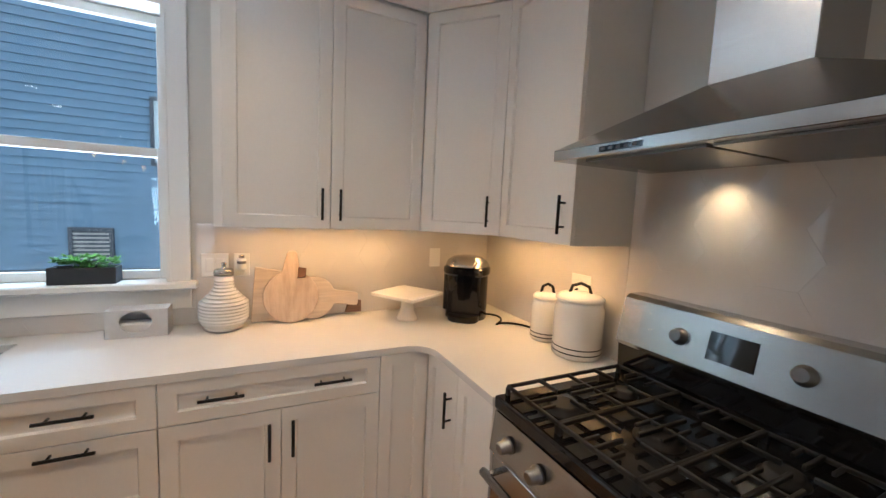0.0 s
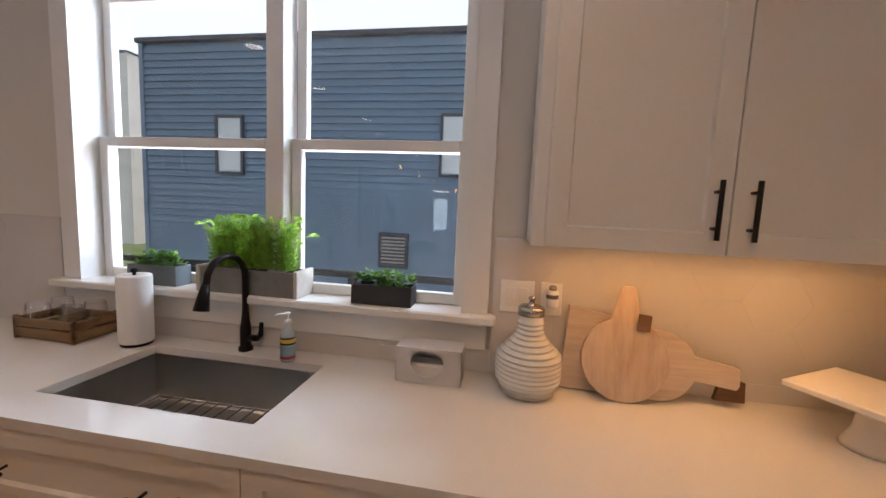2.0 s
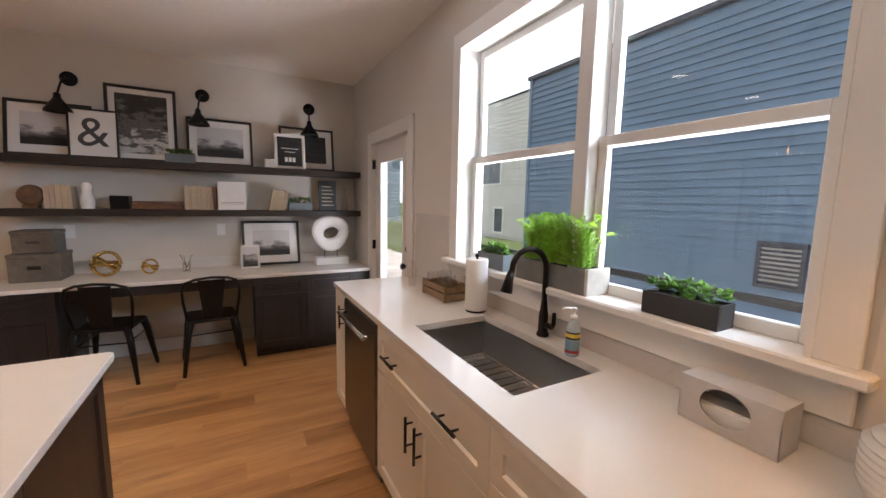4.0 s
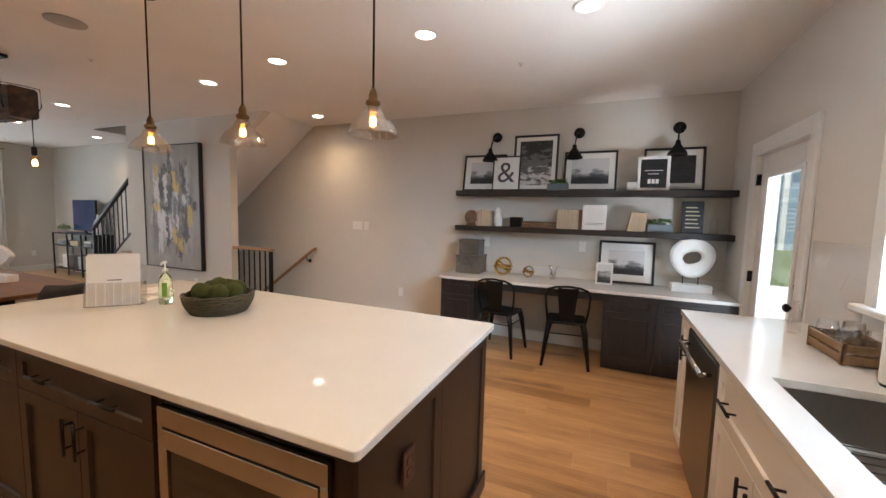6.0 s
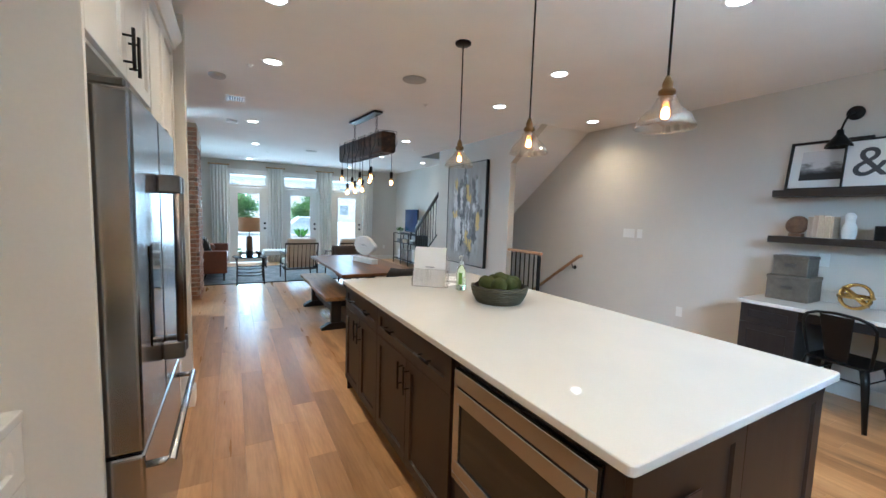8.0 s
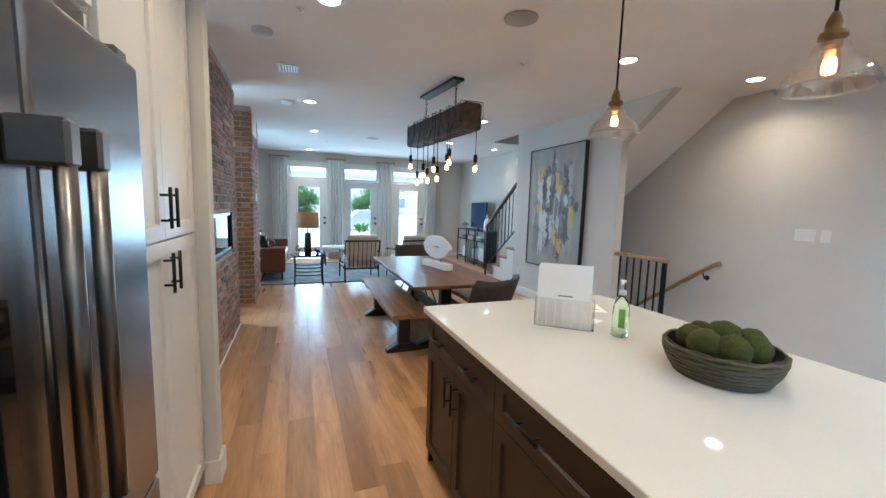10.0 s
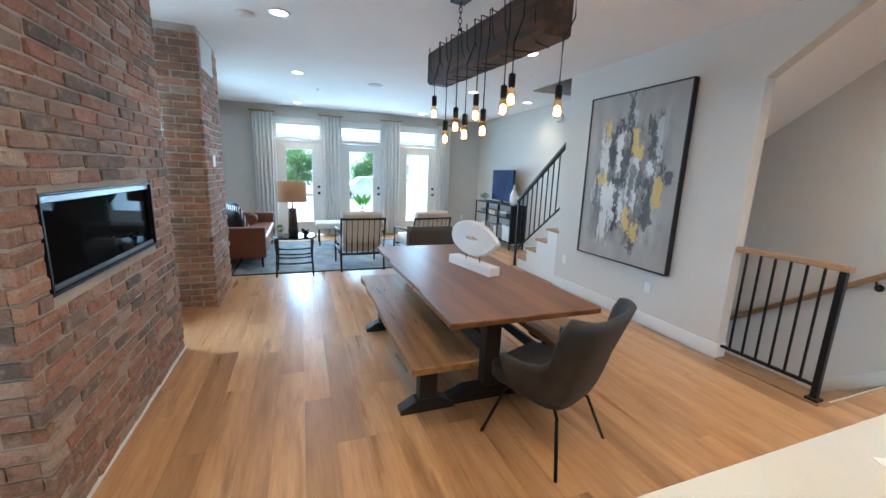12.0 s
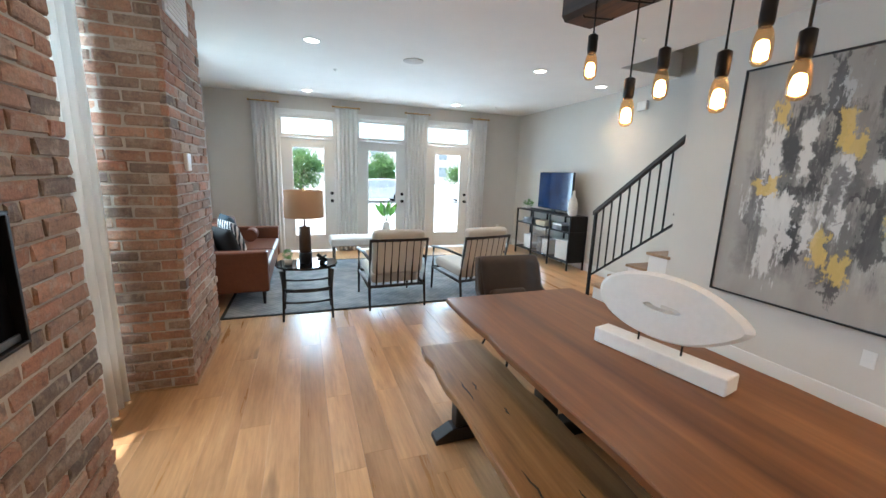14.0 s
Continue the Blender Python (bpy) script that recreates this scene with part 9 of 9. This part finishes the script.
# ---- outdoors ----
GRASS = surface("lawn", (0.09, 0.13, 0.04), 0.9, vary=0.3, grain=30, bump=0.4)
PAVE = surface("pale_paving", (0.55, 0.54, 0.51), 0.85, vary=0.12, grain=20, bump=0.2)
# road colour is paled so that the ground reads as glaring white
GLAREROAD = surface("glare_concrete", (0.48, 0.47, 0.45), 0.9, vary=0.15, grain=60, bump=0.3)
SIDING = surface("blue_siding", (0.098, 0.155, 0.225), 0.55, vary=0.07, grain=50, bump=0.1, stretch=(0.1, 1, 1))
GREYSIDING = surface("grey_siding", (0.58, 0.57, 0.54), 0.6, vary=0.06, grain=50, bump=0.1)
DARKTRIM = surface("navy_trim", (0.03, 0.036, 0.05), 0.5, vary=0.08, grain=40)
FARBRICK = surface("far_brick", (0.78, 0.71, 0.66), 0.85, vary=0.2, grain=18, bump=0.3)
GZ = -0.35
bm = B()
lathe(bm, [(420, -2), (420, 30), (410, 120), (330, 260)], 0, 0, GZ, 48, cap=False)
setting("backdrop", bm, glow("hazy_white_sky", (0.88, 0.95, 1.0), 1.15), "hazy white sky on the horizon")
bm = B()
bmesh.ops.create_circle(bm, cap_ends=True, segments=64, radius=900)
bmesh.ops.translate(bm, verts=bm.verts, vec=(0, 0, GZ))
setting("ground", bm, GRASS, "mown lawn around the house")
bm = B()
box(bm, -12, 14, -15.5, YS - T - 0.01, GZ + 0.002, GZ + 0.30, 0.01)
setting("pavement", bm, PAVE, "pale concrete terrace before the doors")
# added pale strip, bounces sunlight up through the kitchen window
bm = B()
box(bm, -12, 14, YN + T + 0.01, 6.9, GZ + 0.002, GZ + 0.05, 0.01)
setting("pavement_side", bm, PAVE, "pale ground strip between the houses, added to bounce sunlight")
bm = B()
box(bm, -60, 60, -69.5, -16.5, GZ + 0.004, GZ + 0.02)
setting("road", bm, GLAREROAD, "concrete road, paled in colour to show glare")
bm = B()
box(bm, -60, 60, -16.5, -15.52, GZ + 0.004, GZ + 0.14, 0.01)
setting("pavement_kerb", bm, PAVE, "concrete pavement with kerb")


# pane colours with the sky's reflection and the shade painted in
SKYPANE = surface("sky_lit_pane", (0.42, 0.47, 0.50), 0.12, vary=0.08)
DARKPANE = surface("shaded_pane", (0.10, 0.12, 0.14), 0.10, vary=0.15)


def lap_house(name, label, x0, x1, y, depth, ztop, mat, exposure, windows, trim, window_trim, pane, edge=0.04):
    """A house whose south face carries lap boards, with windows set in it."""
    h_ = thing(name, label, "house", ((x0 + x1) / 2, y + depth / 2, GZ))
    bm = B()
    box(bm, x0, x1, y + 0.04, y + depth, GZ, ztop - 0.02)
    part("wall", bm, mat, h_)
    z = GZ + 0.15
    while z < ztop - 0.19:
        bm = B()
        prism(bm, [(y + 0.038, z), (y - 0.008, z), (y + 0.020, z + exposure + 0.010), (y + 0.038, z + exposure + 0.010)], 0, x0 + 0.06, x1 - 0.06)
        part("board", bm, mat, h_)
        z += exposure
    for a in (x0, x1 - 0.07):
        bm = B()
        box(bm, a, a + 0.07, y - 0.012, y + 0.039, GZ, ztop - 0.07)
        part("corner_board", bm, mat, h_)
    bm = B()
    box(bm, x0 - 0.04, x1 + 0.04, y - 0.05, y + depth, ztop - 0.07, ztop, 0.01)
    part("roof", bm, trim, h_)
    for a, b_, lo, hi, slats in windows:
        bm = B()
        for p, q, r_, s_ in ((a - edge, a, lo - edge, hi + edge), (b_, b_ + edge, lo - edge, hi + edge), (a, b_, lo - edge, lo), (a, b_, hi, hi + edge)):
            box(bm, p, q, y - 0.04, y + 0.039, r_, s_)
        w = part("window", bm, window_trim, h_)
        bm = B()
        box(bm, a, b_, y - 0.016, y + 0.02, lo, hi)
        part("pane", bm, pane if not slats else DARKTRIM, w)
        if slats:
            k = lo + 0.03
            while k < hi - 0.02:
                bm = B()
                box(bm, a, b_, y - 0.03, y - 0.016, k, k + 0.022)
                part("slat", bm, GALV, w)
                k += 0.05
    return h_


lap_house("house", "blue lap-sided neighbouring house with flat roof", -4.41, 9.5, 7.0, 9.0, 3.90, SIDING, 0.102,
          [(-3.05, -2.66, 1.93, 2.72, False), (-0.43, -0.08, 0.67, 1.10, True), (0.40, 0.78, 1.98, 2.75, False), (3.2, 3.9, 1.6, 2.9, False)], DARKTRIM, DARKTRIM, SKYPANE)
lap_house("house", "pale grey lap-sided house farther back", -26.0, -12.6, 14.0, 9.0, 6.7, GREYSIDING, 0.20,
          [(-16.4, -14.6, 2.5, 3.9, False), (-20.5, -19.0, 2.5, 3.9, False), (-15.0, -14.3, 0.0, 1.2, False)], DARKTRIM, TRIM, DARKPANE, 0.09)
wh = thing("house", "pale blue house with white trim behind the garden", "house", (-38, 9.5, GZ))
bm = B()
box(bm, -44, -32, 3.5, 15.5, GZ, 5.2)
part("wall", bm, surface("pale_blue_siding", (0.30, 0.40, 0.48), 0.6, vary=0.06, grain=6, bump=0.1, stretch=(1, 0.05, 6)), wh)
bm = B()
box(bm, -44.3, -31.7, 3.2, 15.8, 5.2, 5.6, 0.03)
part("roof", bm, DARKTRIM, wh)
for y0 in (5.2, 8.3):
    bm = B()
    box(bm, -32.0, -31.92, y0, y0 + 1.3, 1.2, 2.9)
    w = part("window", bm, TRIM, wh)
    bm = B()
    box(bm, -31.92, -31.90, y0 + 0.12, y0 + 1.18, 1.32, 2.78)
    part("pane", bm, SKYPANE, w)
for y0 in (7.2, 12.9):
    bm = B()
    box(bm, -31.6, -31.3, y0, y0 + 0.3, GZ, 4.9)
    part("porch_post", bm, TRIM, wh)
# slim dark rail outside the kitchen window
t = thing("deck_rail", "dark metal deck rail outside the window", "railing", (0.6, 4.6, GZ))
bm = B()
box(bm, -2.8, 6.0, 4.58, 4.62, 0.93, 0.98)
part("rail", bm, BLACK, t)
for k in range(7):
    bm = B()
    x = -2.75 + k * 1.45
    box(bm, x - 0.03, x + 0.03, 4.57, 4.63, GZ, 0.93)
    part("post", bm, BLACK, t)


def tree(x, y, h, spread, seed):
    t = thing("tree", "leafy green street tree", "tree", (x, y, GZ), "street trees")
    random.seed(seed)
    bm = B()
    tube(bm, [(x, y, GZ), (x + 0.05, y, GZ + h * 0.3), (x - 0.05, y + 0.05, GZ + h * 0.75)], [0.14, 0.10, 0.04], 10)
    ends = []
    for k in range(9):
        a = k * 2.4
        z = GZ + h * random.uniform(0.10, 0.5)
        e_ = Vector((x + math.cos(a) * spread * random.uniform(0.5, 0.85), y + math.sin(a) * spread * random.uniform(0.5, 0.85), z + h * random.uniform(0.12, 0.32)))
        tube(bm, [(x, y, z), (x + (e_.x - x) * 0.5, y + (e_.y - y) * 0.5, z + (e_.z - z) * 0.35), e_], [0.05, 0.035, 0.012], 6)
        ends.append(e_)
    part("trunk", bm, BARK, t)
    bm = B()
    ends += [Vector((x, y, GZ + h * 0.85)), Vector((x, y, GZ + h * 0.65))]
    for e_ in ends:
        for q in range(800):
            d = Vector((random.gauss(0, 1), random.gauss(0, 1), random.gauss(0, 0.8)))
            p0 = e_ + d * spread * 0.23
            u = Vector((random.gauss(0, 1), random.gauss(0, 1), random.gauss(0, 1))).normalized() * random.uniform(0.10, 0.19)
            s1 = u.cross(Vector((random.gauss(0, 1), 0.3, 1))).normalized() * u.length * 0.4
            bm.faces.new([bm.verts.new(v_) for v_ in (p0, p0 + u * 0.5 + s1, p0 + u, p0 + u * 0.5 - s1)])
    part("crown", bm, TREELEAF, t, kind="stuff")


for k, (x, y, h_, s_) in enumerate(((1.6, -29, 3.2, 1.35), (-3.9, -31, 3.3, 1.4), (-10.5, -30, 3.3, 1.4), (-16.0, -32, 3.5, 1.5), (7.0, -33, 3.4, 1.5))):
    tree(x, y, h_, s_, 40 + k)
bl = thing("brick_building", "long brick building across the road", "building", (0, -76, GZ))
bm = B()
box(bm, -45, 45, -82, -70, GZ, 6.4)
part("wall", bm, FARBRICK, bl)
bm = B()
box(bm, -45.4, 45.4, -82.4, -69.6, 6.4, 6.85)
part("roof", bm, PAVE, bl)
WINDOWDARK = surface("far_window", (0.34, 0.37, 0.40), 0.1, vary=0.2)
for i in range(14):
    for z0 in (1.0, 4.0):
        x = -42 + i * 6.2
        bm = B()
        box(bm, x, x + 1.5, -70.0, -69.92, z0, z0 + 1.7)
        part("window", bm, WINDOWDARK, bl)


def car(x, y, colour, seed, yaw):
    t = thing("car", "pale parked car by the kerb", "car", (0, 0, 0), "parked cars")
    bm = B()
    prism(bm, [(-2.1, 0.25), (2.1, 0.25), (2.15, 0.65), (1.95, 0.85), (1.0, 0.92), (0.45, 1.40), (-1.1, 1.45), (-1.9, 0.98), (-2.15, 0.9)], 1, -0.85, 0.85, 0.06)
    part("body", bm, colour, t)
    bm = B()
    prism(bm, [(0.85, 0.95), (0.42, 1.34), (-1.05, 1.38), (-1.7, 0.98)], 1, -0.862, 0.862)
    part("windows", bm, WINDOWDARK, t)
    for wx in (-1.35, 1.35):
        for wy in (-0.80, 0.80):
            bm = B()
            lathe(bm, [(0.31, -0.09), (0.33, -0.06), (0.33, 0.06), (0.31, 0.09)], n=20, m=Matrix.Translation((wx, wy, 0.33)) @ Matrix.Rotation(radians(90), 4, "X"))
            w = part("wheel", bm, BLACK, t)
            bm = B()
            lathe(bm, [(0.20, -0.095), (0.20, 0.095)], n=16, m=Matrix.Translation((wx, wy, 0.33)) @ Matrix.Rotation(radians(90), 4, "X"))
            part("rim", bm, STEEL, w)
    place(t, x, y, GZ + 0.02, yaw)
    return t


CARWHITE, CARGREY = surface("car_white", (0.72, 0.72, 0.72), 0.25, vary=0.03), surface("car_grey", (0.45, 0.46, 0.48), 0.25, 0.2, vary=0.05)
car(4.6, -26.2, CARWHITE, 1, 0)
car(-2.6, -26.3, CARGREY, 2, 0)
car(-9.8, -26.2, CARWHITE, 3, 180)

# ---- oak floor planks ----
PW = 0.165
PLANKS = {}


def plank_mesh(L):
    key = round(L, 2)
    if key not in PLANKS:
        bm = B()
        box(bm, 0.0003, PW - 0.0003, 0.0003, key - 0.0003, -0.0195, 0.0, 0.0007)
        PLANKS[key] = mesh_of("plank", bm, OAK)
    return key, PLANKS[key]


random.seed(11)
rest = B()
count = 0
rows = int((XE - XW) / PW) + 1
made = []
for i in range(rows):
    x = XW + i * PW
    y = YS
    y -= random.uniform(0, 1.2)
    while y < YN:
        L = random.choice((0.7, 0.95, 1.2, 1.5, 1.8, 2.1))
        a, b_ = max(y, YS), min(y + L, YN)
        y += L
        if b_ - a < 0.05:
            continue
        if x + PW < PX + PW and not (a > -2.0 or b_ < -6.2):
            segs = [(a, -6.2)] if a < -6.2 else []
            if b_ > -2.0:
                segs.append((-2.0, b_))
        else:
            segs = [(a, b_)]
        for p, q in segs:
            if q - p > 0.04:
                made.append((x, p, round(q - p, 2)))
made.sort(key=lambda t: abs(t[0] - 0.9) + 0.25 * abs(t[1] + 2.5))
for x, y, L in made:
    w = min(PW, XE - x)
    if w < 0.03:
        continue
    if count < 300:
        key, me = plank_mesh(L)
        ob = new("plank", me)
        ob.parent = floor
        ob.location = (x, y, 0)
        if w < PW:
            ob.scale = (w / PW, 1, 1)
        count += 1
    else:
        box(rest, x + 0.0006, x + w - 0.0006, y + 0.0006, y + L - 0.0006, -0.0195, 0.0)
part("planks", rest, OAK, floor, kind="stuff")
